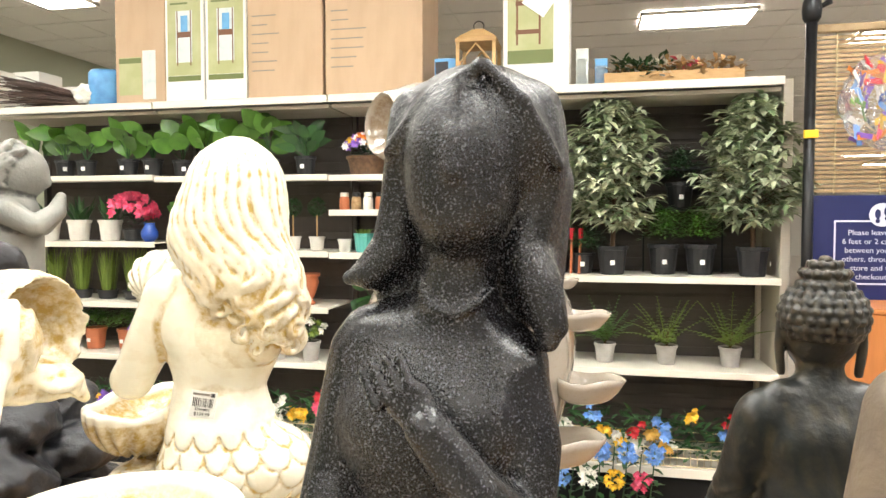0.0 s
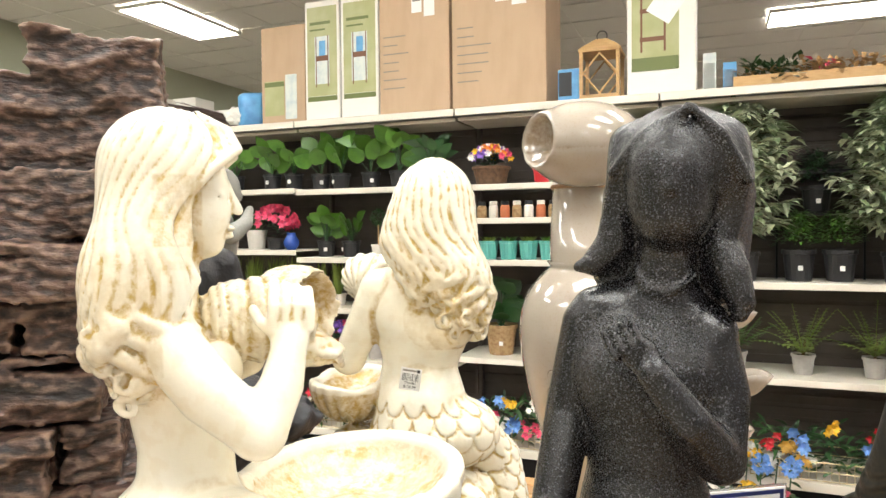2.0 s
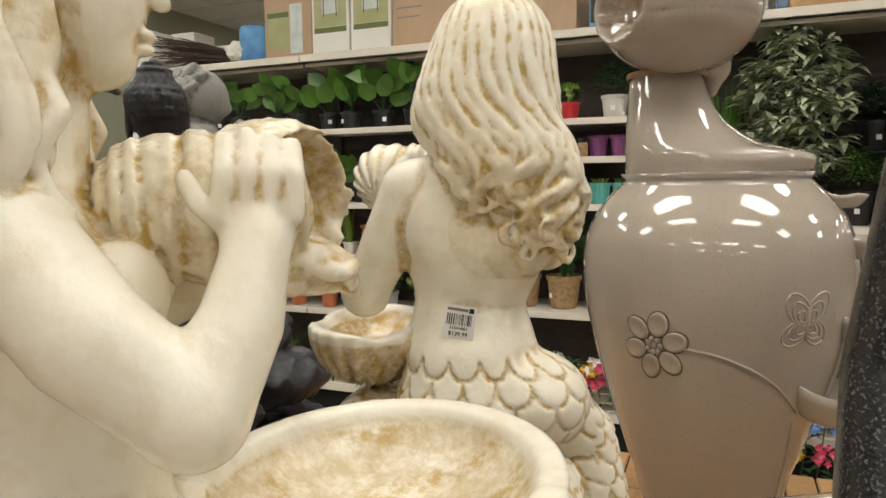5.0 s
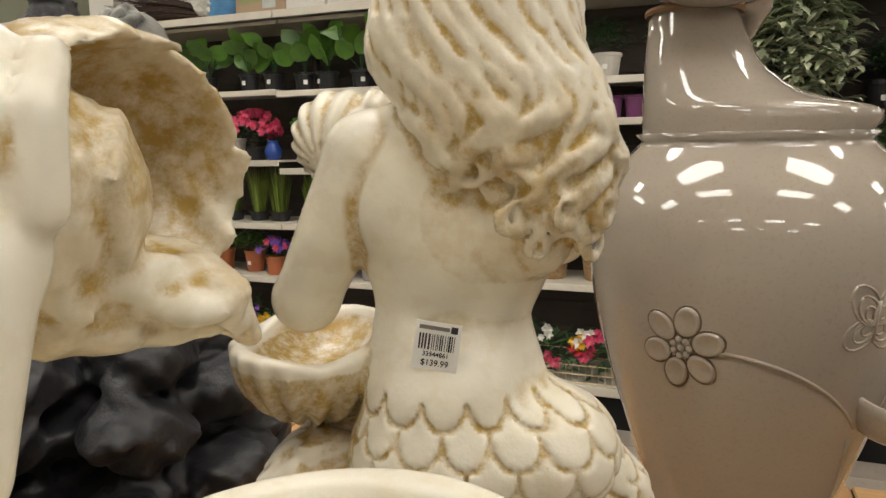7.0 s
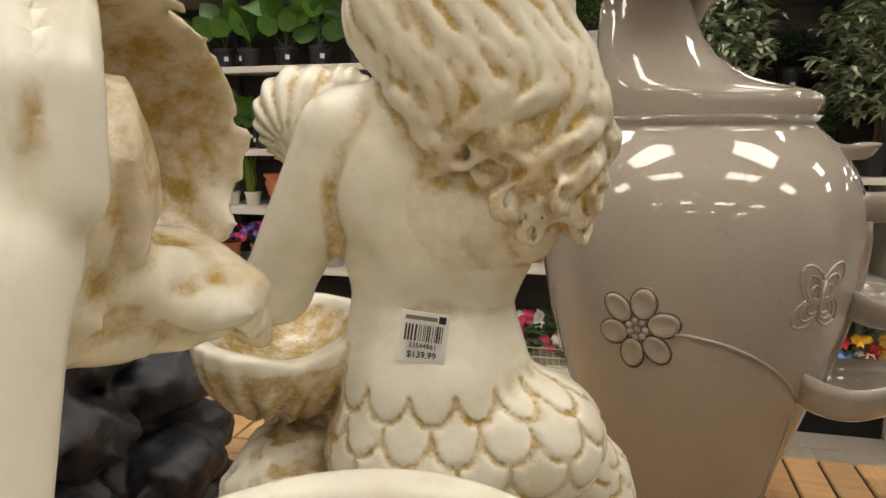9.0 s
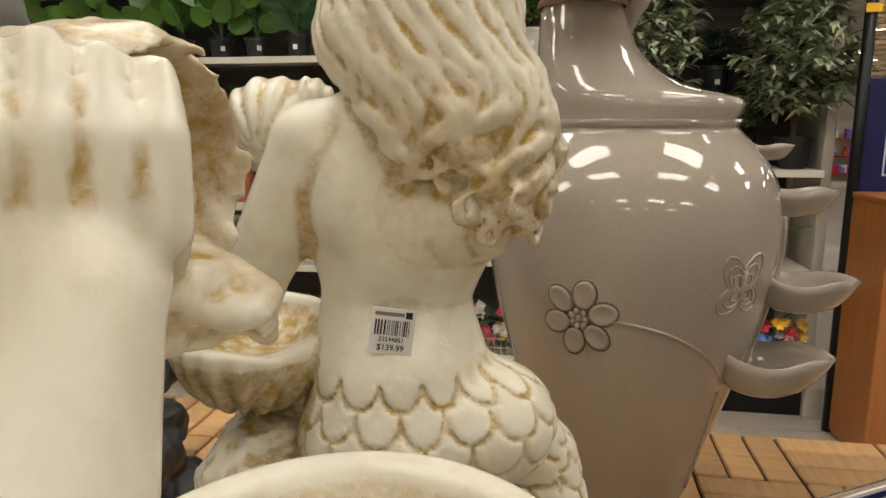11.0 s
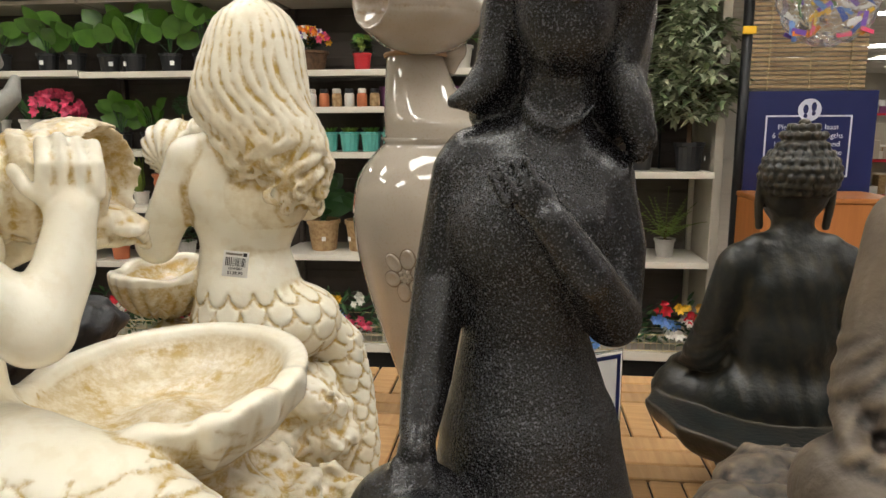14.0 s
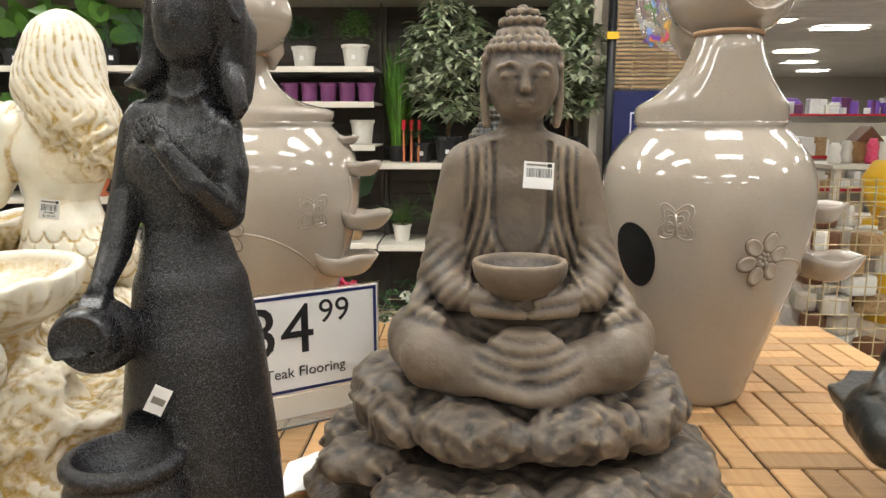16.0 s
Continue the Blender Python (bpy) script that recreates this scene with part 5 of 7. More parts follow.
def slate_pillar():
    """A tall fountain of stacked brown slate."""
    c = Clay((-1.30, 0.10, 0.995), (-0.60, 0.86, 1.845), 0.0033)
    c.axes((-0.655, 0.518, 0), (0.74, 0.67), (-0.67, 0.74))
    rng = random.Random(2)

    def slab(x0, x1, y0, y1, z0, z1, skew=0.0):
        cx, cy, cz = (x0 + x1) / 2, (y0 + y1) / 2, (z0 + z1) / 2
        hx, hy, hz = (x1 - x0) / 2 - 0.0045, (y1 - y0) / 2 - 0.003, (z1 - z0) / 2 - 0.0035

        def sd(u, v, z):
            q = [np.abs(u - cx + skew * (z - cz)) - hx, np.abs(v - cy + skew * 0.2 * (u - cx)) - hy, np.abs(z - cz + 0.10 * skew * (u - cx)) - hz]
            out = np.sqrt(sum(np.maximum(a, 0) ** 2 for a in q))
            return out + np.minimum(np.maximum(np.maximum(q[0], q[1]), q[2]), 0) - 0.002
        c.field((cx, cy, cz), (abs(hx * 0.74) + abs(hy * 0.67) + 0.03, abs(hx * 0.67) + abs(hy * 0.74) + 0.03, hz + 0.03), sd, 0.001)
    z = 1.0
    while z < 1.70:
        thin = rng.random() < 0.45
        h = rng.uniform(0.012, 0.024) if thin else rng.uniform(0.05, 0.10)
        x, top = -0.42, z + h
        depth = -0.045 if z < 1.62 else -0.01
        while x < -0.02:
            x1 = x + rng.uniform(0.08, 0.20)
            if x1 > -0.06:
                x1 = (-0.045 if z < 1.62 else -0.01) + rng.uniform(-0.03, 0.03)
            slab(x, x1, depth + rng.uniform(-0.022, 0.028) + (0.012 if thin else 0), 0.17, z, top, rng.uniform(-0.15, 0.15))
            if x1 > -0.09:
                break
            x = x1
        z = top
    for x0, x1, z1 in ((-0.155, -0.004, 1.812), (-0.22, -0.13, 1.765), (-0.42, -0.27, 1.785), (-0.30, -0.20, 1.72)):
        slab(x0, x1, -0.012, 0.17, 1.60, z1, rng.uniform(-0.1, 0.1))
    slab(-0.43, 0.0, -0.075, 0.18, 0.98, 1.13)
    slab(-0.20, 0.01, -0.10, 0.10, 1.10, 1.235, 0.2)

    def rough(u, v, z):
        big = 0.003 * rock_noise(u, v, z, 34, 1) + 0.0025 * rock_noise(u, v, z, 90, 4)
        strata = 0.0075 * (np.abs(np.sin(66 * z + 1.6 * np.sin(19 * u + 8 * v) + 0.9 * np.sin(45 * u))) - 0.5) * np.clip(np.sin(23 * u + 2.0 * np.sin(17 * z)) + 0.5, 0, 1)
        chips = 0.0036 * np.abs(np.sin(190 * z + 2.2 * np.sin(30 * u + 30 * v))) * np.sin(45 * u + 3 * np.sin(40 * z)) + 0.0022 * rock_noise(u, v, z, 230, 2)
        return big + strata + chips
    c.field((-0.2, 0.05, 1.4), (0.5, 0.5, 0.5), rough, shift=True)
    ob = c.skin("slate_fountain", BROWNROCK, (-0.85, 0.5, TABLE_Z), 0)
    return tagged(ob, "tall dark brown stacked slate garden fountain", "garden fountain")


boulder_buddha()
grey_cherub()
slate_pillar()


# ---------------------------------------------------------------- glazed vase fountains
def vase_radius(z):
    zs = (0.0, 0.012, 0.06, 0.14, 0.22, 0.30, 0.37, 0.42, 0.455, 0.485, 0.505, 0.515)
    rs = (0.088, 0.094, 0.108, 0.133, 0.158, 0.178, 0.187, 0.183, 0.170, 0.148, 0.128, 0.122)
    t = np.interp(z, zs, np.arange(len(zs)))
    i = int(min(max(t, 1), len(zs) - 3))
    f = t - i
    p = rs[max(i - 1, 0)], rs[i], rs[min(i + 1, len(rs) - 1)], rs[min(i + 2, len(rs) - 1)]
    return 0.5 * ((2 * p[1]) + (p[2] - p[0]) * f + (2 * p[0] - 5 * p[1] + 4 * p[2] - p[3]) * f * f + (3 * p[1] - p[0] - 3 * p[2] + p[3]) * f ** 3)


def on_vase(th, z, out=0.0):
    r = vase_radius(z) + out
    return Vector((r * math.cos(th), r * math.sin(th), z))


def vase_line(pts, r, parent, material=None, name="relief_line"):
    """A raised line drawn on the vase; pts in (metres round, metres up) about nothing."""
    return part(name, tube([on_vase(s / 0.185, z, 0.0004) for s, z in pts], r, 6), material or GLAZE, parent, smooth=True)


def relief_flower(parent, s0, z0, size, n=6):
    for k in range(n):
        a = 2 * math.pi * (k + 0.25) / n
        cs, cz = s0 + 0.66 * size * math.cos(a), z0 + 0.66 * size * math.sin(a)

        def spot(f, b, out):
            x, y = 0.37 * size * f * math.cos(b), 0.29 * size * f * math.sin(b)
            return on_vase((cs + x * math.cos(a) - y * math.sin(a)) / 0.185, cz + x * math.sin(a) + y * math.cos(a), out)
        bm = bmesh.new()
        rings = [[bm.verts.new(spot(f, 2 * math.pi * q / 16, h)) for q in range(16)] for f, h in ((0.08, 0.0016), (0.45, 0.0020), (0.72, 0.0038), (0.88, 0.0042), (1.0, 0.0022), (1.04, -0.001))]
        for p, q in zip(rings, rings[1:]):
            for m_ in range(16):
                bm.faces.new((p[m_], p[(m_ + 1) % 16], q[(m_ + 1) % 16], q[m_]))
        bm.faces.new(rings[0][::-1])
        bmesh.ops.recalc_face_normals(bm, faces=bm.faces[:])
        part("petal", bm, GLAZE, parent, smooth=True)
        part("petal_groove", tube([spot(1.08, 2 * math.pi * q / 16, 0.0003) for q in range(17)], 0.0014, 5), GLAZE_DARK, parent, smooth=True)
    for k in range(8):
        a, rr = 2 * math.pi * k / 7, 0.2 * size * (k < 7)
        bm = bmesh.new()
        bmesh.ops.create_uvsphere(bm, u_segments=8, v_segments=5, radius=0.0042, matrix=Matrix.Translation(on_vase((s0 + rr * math.cos(a)) / 0.185, z0 + rr * math.sin(a), 0.0012)))
        part("bead", bm, GLAZE, parent, smooth=True)


def relief_butterfly(parent, s0, z0, size):
    for w, a0, ln in ((-1, 55, 1.0), (1, 55, 1.0), (-1, -35, 0.8), (1, -35, 0.8)):
        for f in (1.0, 0.72, 0.45):
            pts = []
            for q in range(15):
                b = 2 * math.pi * q / 14
                x = ln * size * (0.5 + 0.5 * math.cos(b)) * f
                y = 0.30 * size * math.sin(b) * f
                a = radians(a0)
                pts.append((s0 + w * (x * math.cos(a) - y * math.sin(a)), z0 + x * math.sin(a) + y * math.cos(a)))
            vase_line(pts, 0.0016, parent, name="wing_line")
    vase_line([(s0, z0 - 0.4 * size), (s0, z0 + 0.5 * size)], 0.003, parent, name="insect_body")


def leaf_cup(parent, at, r, turn):
    """An open leaf-shaped cup with a pouring lip."""
    bm = bmesh.new()
    seg, rows = 28, 7
    rings = []
    for side in (0, 1):
        order = range(rows) if side == 0 else range(rows - 1, -1, -1)
        for i in order:
            f = i / (rows - 1)
            ring = []
            for k in range(seg):
                a = 2 * math.pi * k / seg
                tip = max(0, math.cos(a)) ** 6
                rr = r * (0.30 + 0.70 * f ** 0.5) * (1 + 0.28 * tip * f) - 0.006 * side
                z = r * 0.95 * (f ** 1.7 - 1) + 0.30 * r * f * (math.cos(2 * a) - 1.0) * 0.5 - 0.26 * r * tip * f + 0.006 * side * (1 - f)
                ring.append(bm.verts.new((rr * math.cos(a), 0.85 * rr * math.sin(a), z)))
            rings.append(ring)
    for a, b in zip(rings, rings[1:]):
        for k in range(seg):
            bm.faces.new((a[k], a[(k + 1) % seg], b[(k + 1) % seg], b[k]))
    bm.faces.new(rings[0][::-1])
    bm.faces.new(rings[-1])
    bmesh.ops.transform(bm, matrix=pose(*at, 0, 0, turn), verts=bm.verts[:])
    return part("leaf_cup", bm, GLAZE, parent, smooth=True)


BARE_CLAY = mat("bare_tan_clay", (0.40, 0.25, 0.145), 0.8, (0.32, 0.19, 0.10), 30, 0.6)
GLAZE_DARK = mat("brown_glaze_line", (0.17, 0.115, 0.07), 0.3, coat=0.3)


def vase_fountain(at, label, spout, jug_at, jug_turn):
    t = thing("vase_fountain", at, label, "garden fountain", "glazed vase fountains")
    n = 60
    part("body", lathe([(vase_radius(0.515 * i / n), 0.515 * i / n) for i in range(n + 1)], 72), GLAZE, t, smooth=True)
    # collar: a rim that sweeps up to an off-centre neck
    bm = bmesh.new()
    rings = []
    prof = [(0.508, -0.124, 0.122), (0.518, -0.126, 0.128), (0.527, -0.127, 0.133), (0.537, -0.127, 0.133), (0.5425, -0.127, 0.122), (0.548, -0.127, 0.098), (0.556, -0.127, 0.066), (0.568, -0.1265, 0.040), (0.585, -0.126, 0.017), (0.605, -0.125, 0.001), (0.63, -0.124, -0.010), (0.655, -0.122, -0.018), (0.660, -0.117, -0.023)]
    for z, l, r in prof:
        cx, hw = (l + r) / 2, (r - l) / 2
        ring = []
        for k in range(56):
            a = 2 * math.pi * k / 56
            p = Matrix.Rotation(radians(spout), 3, "Z") @ Vector((cx + hw * math.cos(a), max(hw, float(np.interp(z, (0.54, 0.548, 0.556, 0.568, 0.585, 0.605, 0.63, 0.655), (0.132, 0.122, 0.110, 0.097, 0.082, 0.069, 0.058, 0.052)))) * math.sin(a), z))
            ring.append(bm.verts.new(p))
        rings.append(ring)
    for a, b in zip(rings, rings[1:]):
        for k in range(56):
            bm.faces.new((a[k], a[(k + 1) % 56], b[(k + 1) % 56], b[k]))
    bm.faces.new(rings[-1])
    part("collar", bm, GLAZE, t, smooth=True)
    # jug lying on the neck
    c = Clay((-0.17, -0.17, -0.10), (0.19, 0.17, 0.13), 0.004)
    c.axes((0, 0, 0), (1, 0), (0, 1))
    c.ell((0.0, 0, 0.012), (0.112, 0.104, 0.080), 0.01)
    c.rope([(0.06, 0.02, 0.0), (0.098, 0.03, -0.05), (0.095, 0.03, -0.085)], [0.040, 0.026, 0.010], 0.03)
    c.rope([(-0.050, 0, 0.012), (-0.082, 0, 0.014)], [0.066, 0.056], 0.016)
    c.ell((-0.122, 0, 0.016), (0.044, 0.050, 0.050), 0.003, sub=True)
    c.field((0, 0, 0.0), (0.2, 0.2, 0.02), lambda u, v, z: 0.0016 * np.exp(-((z + 0.004 - 0.05 * u * u) / 0.003) ** 2), shift=True)
    jug = c.skin("jug", GLAZE, (0, 0, 0), 1)
    jug.parent = t
    jug.matrix_basis = pose(*jug_at, 0, 0, jug_turn)
    bm = lathe([(0.062, 0.660), (0.064, 0.664), (0.062, 0.668), (0.055, 0.668)], 32, cap=False)
    neck = Matrix.Rotation(radians(spout), 4, "Z") @ Matrix.Translation((-0.070, 0, -0.005)) @ Matrix.Diagonal((0.9, 0.9, 1, 1))
    bmesh.ops.transform(bm, matrix=neck, verts=bm.verts[:])
    part("seal_ring", bm, BARE_CLAY, t, "bare clay joint")
    return t


D = math.pi / 180
v1 = vase_fountain((-0.212, 1.20, TABLE_Z), "tall beige glazed vase fountain with leaf cups and engraved flower", 0, (-0.050, -0.055, 0.722), 48)
relief_flower(v1, -112 * D * 0.185, 0.290, 0.046)
vase_line([((-112 + 11 + 4.6 * k) * D * 0.185, 0.290 - 0.0006 * k * k * 1.0) for k in range(13)], 0.0022, v1)
vase_line([((-46 + 1.5 * k) * D * 0.185, 0.19 - 0.016 * k) for k in range(11)], 0.0022, v1)
relief_butterfly(v1, -52 * D * 0.185, 0.325, 0.048)
leaf_cup(v1, (0.190, -0.03, 0.440), 0.044, -12)
leaf_cup(v1, (0.198, -0.055, 0.338), 0.056, -8)
leaf_cup(v1, (0.155, -0.085, 0.252), 0.066, -4)
vase_line([((-20 + 2 * math.sin(k)) * D * 0.185, 0.20 + 0.02 * k) for k in range(11)], 0.004, v1, GLAZE)
leaf_cup(v1, (0.160, -0.02, 0.490), 0.026, -10)

v2 = vase_fountain((0.655, 0.95, TABLE_Z), "beige glazed vase fountain with a dark pump opening", 88, (0.01, -0.03, 0.722), 100)
relief_flower(v2, -76 * D * 0.185, 0.292, 0.045)
vase_line([((-76 + 11 + 4.6 * k) * D * 0.185, 0.290 - 0.0006 * k * k) for k in range(11)], 0.0022, v2)
relief_butterfly(v2, -122 * D * 0.185, 0.345, 0.042)
leaf_cup(v2, (0.225, 0.03, 0.375), 0.050, 10)
leaf_cup(v2, (0.225, -0.01, 0.285), 0.062, 6)
# Black disc laid on the vase skin paints the dark inside of an opening.
bm = bmesh.new()
rings = [[bm.verts.new(on_vase((-147 + 14 * f * math.cos(2 * math.pi * k / 24)) * D, 0.285 + 0.058 * f * math.sin(2 * math.pi * k / 24), 0.0022)) for k in range(24)] for f in (0.05, 0.35, 0.7, 1.0)]
for a, b in zip(rings, rings[1:]):
    for k in range(24):
        bm.faces.new((a[k], a[(k + 1) % 24], b[(k + 1) % 24], b[k]))
bm.faces.new(rings[0])
part("pump_opening", bm, BLACK, v2, "black oval patch painted as the opening's dark inside")


# ---------------------------------------------------------------- signs, stickers and labels
def price_sign():
    # acrylic holder, the card leans and turns a little
    t = thing("price_sign", (-0.062, 0.803, TABLE_Z), "white price card in a clear acrylic stand, navy border", "price sign", turn=32)
    W, H = 0.268, 0.178
    up = 0.048
    part("card", box((-W / 2, -0.001, up), (W / 2, 0.001, up + H)), WHITE_PRINT, t)
    bm = bmesh.new()
    b = 0.0055
    for lo, hi in (((-W / 2 + 0.003, up + 0.003), (W / 2 - 0.003, up + 0.003 + b)), ((-W / 2 + 0.003, up + H - 0.003 - b), (W / 2 - 0.003, up + H - 0.003)), ((-W / 2 + 0.003, up + 0.003 + b), (-W / 2 + 0.003 + b, up + H - 0.003 - b)), ((W / 2 - 0.003 - b, up + 0.003 + b), (W / 2 - 0.003, up + H - 0.003 - b))):
        box((lo[0], -0.0016, lo[1]), (hi[0], -0.0011, hi[1]), bm=bm)
    part("border", bm, NAVY, t, "navy printed border")
    face = lambda x, z: pose(x, -0.0014, z, 90, 0, 0)
    words("34", 0.125, INK, t, face(-0.048, up + 0.072), "price", 0.001)
    words("99", 0.060, INK, t, face(0.050, up + 0.120), "price_cents")
    words("Teak Flooring", 0.026, INK, t, face(-0.004, up + 0.030), "caption")
    part("acrylic_stand", box((-W / 2 - 0.004, 0.002, 0.02), (W / 2 + 0.004, 0.004, up + H + 0.003)), GLASS, t, "clear acrylic")
    part("stand_foot", box((-W / 2 - 0.004, -0.035, 0.0), (W / 2 + 0.004, 0.045, 0.004), 0.001), GLASS, t, "clear acrylic")
    part("lower_rail", box((-W / 2 - 0.002, -0.003, 0.005), (W / 2 + 0.002, 0.001, up - 0.002)), WHITE_METAL, t)
    return t


price_sign()


def sticker(name, at, w, h, m, rng, label):
    t = new(name)
    t.matrix_basis = m
    tagged(t, label, "price sticker")
    part("paper", box((-w / 2, -0.0004, -h / 2), (w / 2, 0.0004, h / 2)), WHITE_PRINT, t)
    bm = bmesh.new()
    x = -0.40 * w
    while x < 0.40 * w:
        bw = rng.choice((0.0004, 0.0007, 0.001))
        box((x, -0.0008, -0.08 * h), (x + bw, -0.0005, 0.25 * h), bm=bm)
        x += bw + rng.choice((0.0005, 0.0008, 0.0011))
    part("barcode", bm, INK, t, "black barcode bars")
    part("header_bar", box((-0.42 * w, -0.0008, 0.34 * h), (0.24 * w, -0.0005, 0.42 * h)), GREYINK, t)
    part("header_mark", box((0.27 * w, -0.0008, 0.31 * h), (0.42 * w, -0.0005, 0.45 * h)), INK, t)
    return t


rng = random.Random(5)
lab = sticker("price_sticker", None, 0.0275, 0.029, pose(-0.4047, 0.6572, 1.384, -3, 8, 14.7), rng, "white barcode price sticker on the mermaid's back")
words("33544861", 0.0040, INK, lab, pose(0, -0.0007, -0.0062, 90, 0, 0), "number")
words("$139.99", 0.0052, INK, lab, pose(0, -0.0007, -0.0118, 90, 0, 0), "price")
sticker("price_sticker", None, 0.034, 0.030, pose(0.290, 0.4335, 1.452, -12, 4, 3), rng, "white barcode price sticker on the seated statue's chest")
tag = new("hang_tag")
tag.matrix_basis = pose(-0.089, 0.290, 1.243, 0, 28, 12)
tagged(tag, "small folded white paper tag on the dark figure", "tag")
part("paper", box((-0.010, -0.0006, -0.016), (0.008, 0.0006, 0.012)), WHITE_PRINT, tag)
part("print", box((-0.007, -0.0012, -0.006), (0.006, -0.0008, 0.001)), GREYINK, tag)
bagp = bmesh.new()
bmesh.ops.create_grid(bagp, x_segments=10, y_segments=8, size=1.0, matrix=Matrix.Diagonal((0.07, 0.055, 1, 1)))
for v in bagp.verts:
    v.co.z = 0.012 + 0.012 * math.sin(60 * v.co.x) * math.cos(47 * v.co.y) + 0.1 * abs(v.co.x)
bmesh.ops.solidify(bagp, geom=bagp.faces[:], thickness=0.0015)
paper = part("packing_paper", bagp, WHITE_PRINT)
paper.location = (0.03, 0.56, TABLE_Z + 0.004)
tagged(paper, "crumpled white packing paper on the teak tiles", "paper")


def distance_sign():
    t = thing("floor_sign", (1.40, 3.79, 0), "navy standing sign asking shoppers to keep their distance", "sign")
    part("board", box((-0.335, -0.012, 0.0), (0.335, 0.012, 1.71), 0.003), NAVY, t)
    fr = bmesh.new()
    x0, x1, z0, z1, b = -0.215, 0.215, 1.265, 1.585, 0.008
    for lo, hi in (((x0, z0), (x1, z0 + b)), ((x0, z1 - b), (x1, z1)), ((x0, z0 + b), (x0 + b, z1 - b)), ((x1 - b, z0 + b), (x1, z1 - b))):
        box((lo[0], -0.0145, lo[1]), (hi[0], -0.0125, hi[1]), bm=fr)
    part("text_frame", fr, LILAC_INK, t)
    disc = lathe([(0.058, 0), (0.058, 0.002)], 32)
    bmesh.ops.transform(disc, matrix=pose(0.0, -0.0145, 1.612, 90, 0, 0), verts=disc.verts[:])
    part("badge", disc, LILAC_INK, t, "pale round badge")
    for w in (-1, 1):
        for z, rx, rz in ((1.622, 0.013, 0.024), (1.588, 0.010, 0.011)):
            ft = lathe([(1, 0), (1, 0.0015)], 18)
            bmesh.ops.transform(ft, matrix=pose(0.020 * w, -0.0168, z + 0.006 * w, 90, 0, 0) @ Matrix.Diagonal((rx, rz, 1, 1)), verts=ft.verts[:])
            part("footprint", ft, NAVY, t)
    for i, line in enumerate(("Please leave at least", "6 feet or 2 cart lengths", "between yourself and", "others, throughout the", "store and while in", "checkout lines.")):
        words(line, 0.038, LILAC_INK, t, pose(0, -0.0135, 1.512 - 0.044 * i, 90, 0, 0), "sign_line", 0.0005)
    return t


distance_sign()
ped = thing("pedestal", (1.36, 3.53, 0), "orange wood veneer pedestal cabinet", "pedestal")
part("body", box((-0.31, -0.20, 0.02), (0.31, 0.20, 1.17), 0.004), ORANGEWOOD, ped)
part("top", box((-0.315, -0.205, 1.1705), (0.315, 0.205, 1.195), 0.004), ORANGEWOOD, ped)
part("plinth", box((-0.29, -0.18, 0.0), (0.29, 0.18, 0.0195)), BLACK, ped)
rack = thing("display_pole", (1.052, 3.74, 0), "black steel telescopic display pole", "pole")
part("tube", tube([(0, 0, 0.0), (0, 0, 2.62)], 0.026, 16), POLE, rack, smooth=True)
part("upper_tube", tube([(0, 0, 2.62), (0, 0, 3.6)], 0.020, 16), POLE, rack, smooth=True)
part("clamp", lathe([(0.03, 2.56), (0.042, 2.58), (0.046, 2.62), (0.042, 2.66), (0.03, 2.69)], 20), POLE, rack, smooth=True)
part("knob", tube([(0.03, 0, 2.63), (0.085, 0, 2.66)], [0.010, 0.016], 10), POLE, rack, smooth=True)
part("clip", box((-0.034, -0.034, 1.99), (0.034, -0.024, 2.03), 0.003), YELLOW, rack, "yellow and blue clip")

blind = thing("bamboo_blind", (1.395, 3.86, 1.715), "roll-up natural bamboo blind hung as a sample", "blind")
for k in range(34):
    part("slat", box((-0.30, -0.004, 0.012 + 0.0235 * k), (0.30, 0.004, 0.012 + 0.0235 * k + 0.017), 0.0015), BAMBOO, blind)
for x in (-0.19, 0.02, 0.22):
    part("cord", tube([(x, -0.007, 0.0), (x, -0.007, 0.83)], 0.003, 6), WIRE, blind)
part("headrail", box((-0.31, -0.02, 0.82), (0.31, 0.02, 0.86), 0.004), BAMBOO, blind)

bag = thing("pinwheel_bag", (1.42, 3.70, 1.93), "clear plastic bag of bright rainbow pinwheels", "toy bag")
part("hook", tube([(0, 0, 0.44), (0, 0.0, 0.60), (0, 0.135, 0.615)], 0.004, 6), POLE, bag, "black wire hook")
rb = random.Random(9)
film_bm = bmesh.new()
bmesh.ops.create_icosphere(film_bm, subdivisions=4, radius=1.0, matrix=Matrix.Translation((0, 0, 0.23)) @ Matrix.Diagonal((0.25, 0.075, 0.24, 1)))
for v in film_bm.verts:
    q = noise.noise(v.co * 22) * 0.016 + noise.noise(v.co * 55) * 0.008
    v.co += v.normal * q
part("film", film_bm, GLASS, bag, "crinkled clear film", smooth=False).visible_shadow = False
for k in range(90):
    m_ = rb.choice((RED, YELLOW, BLUE, VIOLET, ORANGE, LEAF, WHITEP, POT_BLUE, PINK, WHITE_PRINT))
    x, z = rb.uniform(-0.19, 0.19), 0.23 + rb.uniform(-0.19, 0.19)
    part("vane", box((-0.035, -0.0015, -0.012), (0.035, 0.0015, 0.012), turn=pose(x, rb.uniform(-0.05, 0.03), z, rb.uniform(-40, 40), rb.uniform(0, 180), rb.uniform(-40, 40))), m_, bag)


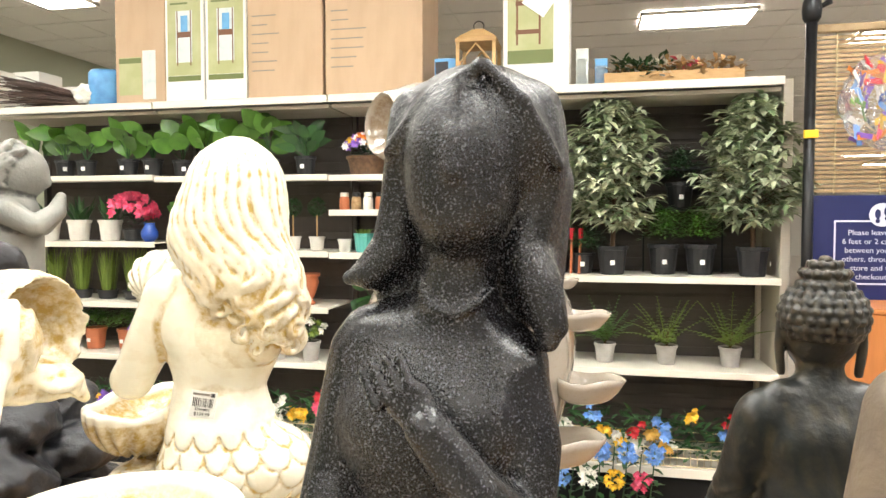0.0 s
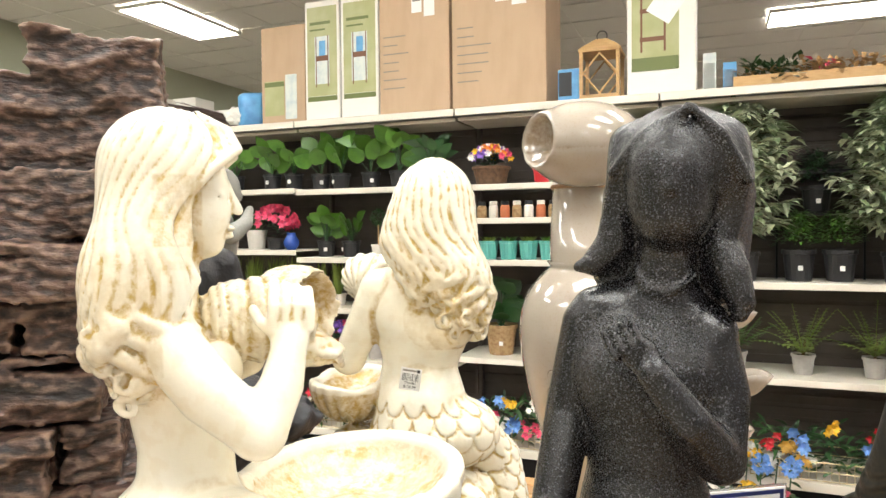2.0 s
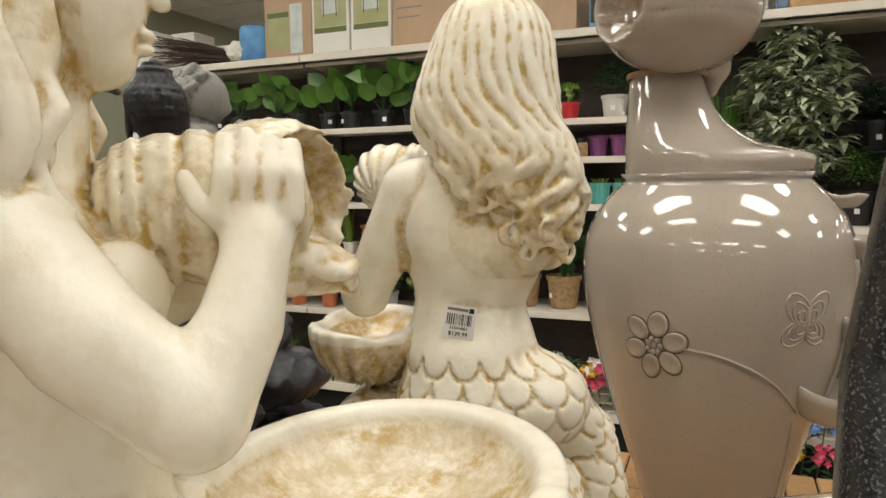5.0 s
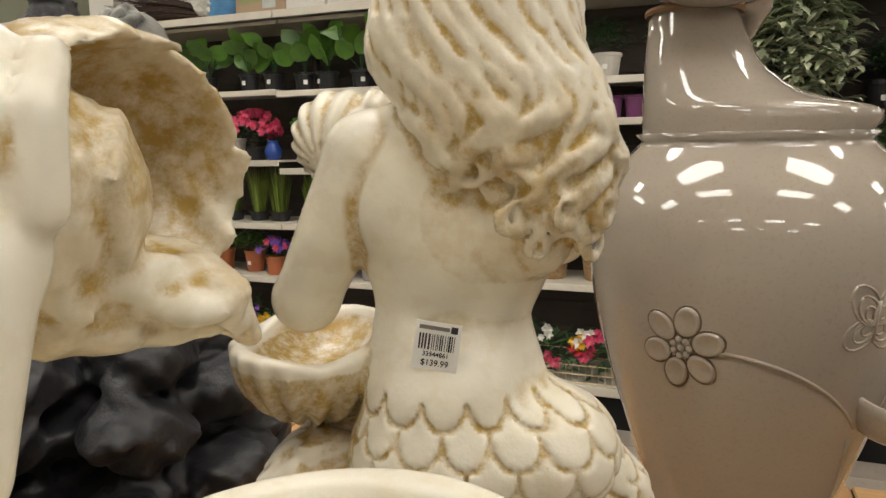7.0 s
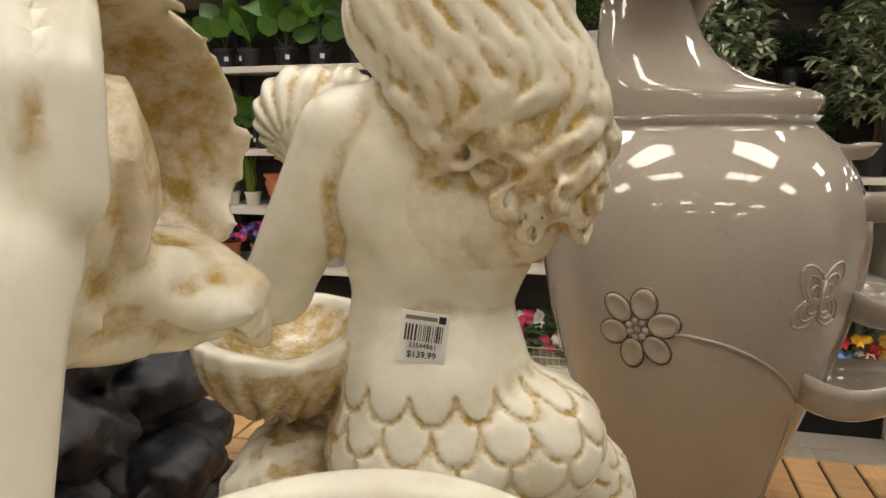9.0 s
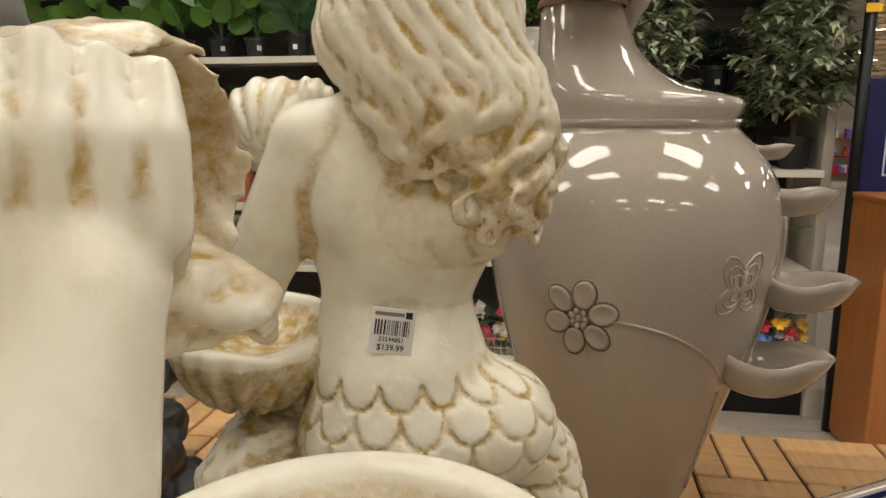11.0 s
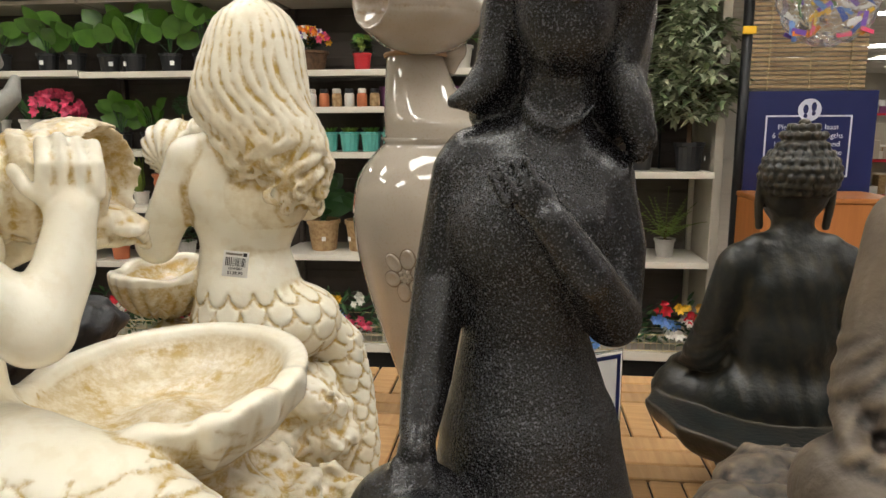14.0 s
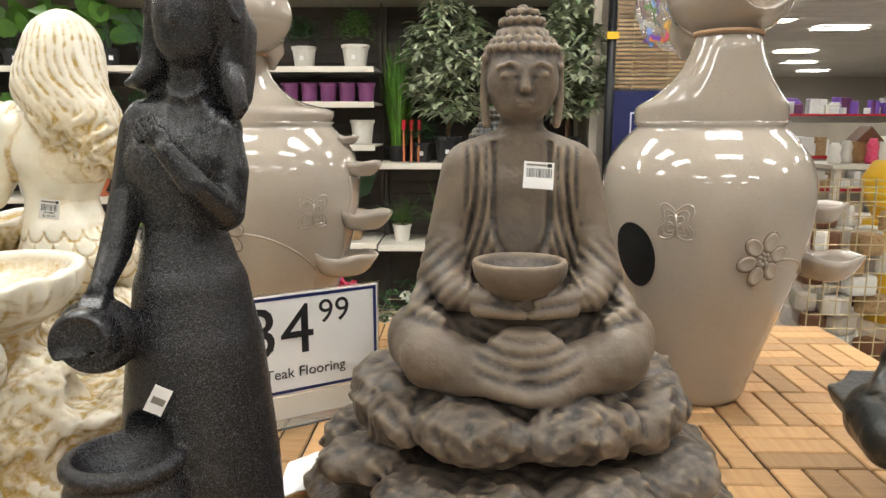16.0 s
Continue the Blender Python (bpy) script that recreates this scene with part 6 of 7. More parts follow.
# ---------------------------------------------------------------- goods on the shelves
def leaf_into(bm, base, way, up, length, width, fold=0.25, droop=0.3, rows=4):
    """One pointed, folded leaf blade with a midrib."""
    way, up = Vector(way).normalized(), Vector(up)
    side = way.cross(up).normalized()
    nrm = side.cross(way).normalized()
    prev = None
    for i in range(rows + 1):
        f = i / rows
        w = width * math.sin(math.pi * (0.08 + 0.92 * f) ** 0.75) * 0.5 if i < rows else 0.001
        p = Vector(base) + way * length * f - Vector((0, 0, 1)) * droop * length * f * f
        cur = [bm.verts.new(p + side * w + nrm * w * fold), bm.verts.new(p), bm.verts.new(p - side * w + nrm * w * fold)]
        if prev:
            bm.faces.new((prev[0], prev[1], cur[1], cur[0]))
            bm.faces.new((prev[1], prev[2], cur[2], cur[1]))
        prev = cur


def pot(parent, material, r, h, label="", ridged=False):
    wave = (lambda a, i: 1 + 0.03 * math.cos(14 * a)) if ridged else None
    prof = [(r * 0.74, 0), (r * 0.78, h * 0.05), (r * 0.95, h * 0.86), (r * 1.04, h * 0.87), (r * 1.04, h), (r * 0.94, h), (r * 0.92, h * 0.9)]
    p = part("pot", lathe(prof, 28 if ridged else 20, wave=wave), material, parent, label, smooth=False)
    part("soil", lathe([(r * 0.9, h * 0.905), (r * 0.5, h * 0.93)], 16), SOIL, parent)
    return p


def price_dot(parent, r, h):
    part("tag", box((-0.012, -r - 0.004, h * 0.35), (0.012, -r - 0.002, h * 0.35 + 0.026)), WHITE_PRINT, parent)


def broadleaf(at, rng, h=0.34, n=9, big=0.15, pot_m=None, leaf=None, label="artificial broad-leaf plant in a black pot", pr=0.065, ph=0.12, name="potted_plant", narrow=0.72):
    t = thing(name, at, label, "potted plant", turn=rng.uniform(-40, 40))
    pot(t, pot_m or POT_BLACK, pr, ph)
    price_dot(t, pr, ph)
    stems = bmesh.new()
    for i in range(n):
        a = 2.4 * i + rng.uniform(-0.3, 0.3)
        out = rng.uniform(0.015, 0.075)
        z = ph + (h - ph) * rng.uniform(0.10, 0.68)
        p = Vector((out * math.cos(a), out * math.sin(a), z))
        tube([(0, 0, ph * 0.9), (p.x * 0.4, p.y * 0.4, z * 0.75), tuple(p)], 0.003, 5, stems)
        bm = bmesh.new()
        leaf_into(bm, p, (math.cos(a) * 0.55, math.sin(a) * 0.3 - 0.15, rng.uniform(0.25, 1.1)), (0.35 * math.cos(a), -1.0, 0.30), big * rng.uniform(0.8, 1.15), big * narrow * rng.uniform(0.85, 1.1), 0.22, 0.35, 6)
        part("leaf", bm, leaf or LEAF, t, smooth=True)
    part("stem_tuft", stems, LEAF_D, t)
    return t


def grassy(at, rng, h=0.3, n=60, leaf=None, spread=0.12, pot_m=None, pr=0.07, ph=0.12, label="artificial grass plant in a pot", blade=0.012, stiff=0.1):
    t = thing("potted_grass", at, label, "potted plant")
    pot(t, pot_m or POT_WHITE, pr, ph)
    bm = bmesh.new()
    for i in range(n):
        a = rng.uniform(0, 6.28)
        r = rng.uniform(0, pr * 0.7)
        ln = (h - ph) * rng.uniform(0.6, 1.05)
        leaf_into(bm, (r * math.cos(a), r * math.sin(a), ph * 0.9), (math.cos(a) * spread / h * rng.uniform(0.2, 1.6), math.sin(a) * spread / h * rng.uniform(0.2, 1.6), 1), (-math.cos(a), -math.sin(a), 0.3), ln, blade * rng.uniform(0.7, 1.3), 0.3, stiff * rng.uniform(0, 2), 4)
    part("blades", bm, leaf or LEAF, t)
    return t


def fern(at, rng, h=0.4, n=16, pot_m=None, leaf=None, pr=0.06, ph=0.11, label="artificial fern in a whitewashed pot"):
    t = thing("potted_fern", at, label, "potted plant")
    pot(t, pot_m or POT_GREY, pr, ph)
    part("stalk", tube([(0, 0, ph * 0.9), (0.01, 0, ph + 0.08)], [0.008, 0.005], 6), STEM, t)
    for i in range(n):
        a = 2.4 * i
        ln = (h - ph) * rng.uniform(0.7, 1.1)
        bm = bmesh.new()
        el = rng.uniform(0.5, 1.35)
        d = Vector((math.cos(a) * math.cos(el), math.sin(a) * math.cos(el), math.sin(el)))
        pts = [Vector((0, 0, ph)) + d * ln * f - Vector((0, 0, 0.35 * ln * f * f * math.cos(el))) for f in np.linspace(0, 1, 12)]
        tube(pts, 0.0015, 4, bm)
        side = d.cross(Vector((0, 0, 1))).normalized()
        for j in range(2, 12):
            for w in (-1, 1):
                leaf_into(bm, pts[j], side * w + d * 0.5, (0, 0, 1), 0.055 * (1.15 - j / 12), 0.017, 0.1, 0.3, 2)
        part("frond", bm, leaf or LEAF_Y, t)
    return t


def topiary_tree(at, rng, h=0.98):
    """A tree of variegated leaves on a slim stem in a square pot."""
    t = thing("topiary_tree", at, "artificial variegated ficus tree in a black pot", "artificial tree", "variegated trees")
    pot(t, POT_BLACK, 0.085, 0.16)
    price_dot(t, 0.085, 0.16)
    trunk = tube([(0, 0, 0.14), (0.01, 0.005, 0.35), (0.0, 0.0, 0.62), (0.005, 0, h * 0.92)], [0.014, 0.012, 0.010, 0.004], 7)
    part("trunk", trunk, STEM, t)
    crown, dark, limbs = bmesh.new(), bmesh.new(), bmesh.new()
    for i in range(135):
        f = rng.uniform(0, 1)
        z = 0.30 + (h - 0.34) * f
        a = rng.uniform(0, 6.28)
        r = (0.06 + 0.215 * math.sin(math.pi * min(1, 0.22 + 0.80 * f)) ** 0.8) * rng.uniform(0.75, 1.15)
        tip = Vector((r * math.cos(a), r * math.sin(a), z + rng.uniform(-0.02, 0.06)))
        tube([(0, 0, z - 0.06), tuple(tip * 0.5 + Vector((0, 0, z * 0.5 - 0.01))), tuple(tip)], 0.002, 4, limbs)
        for k in range(20):
            q = rng.uniform(0.35, 1.05)
            p = Vector((0, 0, z - 0.06)).lerp(tip, q)
            b = rng.uniform(0, 6.28)
            d = Vector((math.cos(b), math.sin(b), rng.uniform(-0.5, 0.9))) + Vector((math.cos(a), math.sin(a), 0)) * 0.6
            leaf_into(crown if rng.random() < 0.74 else dark, p, d, (0, 0, 1), rng.uniform(0.060, 0.105), rng.uniform(0.028, 0.042), 0.3, 0.3, 3)
    part("branchwork", limbs, STEM, t)
    tagged(part("crown", crown, LEAF_V, t), "pale variegated leaves")
    tagged(part("inner_leaves", dark, LEAF_VD, t), "dark grey-green leaves")
    return t


def bushy(at, rng, h=0.36, leaf=None, pot_m=None, pr=0.08, ph=0.15, n=420, size=0.032, label="small leafy artificial shrub in a black pot"):
    t = thing("potted_shrub", at, label, "potted plant")
    pot(t, pot_m or POT_BLACK, pr, ph)
    price_dot(t, pr, ph)
    bm = bmesh.new()
    for i in range(n):
        a, e, r = rng.uniform(0, 6.28), rng.uniform(-0.3, 1.5), rng.uniform(0.35, 1.0)
        p = Vector((math.cos(e) * math.cos(a) * 0.13 * r, math.cos(e) * math.sin(a) * 0.13 * r, ph + (h - ph) * (0.28 + 0.6 * r * math.sin(e))))
        leaf_into(bm, p, (math.cos(a), math.sin(a), rng.uniform(-0.3, 1)), (0, 0, 1), size * rng.uniform(0.7, 1.3), size * 0.5, 0.25, 0.3, 2)
    part("crown", bm, leaf or LEAF, t)
    return t


def ball_topiary(at, rng):
    t = thing("ball_topiary", at, "small round topiary ball on a stick in a white pot", "topiary", "ball topiaries")
    pot(t, POT_WHITE, 0.05, 0.085)
    part("stick", tube([(0, 0, 0.07), (0, 0, 0.22)], 0.005, 6), LANTERNWOOD, t)
    bm = bmesh.new()
    for i in range(420):
        a, z = rng.uniform(0, 6.28), rng.uniform(-1, 1)
        s = math.sqrt(1 - z * z)
        d = Vector((s * math.cos(a), s * math.sin(a), z))
        leaf_into(bm, Vector((0, 0, 0.27)) + d * 0.05 * rng.uniform(0.8, 1), d + Vector((rng.uniform(-1, 1), rng.uniform(-1, 1), rng.uniform(-1, 1))) * 0.8, (0.3, 0.2, 1), 0.018, 0.010, 0.2, 0.1, 2)
    part("crown", bm, LEAF_D, t)
    return t


def bloom_into(bm, p, rng, r, petals=6):
    for k in range(petals):
        a = 2 * math.pi * k / petals + rng.uniform(-0.2, 0.2)
        leaf_into(bm, p, (math.cos(a), -0.5 + rng.uniform(-0.3, 0.2), math.sin(a)), (0, -1, 0.2), r, r * 0.75, 0.2, 0.15, 2)


def flower_pot(at, rng, colours, h=0.3, pot_m=None, pr=0.07, ph=0.11, n=26, spread=0.13, bloom=0.03, label="potted artificial flowers", leaf=None):
    t = thing("potted_flowers", at, label, "artificial flowers")
    pot(t, pot_m or POT_BLACK, pr, ph)
    green = bmesh.new()
    for i in range(70):
        a = rng.uniform(0, 6.28)
        r = rng.uniform(0.2, 1) * spread
        leaf_into(green, (r * 0.5 * math.cos(a), r * 0.5 * math.sin(a), ph + (h - ph) * rng.uniform(0.05, 0.6)), (math.cos(a), math.sin(a), rng.uniform(0, 0.8)), (0, 0, 1), 0.06, 0.024, 0.2, 0.3, 3)
    part("foliage", green, leaf or LEAF_D, t)
    sets = [bmesh.new() for _ in colours]
    for i in range(n):
        a, e = rng.uniform(0, 6.28), rng.uniform(0, 1.5)
        p = Vector((spread * math.cos(e) * math.cos(a), spread * math.cos(e) * math.sin(a), ph + (h - ph) * (0.35 + 0.6 * math.sin(e))))
        bloom_into(sets[i % len(colours)], p, rng, bloom)
    for bm, m_ in zip(sets, colours):
        part("bloom_mass", bm, m_, t)
    return t


R = random.Random(17)
GY = 4.06
# upper level: broad leaves
for x in (-3.68, -3.46, -3.30, -2.98, -2.80):
    broadleaf((x, GY - 0.06, 1.875), R, 0.36, 8, 0.18, ph=0.11, narrow=0.6)
for x, h in ((-2.58, 0.38), (-2.42, 0.40), (-2.19, 0.38), (-1.98, 0.42)):
    broadleaf((x, GY - 0.06, 1.862), R, h, 8, 0.21, ph=0.11, narrow=0.6)
broadleaf((-1.74, GY - 0.05, 1.862), R, 0.38, 20, 0.15, leaf=LEAF_D, narrow=0.42, label="dark-leaved artificial peace lily in a black pot")
fb = flower_pot((-1.36, GY, 1.857), R, (YELLOW, ORANGE, PINK, VIOLET, WHITEP), 0.26, DARK_WICKER, 0.12, 0.12, 60, 0.13, 0.028, "dark wicker basket of mixed artificial pansies")
flower_pot((-1.02, GY - 0.05, 1.857), R, (LEAF, LEAF_Y), 0.20, POT_RED, 0.055, 0.10, 12, 0.06, 0.03, "red glazed pot with a small green plant")
bushy((-0.78, GY, 1.857), R, 0.34, LEAF_D, POT_WHITE, 0.075, 0.13, label="leafy shrub in a beige stone pot")
bushy((-0.46, GY, 1.857), R, 0.40, LEAF, POT_WHITE, 0.085, 0.14, label="leafy shrub in a beige stone pot")
# second level
for x in (-3.62, -3.38, -3.14):
    grassy((x, GY - 0.04, 1.45), R, 0.34, 26, LEAF_D, 0.16, POT_WHITE, 0.075, 0.14, "artificial dracaena in a white ceramic pot", 0.035, 0.3)
flower_pot((-2.98, GY - 0.02, 1.45), R, (PINK,), 0.32, POT_BLACK, 0.07, 0.08, 44, 0.16, 0.04, "bright pink artificial flowers in a pot")
bl = thing("ceramic_jar", (-2.79, GY - 0.12, 1.45), "small cobalt blue glazed jar", "jar")
part("body", lathe([(0.03, 0), (0.052, 0.03), (0.055, 0.06), (0.035, 0.095), (0.03, 0.11), (0.036, 0.12)], 18), POT_BLUE, bl, smooth=True)
broadleaf((-2.58, GY, 1.40), R, 0.36, 14, 0.14, ph=0.11, leaf=LEAF)
broadleaf((-2.38, GY, 1.40), R, 0.34, 12, 0.13, ph=0.11, leaf=LEAF)
for x in (-2.16, -2.00, -1.84, -1.68):
    ball_topiary((x, GY - 0.02, 1.40), R)
# third bay, small wares
for k in range(8):
    x = -1.46 + 0.075 * k
    t = thing("candle_jar", (x, GY - 0.12, 1.65), "small brown jar with a cork-coloured label", "jar", "small jars")
    part("body", lathe([(0.026, 0), (0.030, 0.006), (0.030, 0.065), (0.024, 0.078)], 14), (POT_TERRA, WICKER, POT_WHITE)[k % 3], t, smooth=True)
    part("lid", lathe([(0.022, 0.0785), (0.025, 0.08), (0.025, 0.10), (0.02, 0.104)], 14), (POT_WHITE, POT_BLACK)[k % 2], t)
for k in range(5):
    t = thing("flower_pot", (-0.86 + 0.118 * k, GY - 0.06, 1.65), "empty purple plastic flower pot", "flower pot", "purple pots")
    pot(t, POT_PURPLE, 0.056, 0.115)
for k in range(6):
    t = thing("flower_pot", (-1.36 + 0.128 * k, GY - 0.06, 1.392), "ribbed teal ceramic pot with yellow-green succulents", "flower pot", "teal pots")
    pot(t, POT_TEAL, 0.060, 0.115, ridged=True)
    bm = bmesh.new()
    for j in range(30):
        a = R.uniform(0, 6.28)
        leaf_into(bm, (0.03 * math.cos(a), 0.03 * math.sin(a), 0.105), (math.cos(a) * 0.6, math.sin(a) * 0.6, 1), (0, 0, 1), 0.055, 0.018, 0.3, 0.2, 2)
    part("succulent", bm, LEAF if k % 2 else LEAF_Y, t)
t = thing("flower_pot", (-1.48, GY - 0.06, 1.392), "white cup planter with a green sprig", "flower pot")
pot(t, POT_WHITE, 0.045, 0.08)
t = thing("flower_pot", (-0.42, GY - 0.04, 1.392), "plain white ceramic planter pot", "flower pot")
pot(t, POT_WHITE, 0.075, 0.15)
# bay three, big leaf plants in two-tone baskets
for x in (-1.30, -1.06, -0.80, -0.52):
    broadleaf((x, GY, 0.785), R, 0.52, 14, 0.17, WICKER, LEAF_D, "artificial leafy plant in a tan two-tone basket", 0.10, 0.19, "basket_plant")
# tall grass and snake plants
for x in (-3.60, -3.40, -3.20, -3.00, -2.84):
    grassy((x, GY, 1.06), R, 0.36, 120, LEAF_Y, 0.05, POT_BLACK, 0.07, 0.06, "tall bright green artificial grass in a pot", 0.009, 0.05)
for x in (-2.62, -2.48):
    grassy((x, GY, 1.06), R, 0.33, 10, LEAF_Y, 0.05, POT_WHITE, 0.05, 0.08, "artificial snake plant in a small pot", 0.045, 0.0)
for x in (-2.30, -2.12, -1.94, -1.74):
    t = thing("urn", (x, GY - 0.03, 1.06), "brown terracotta footed urn", "urn", "terracotta urns")
    part("body", lathe([(0.045, 0), (0.05, 0.012), (0.028, 0.03), (0.05, 0.07), (0.07, 0.14), (0.062, 0.165), (0.078, 0.18), (0.078, 0.195), (0.06, 0.19)], 20), POT_TERRA, t, smooth=True)
for x in (-3.55, -3.30, -3.05):
    bushy((x, GY, 0.72), R, 0.30, LEAF, POT_TERRA, 0.07, 0.14, label="leafy plant in an orange terracotta pot")
for x in (-2.84, -2.60, -2.40):
    flower_pot((x, GY - 0.08, 0.72), R, (VIOLET, VIOLET, PINK), 0.24, POT_TERRA, 0.06, 0.12, 26, 0.10, 0.03, "violet artificial flowers in an orange pot")
for x in (-2.16, -1.92, -1.70):
    flower_pot((x, GY - 0.08, 0.72), R, (WHITEP, LEAF_Y), 0.26, POT_GREY, 0.06, 0.12, 18, 0.10, 0.028, "pale artificial flowers in a grey pot")

# bay four: trees, pots on a wire stand, ferns
TR = random.Random(31)
for x, turn in ((0.115, 0), (0.86, 70)):
    topiary_tree((x, 4.02, 1.281), TR, 1.0).rotation_euler[2] = radians(turn)
for x, z in ((0.40, 1.281), (0.60, 1.281)):
    bushy((x, 4.10, z), R, 0.42, LEAF, POT_BLACK, 0.085, 0.17)
stand = thing("wire_stand", (0.52, 4.24, 1.281), "black wire plant stand with two tiers", "plant stand")
for x in (-0.22, 0.22):
    part("leg", tube([(x, 0, 0), (x, 0, 0.62)], 0.006, 6), POLE, stand)
for z in (0.36, 0.60):
    part("tier", box((-0.23, -0.06, z), (0.23, 0.06, z + 0.012)), POLE, stand)
bushy((0.50, 4.22, 1.654), R, 0.40, LEAF_D, POT_BLACK, 0.08, 0.15)
t = bushy((-0.05, 4.08, 1.281), R, 0.30, LEAF_D, POT_BLACK, 0.07, 0.12)
for k in range(3):
    tl = thing("garden_stake", (-0.16 + 0.045 * k, 4.02, 1.281), "orange plastic garden tool", "garden tool")
    part("shaft", tube([(0, 0, 0), (0.004 * k, 0, 0.20)], 0.008, 8), POT_TERRA, tl)
    part("grip", tube([(0.004 * k, 0, 0.2), (0.005 * k, 0, 0.26)], 0.014, 8), RED, tl)
grassy((-0.20, 4.15, 1.281), R, 0.80, 160, LEAF, 0.10, POT_BLACK, 0.08, 0.10, "tall green artificial bamboo grass", 0.022, 0.25)
fern((0.42, GY, 0.772), R, 0.44, 18, POT_GREY, LEAF_Y)
fern((0.76, GY, 0.772), R, 0.44, 18, POT_GREY, LEAF_Y)
fern((0.08, GY, 0.772), R, 0.40, 18, POT_GREY, LEAF)
fern((-0.18, GY, 0.772), R, 0.34, 14, POT_WHITE, LEAF)
# trays of cut flowers along the bottom
def flower_basket(x0, x1, colours, rng, label):
    t = thing("flower_basket", ((x0 + x1) / 2, 4.04, 0.243), label, "flower basket", "wire flower baskets")
    w = (x1 - x0) / 2
    wires = bmesh.new()
    for z in (0.004, 0.05, 0.10):
        tube([(-w, -0.16, z), (w, -0.16, z), (w, 0.16, z), (-w, 0.16, z), (-w, -0.16, z)], 0.0035, 4, wires)
    for k in range(int(2 * w / 0.035)):
        x = -w + 0.035 * k
        tube([(x, -0.16, 0.0), (x, -0.16, 0.105)], 0.002, 4, wires)
    part("wire_basket", wires, WIRE, t)
    green = bmesh.new()
    for i in range(int(700 * w)):
        p = (rng.uniform(-w, w), rng.uniform(-0.17, 0.15), rng.uniform(0.02, 0.24))
        leaf_into(green, p, (rng.uniform(-1, 1), rng.uniform(-1, 0.3), rng.uniform(-0.2, 1)), (0, -0.5, 1), rng.uniform(0.05, 0.10), 0.022, 0.2, 0.3, 3)
    part("foliage", green, LEAF_D, t)
    for j, m_ in enumerate(colours):
        bm = bmesh.new()
        for s in range(max(1, int(9 * w))):
            cx, cz = rng.uniform(-w, w), rng.uniform(0.08, 0.28)
            for q in range(5):
                bloom_into(bm, Vector((cx + rng.uniform(-0.035, 0.035), rng.uniform(-0.20, -0.05), cz + rng.uniform(-0.03, 0.03))), rng, rng.uniform(0.022, 0.042))
        part("bloom_mass", bm, m_, t)
    return t


flower_basket(0.15, 0.95, (WHITEP, YELLOW, RED, WHITEP, GOLD, BLUE), R, "wire basket of white, yellow and red artificial flowers")
flower_basket(-0.30, 0.13, (BLUE, WHITEP, BLUE, YELLOW), R, "wire basket of blue hydrangea and white flowers")
flower_basket(-1.50, -0.36, (WHITEP, RED, PINK, YELLOW, BLUE, PINK), R, "wire basket of mixed bright artificial flowers")
flower_basket(-2.66, -1.58, (YELLOW, PINK, RED, WHITEP), R, "wire basket of pink and yellow artificial flowers")
flower_basket(-3.85, -2.76, (YELLOW, WHITEP, VIOLET, YELLOW), R, "wire basket of yellow and violet flowers")
# hydrangea stems that hang over the front of the bottom shelf
hy = thing("hydrangea_bunch", (0.12, 3.80, 0.0), "bunch of blue hydrangea stems leaning on the shelf", "artificial flowers")
green = bmesh.new()
for i in range(8):
    x = -0.30 + 0.07 * i
    tube([(x, 0.0, 0.0), (x + 0.02, -0.02, 0.2), (x + 0.03, -0.04, 0.34 + 0.03 * (i % 3))], 0.004, 5, green)
    for k in range(10):
        leaf_into(green, (x + 0.02, -0.03, 0.05 + 0.03 * k), (R.uniform(-1, 1), R.uniform(-1, 0), R.uniform(-0.2, 0.6)), (0, 0, 1), 0.07, 0.035, 0.2, 0.3, 3)
part("stem_tuft", green, LEAF_D, hy)
for i in range(8):
    bm = bmesh.new()
    c0 = Vector((-0.27 + 0.07 * i, -0.05, 0.20 + 0.075 * ((i * 2) % 4)))
    for q in range(26):
        a, z = R.uniform(0, 6.28), R.uniform(-1, 1)
        s = math.sqrt(1 - z * z)
        bloom_into(bm, c0 + Vector((s * math.cos(a), s * math.sin(a) * 0.8, z)) * 0.045, R, 0.022, 4)
    part("bloom_head", bm, (BLUE, BLUE, WHITEP, BLUE, YELLOW, BLUE, PINK, BLUE)[i], hy)

# ---------------------------------------------------------------- the top shelf
TZ = 2.334


def carton(x0, x1, h, y0, depth, label, material=CARD, name="cardboard_box"):
    t = thing(name, ((x0 + x1) / 2, y0, TZ), label, "box")
    w = (x1 - x0) / 2 - 0.004
    part("body", box((-w, 0, 0), (w, depth, h), 0.005), material, t)
    return t, w


def panel_on(t, x0, x1, z0, z1, m_, lift=0.001, name="print"):
    return part(name, box((x0, -lift - 0.0008, z0), (x1, -lift, z1)), m_, t)


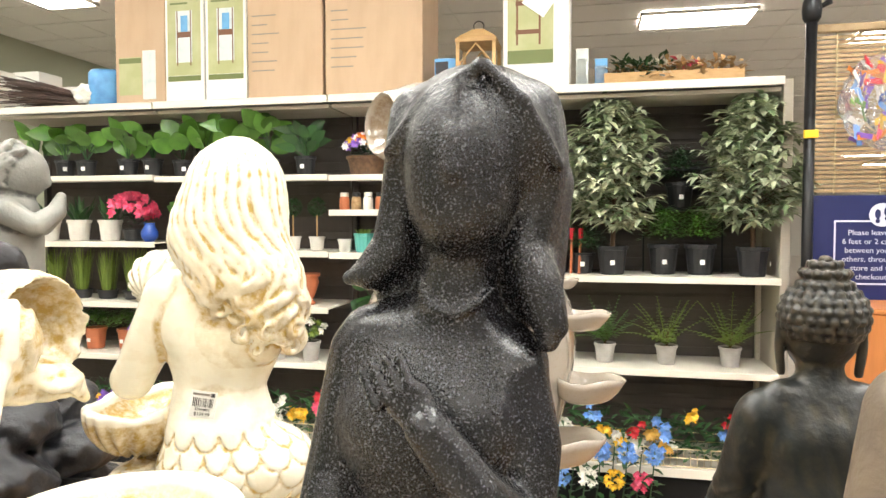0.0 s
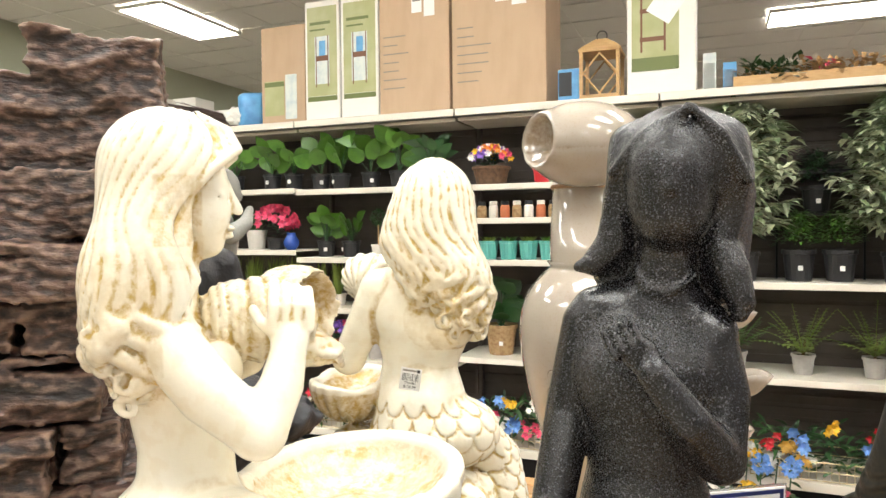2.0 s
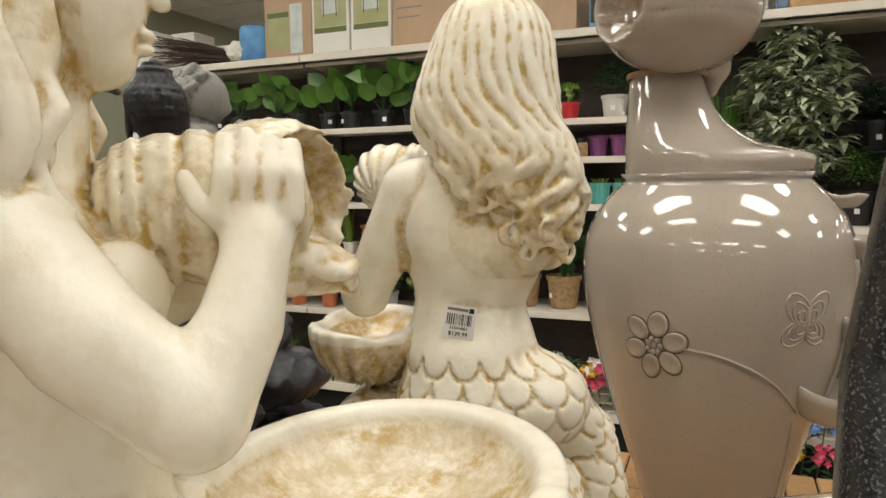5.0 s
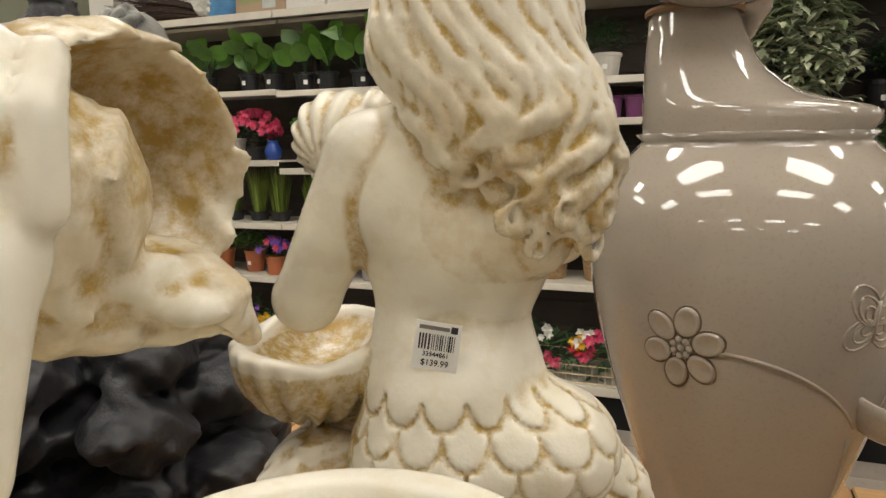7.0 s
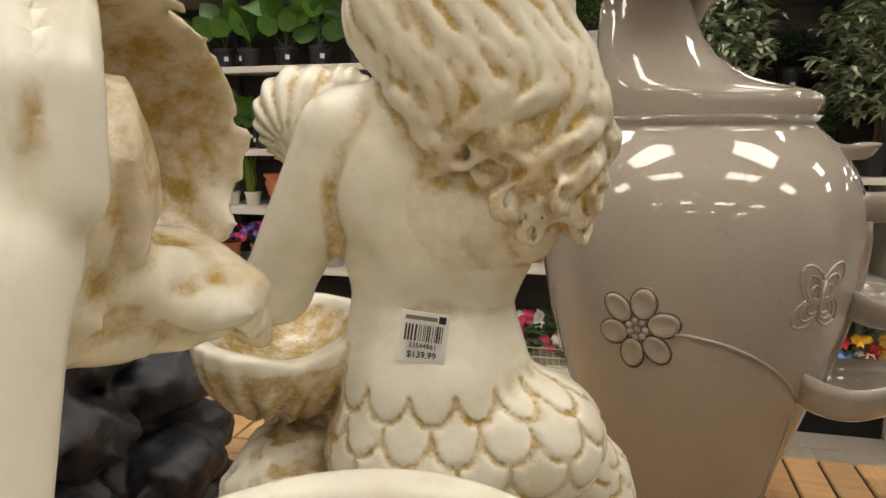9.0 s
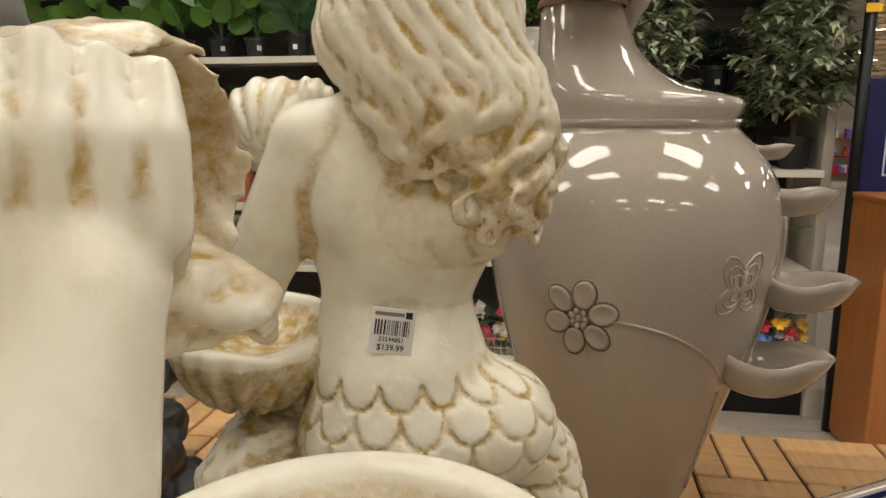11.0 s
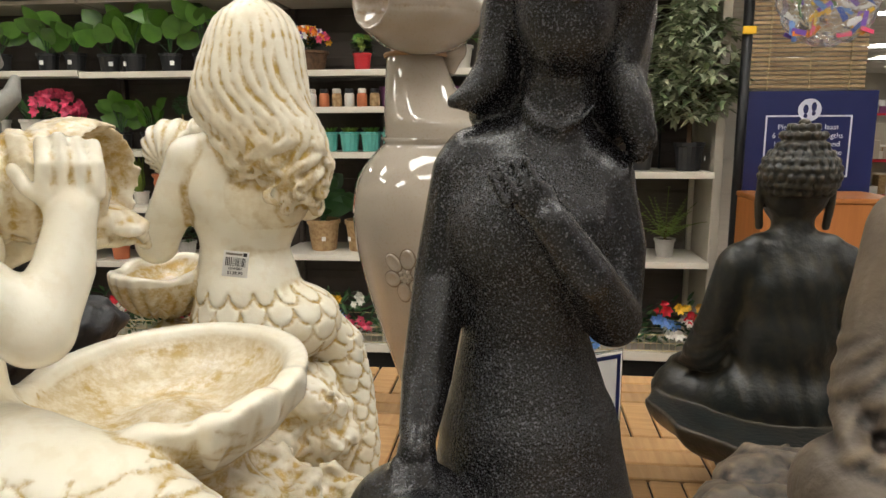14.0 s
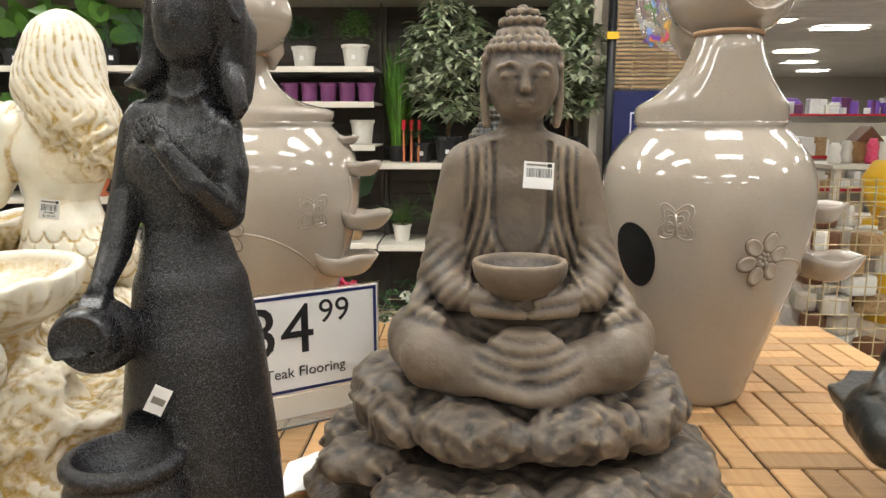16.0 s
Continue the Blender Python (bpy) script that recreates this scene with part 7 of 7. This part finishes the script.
t, w = carton(-3.03, -2.66, 0.68, 3.95, 0.30, "tall brown cardboard carton with a printed label")
panel_on(t, -w * 0.85, w * 0.05, 0.06, 0.30, OLIVE)
panel_on(t, w * 0.10, w * 0.62, 0.03, 0.34, PALE_PRINT)
panel_on(t, -w * 0.85, w * 0.05, 0.262, 0.295, OLIVE_D, 0.002)
for x0, x1 in ((-2.64, -2.365), (-2.36, -2.075)):
    t, w = carton(x0, x1, 0.80, 3.91, 0.35, "white carton with an olive green printed front", WHITECARD, "printed_carton")
    panel_on(t, -w * 0.86, w * 0.86, 0.16, 0.76, OLIVE)
    panel_on(t, -w * 0.86, w * 0.86, 0.125, 0.158, OLIVE_D)
    panel_on(t, -w * 0.42, w * 0.42, 0.24, 0.56, PALE_PRINT, 0.002, "picture")
    panel_on(t, -w * 0.34, w * 0.34, 0.395, 0.43, BROWN_PRINT, 0.003, "picture_shelf")
    panel_on(t, -w * 0.16, w * 0.2, 0.43, 0.53, BLUE_PRINT, 0.003, "picture_pot")
    for x in (-0.36, 0.33):
        panel_on(t, w * x, w * (x + 0.05), 0.22, 0.56, BROWN_PRINT, 0.004, "picture_leg")
    panel_on(t, -w * 0.7, w * 0.5, 0.64, 0.66, OLIVE_D, 0.002, "text_bar")
    panel_on(t, -w * 0.7, w * 0.2, 0.60, 0.612, OLIVE_D, 0.002, "text_bar")
for x0, x1 in ((-2.07, -1.575), (-1.565, -0.96)):
    t, w = carton(x0, x1, 0.92, 3.90, 0.42, "large plain brown cardboard carton with small print")
    for k in range(7):
        panel_on(t, -w * 0.88, -w * (0.88 - R.uniform(0.35, 0.75)), 0.16 + 0.055 * k, 0.167 + 0.055 * k, GREYINK, name="text_bar")
    panel_on(t, -w * 0.05, w * 0.24, 0.63, 0.84, WHITE_PRINT, name="label")
    panel_on(t, w * 0.30, w * 0.60, 0.60, 0.82, WHITE_PRINT, name="label")
    panel_on(t, -w * 0.02, w * 0.20, 0.70, 0.80, GREYSTONE, 0.002, "picture")
    panel_on(t, w * 0.34, w * 0.56, 0.70, 0.80, BLUE_PRINT, 0.002, "picture")
    # Dark strip near the top edge paints the flap seam's shadow.
    part("flap_seam", box((-w, -0.002, 0.915), (w, 0.0, 0.9195)), CARD_SEAM_SHADOW, t)
t, w = carton(-0.905, -0.77, 0.19, 3.93, 0.14, "small blue and black printed pack", BLUE_PRINT, "small_pack")
panel_on(t, -w * 0.9, w * 0.3, 0.03, 0.17, INK)
t, w = carton(-0.505, -0.125, 0.80, 3.93, 0.30, "white carton with an olive picture of a plant stand", WHITECARD, "printed_carton")
panel_on(t, -w * 0.86, w * 0.52, 0.17, 0.78, OLIVE)
panel_on(t, -w * 0.86, w * 0.52, 0.135, 0.21, OLIVE_D, 0.002)
panel_on(t, -w * 0.62, w * 0.14, 0.30, 0.325, BROWN_PRINT, 0.003, "picture_shelf")
panel_on(t, -w * 0.62, w * 0.14, 0.46, 0.485, BROWN_PRINT, 0.003, "picture_shelf")
for x in (-0.6, 0.08):
    panel_on(t, w * x, w * (x + 0.06), 0.24, 0.66, BROWN_PRINT, 0.0035, "picture_leg")
lab2 = panel_on(t, -0.075, 0.075, 0.0, 0.15, WHITE_PRINT, 0.005, "label")
lab2.matrix_basis = pose(-0.02, 0, 0.43, 0, 36, 0)

lan = thing("lantern", (-0.655, 4.02, TZ), "pale wooden garden lantern with crossed bars", "lantern")
part("base", box((-0.115, -0.115, 0), (0.115, 0.115, 0.025), 0.003), LANTERNWOOD, lan)
part("top_plate", box((-0.12, -0.12, 0.27), (0.12, 0.12, 0.292), 0.003), LANTERNWOOD, lan)
for x in (-0.105, 0.105):
    for y in (-0.105, 0.105):
        part("post", box((x - 0.01, y - 0.01, 0.0255), (x + 0.01, y + 0.01, 0.2695)), LANTERNWOOD, lan)
for y in (-0.105, 0.105):
    for s, x in ((1, 0.095), (-1, 0.095)):
        part("brace", tube([(-x * s, y, 0.15), (0, y, 0.262)], 0.006, 5), LANTERNWOOD, lan)
        part("brace", tube([(-x * s, y, 0.15), (0, y, 0.030)], 0.006, 5), LANTERNWOOD, lan)
roof = lathe([(0.165, 0.2925), (0.14, 0.31), (0.05, 0.36), (0.03, 0.365)], 4)
bmesh.ops.rotate(roof, verts=roof.verts[:], matrix=Matrix.Rotation(radians(45), 3, "Z"))
part("roof", roof, LANTERNWOOD, lan)
part("ring", tube([(0.03 * math.cos(a), 0, 0.385 + 0.03 * math.sin(a)) for a in np.linspace(0, 6.28, 15)], 0.003, 5), POLE, lan)

for x, m_, h in ((-0.06, GLASS, 0.22), (0.045, BLUE_PRINT, 0.16)):
    t = thing("blister_pack", (x, 3.98, TZ), "small clear plastic pack with a blue card", "pack")
    part("card", box((-0.035, 0.02, 0), (0.035, 0.024, h), 0.001), PALE_PRINT if m_ == GLASS else BLUE_PRINT, t)
    part("bubble", box((-0.028, -0.03, 0.01), (0.028, 0.0195, h * 0.7), 0.010, segs=2), GLASS, t)
tray = thing("twig_tray", (0.42, 3.99, TZ), "wooden tray heaped with moss, bark and blossom garland", "tray")
part("tray_base", box((-0.36, -0.09, 0), (0.36, 0.11, 0.012), 0.002), LANTERNWOOD, tray)
part("front_rail", box((-0.36, -0.098, 0), (0.36, -0.0905, 0.055), 0.002), LANTERNWOOD, tray)
for m_, n_, x0, x1, z1 in ((LEAF_D, 160, -0.30, 0.0, 0.13), (WHITEP, 60, -0.1, 0.08, 0.13), (PINK, 30, -0.02, 0.14, 0.11), (LANTERNWOOD, 170, -0.05, 0.36, 0.12), (WICKER, 120, -0.34, 0.36, 0.09)):
    bm = bmesh.new()
    for i in range(n_):
        leaf_into(bm, (R.uniform(x0, x1), R.uniform(-0.1, 0.09), R.uniform(0.015, z1)), (R.uniform(-1, 1), R.uniform(-1, 1), R.uniform(0, 0.8)), (0, 0, 1), 0.06, 0.03, 0.3, 0.2, 2)
    part("heap_mass", bm, m_, tray)

tw = thing("twig_bundle", (-3.52, 3.96, TZ), "bundle of dark brown willow twigs with blossom paper", "twig bundle")
bm = bmesh.new()
for i in range(150):
    y, z = R.uniform(-0.06, 0.16), R.uniform(0.01, 0.13)
    a = R.uniform(-0.14, 0.14)
    tube([(0.30, y * 0.5, z * 0.45), (0.0, y, z + 0.02), (-0.36 + R.uniform(-0.06, 0.06), y + a, z * 1.6 + R.uniform(-0.02, 0.05))], [0.004, 0.004, 0.002], 4, bm)
for v in bm.verts:
    v.co.z = max(v.co.z, 0.002)
part("twig_mass", bm, TWIG, tw)
bm = bmesh.new()
bmesh.ops.create_icosphere(bm, subdivisions=3, radius=1, matrix=Matrix.Translation((0.30, 0.02, 0.075)) @ Matrix.Diagonal((0.13, 0.10, 0.075, 1)))
for v in bm.verts:
    v.co += v.normal * noise.noise(v.co * 26) * 0.03
part("wrap", bm, WHITEP, tw, "crumpled pale blossom wrap")
for x0, x1, h in ((-4.02, -3.80, 0.30), (-3.78, -3.42, 0.18)):
    t = thing("white_carton", ((x0 + x1) / 2, 4.18, TZ), "plain white carton on the top shelf", "box")
    part("body", box((-(x1 - x0) / 2, -0.02, 0), ((x1 - x0) / 2, 0.2, h), 0.004), WHITECARD, t)
t = thing("blue_drum", (-3.13, 3.99, TZ), "blue plastic drum and carton", "container")
part("body", lathe([(0.10, 0), (0.105, 0.01), (0.105, 0.21), (0.09, 0.23)], 24), BLUE_PRINT, t, smooth=True)
part("carton", box((-0.10, 0.11, 0), (0.10, 0.26, 0.27), 0.004), BLUE_PRINT, t)
column = thing("display_column", (-4.10, 4.05, 0), "white square shop column", "column")
part("shaft", box((-0.11, -0.11, 0), (0.11, 0.11, 2.62), 0.004), WHITECARD, column)


# ---------------------------------------------------------------- the far side of the shop
def far_gondola(x, y, length, label, hues, rng, rows=((0.35, 0.24), (0.75, 0.24), (1.15, 0.24))):
    t = thing("shop_gondola", (x, y, 0), label, "shelving", "far gondolas")
    part("deck", box((-length / 2, -0.35, 0.0), (length / 2, 0.35, 0.14)), WHITE_METAL, t)
    part("spine", box((-length / 2, -0.02, 0.1405), (length / 2, 0.02, 1.55)), UPRIGHT, t)
    for z, h in rows:
        part("shelf", box((-length / 2, -0.33, z - 0.03), (length / 2, -0.021, z)), WHITE_METAL, t)
        part("price_rail", box((-length / 2, -0.336, z - 0.032), (length / 2, -0.3305, z + 0.004)), RED, t, "red price rail")
        for m_ in hues:
            bm = bmesh.new()
            for k in range(int(length * 3.2)):
                a = rng.uniform(-length / 2 + 0.1, length / 2 - 0.1)
                w = rng.uniform(0.03, 0.09)
                box((a - w, -0.30 + rng.uniform(0, 0.06), z + 0.001), (a + w, -0.12, z + h * rng.uniform(0.35, 1)), 0.006, bm)
            tagged(part("goods", bm, m_, t), kind="stuff")
    return t


RF = random.Random(12)
far_gondola(6.2, 8.6, 6.0, "far shop shelving full of white and coloured goods", (WHITE_PRINT, WHITEP, UPRIGHT, WICKER, POT_WHITE), RF)
far_gondola(8.6, 12.5, 8.0, "far shop shelving with red price rails", (WHITE_PRINT, WHITE_PRINT, VIOLET, POT_PURPLE, WHITEP), RF, ((0.35, 0.25), (0.8, 0.25), (1.25, 0.25), (1.72, 0.3)))
far_gondola(11.5, 18.0, 12.0, "distant shelving with mixed goods", (WHITE_PRINT, RED, VIOLET, BLUE, YELLOW), RF)
house = thing("birdhouse", (3.98, 6.30, 1.17), "wooden birdhouse with a dark roof", "birdhouse")
part("body", box((-0.10, -0.08, 0), (0.10, 0.08, 0.20), 0.004), LANTERNWOOD, house)
rf = bmesh.new()
for pts in (((-0.13, 0.2005), (0.0, 0.34), (0.13, 0.2005)),):
    vs = [[rf.verts.new((x, y, z)) for x, z in pts] for y in (-0.1, 0.1)]
    rf.faces.new(vs[0])
    rf.faces.new(vs[1][::-1])
    for a in range(3):
        rf.faces.new((vs[0][a], vs[1][a], vs[1][(a + 1) % 3], vs[0][(a + 1) % 3]))
part("roof", rf, BROWN_PRINT, house)
tbl = thing("goods_table", (4.3, 6.3, 0), "white display table with garden ornaments", "display table")
part("tabletop", box((-0.8, -0.4, 1.13), (0.8, 0.4, 1.169), 0.004), WHITE_METAL, tbl)
for x in (-0.75, 0.69):
    for y in (-0.35, 0.29):
        part("leg", box((x, y, 0), (x + 0.06, y + 0.06, 1.1295)), WHITE_METAL, tbl)
part("lower_shelf", box((-0.75, -0.36, 0.62), (0.75, 0.36, 0.65)), WHITE_METAL, tbl)
for k in range(9):
    t = thing("ornament", (3.62 + 0.17 * k, 6.12 + 0.12 * (k % 2), 1.17), "small white garden ornament", "ornament", "table ornaments")
    part("body", lathe([(0.05, 0), (0.06, 0.03), (0.045, 0.10), (0.055, 0.15), (0.03, 0.19 + 0.02 * (k % 3))], 14), (WHITEP, POT_WHITE, PINK)[k % 3], t, smooth=True)
drum = thing("yellow_planter", (3.55, 5.02, 0), "large yellow glazed planter stack", "planter")
part("lower_pot", lathe([(0.16, 0), (0.2, 0.4), (0.22, 0.78), (0.2, 0.80)], 28), YELLOW, drum, smooth=True)
part("upper_pot", lathe([(0.15, 0.802), (0.22, 0.95), (0.25, 1.12), (0.19, 1.24), (0.17, 1.25)], 28), YELLOW, drum, smooth=True)
cage = thing("wire_cage", (2.75, 4.25, 0), "tall gold wire merchandise basket", "wire basket")
for k in range(13):
    z = 0.06 + 0.09 * k
    part("ring_wire", tube([(-0.35, -0.3, z), (0.35, -0.3, z), (0.35, 0.3, z), (-0.35, 0.3, z), (-0.35, -0.3, z)], 0.004, 4), WIRE, cage)
for k in range(9):
    x = -0.35 + 0.7 * k / 8
    for y in (-0.3, 0.3):
        part("upright_wire", tube([(x, y, 0), (x, y, 1.15)], 0.004, 4), WIRE, cage)
for k in range(40):
    q = thing("plush_parcel", (2.75 + RF.uniform(-0.25, 0.25), 4.25 + RF.uniform(-0.2, 0.2), 0.002 + 0.14 * (k // 6)), "soft wrapped parcel in the basket", "parcel", "parcels in the basket")
    part("body", box((-0.085, -0.07, 0), (0.085, 0.07, 0.139), 0.03, segs=2, turn=pose(0, 0, 0, 0, 0, RF.uniform(0, 180))), (WHITEP, POT_WHITE, UPRIGHT, BROWN_PRINT, WICKER)[k % 5], q)


# ---------------------------------------------------------------- teak deck tiles on the table: slats in a basket weave
slat = bmesh.new()
box((-0.0232, -0.0745, 0), (0.0232, 0.0745, 0.0075), 0.0022, slat)
slat_me = bpy.data.meshes.new("slat")
slat.to_mesh(slat_me)
slat.free()
slat_me.materials.append(TEAK)
B = 0.1525
rest = bmesh.new()
nx, ny = int((TX1 - TX0) / B), int((TY1 - TY0) / B)
for i in range(nx):
    for j in range(ny):
        for k in range(3):
            s = (k - 1) * 0.0502
            cx, cy = TX1 - 0.005 - B * (i + 0.5), TY1 - 0.005 - B * (j + 0.5) - 0.7
            m_ = pose(cx + s, cy, TABLE_Z - 0.0078) if (i + j) % 2 else pose(cx, cy + s, TABLE_Z - 0.0078, 0, 0, 90)
            if i > 10:
                k0 = len(rest.verts)
                rest.from_mesh(slat_me)
                rest.verts.ensure_lookup_table()
                bmesh.ops.transform(rest, matrix=m_, verts=rest.verts[k0:])
                continue
            ob = new("slat", slat_me)
            ob.parent = table
            ob.matrix_basis = m_
part("slat_rest", rest, TEAK, table)
# large vinyl floor tiles near the display
tile = bmesh.new()
box((-0.2995, -0.2995, 0), (0.2995, 0.2995, 0.002), 0.0008, tile)
tile_me = bpy.data.meshes.new("floor_tile")
tile.to_mesh(tile_me)
tile.free()
tile_me.materials.append(FLOOR)
fl = bpy.data.objects["floor"]
for i in range(13):
    for j in range(11):
        ob = new("floor_tile", tile_me)
        ob.parent = fl
        ob.location = (-3.3 + 0.602 * i, -0.2 + 0.602 * j, 0.0002)
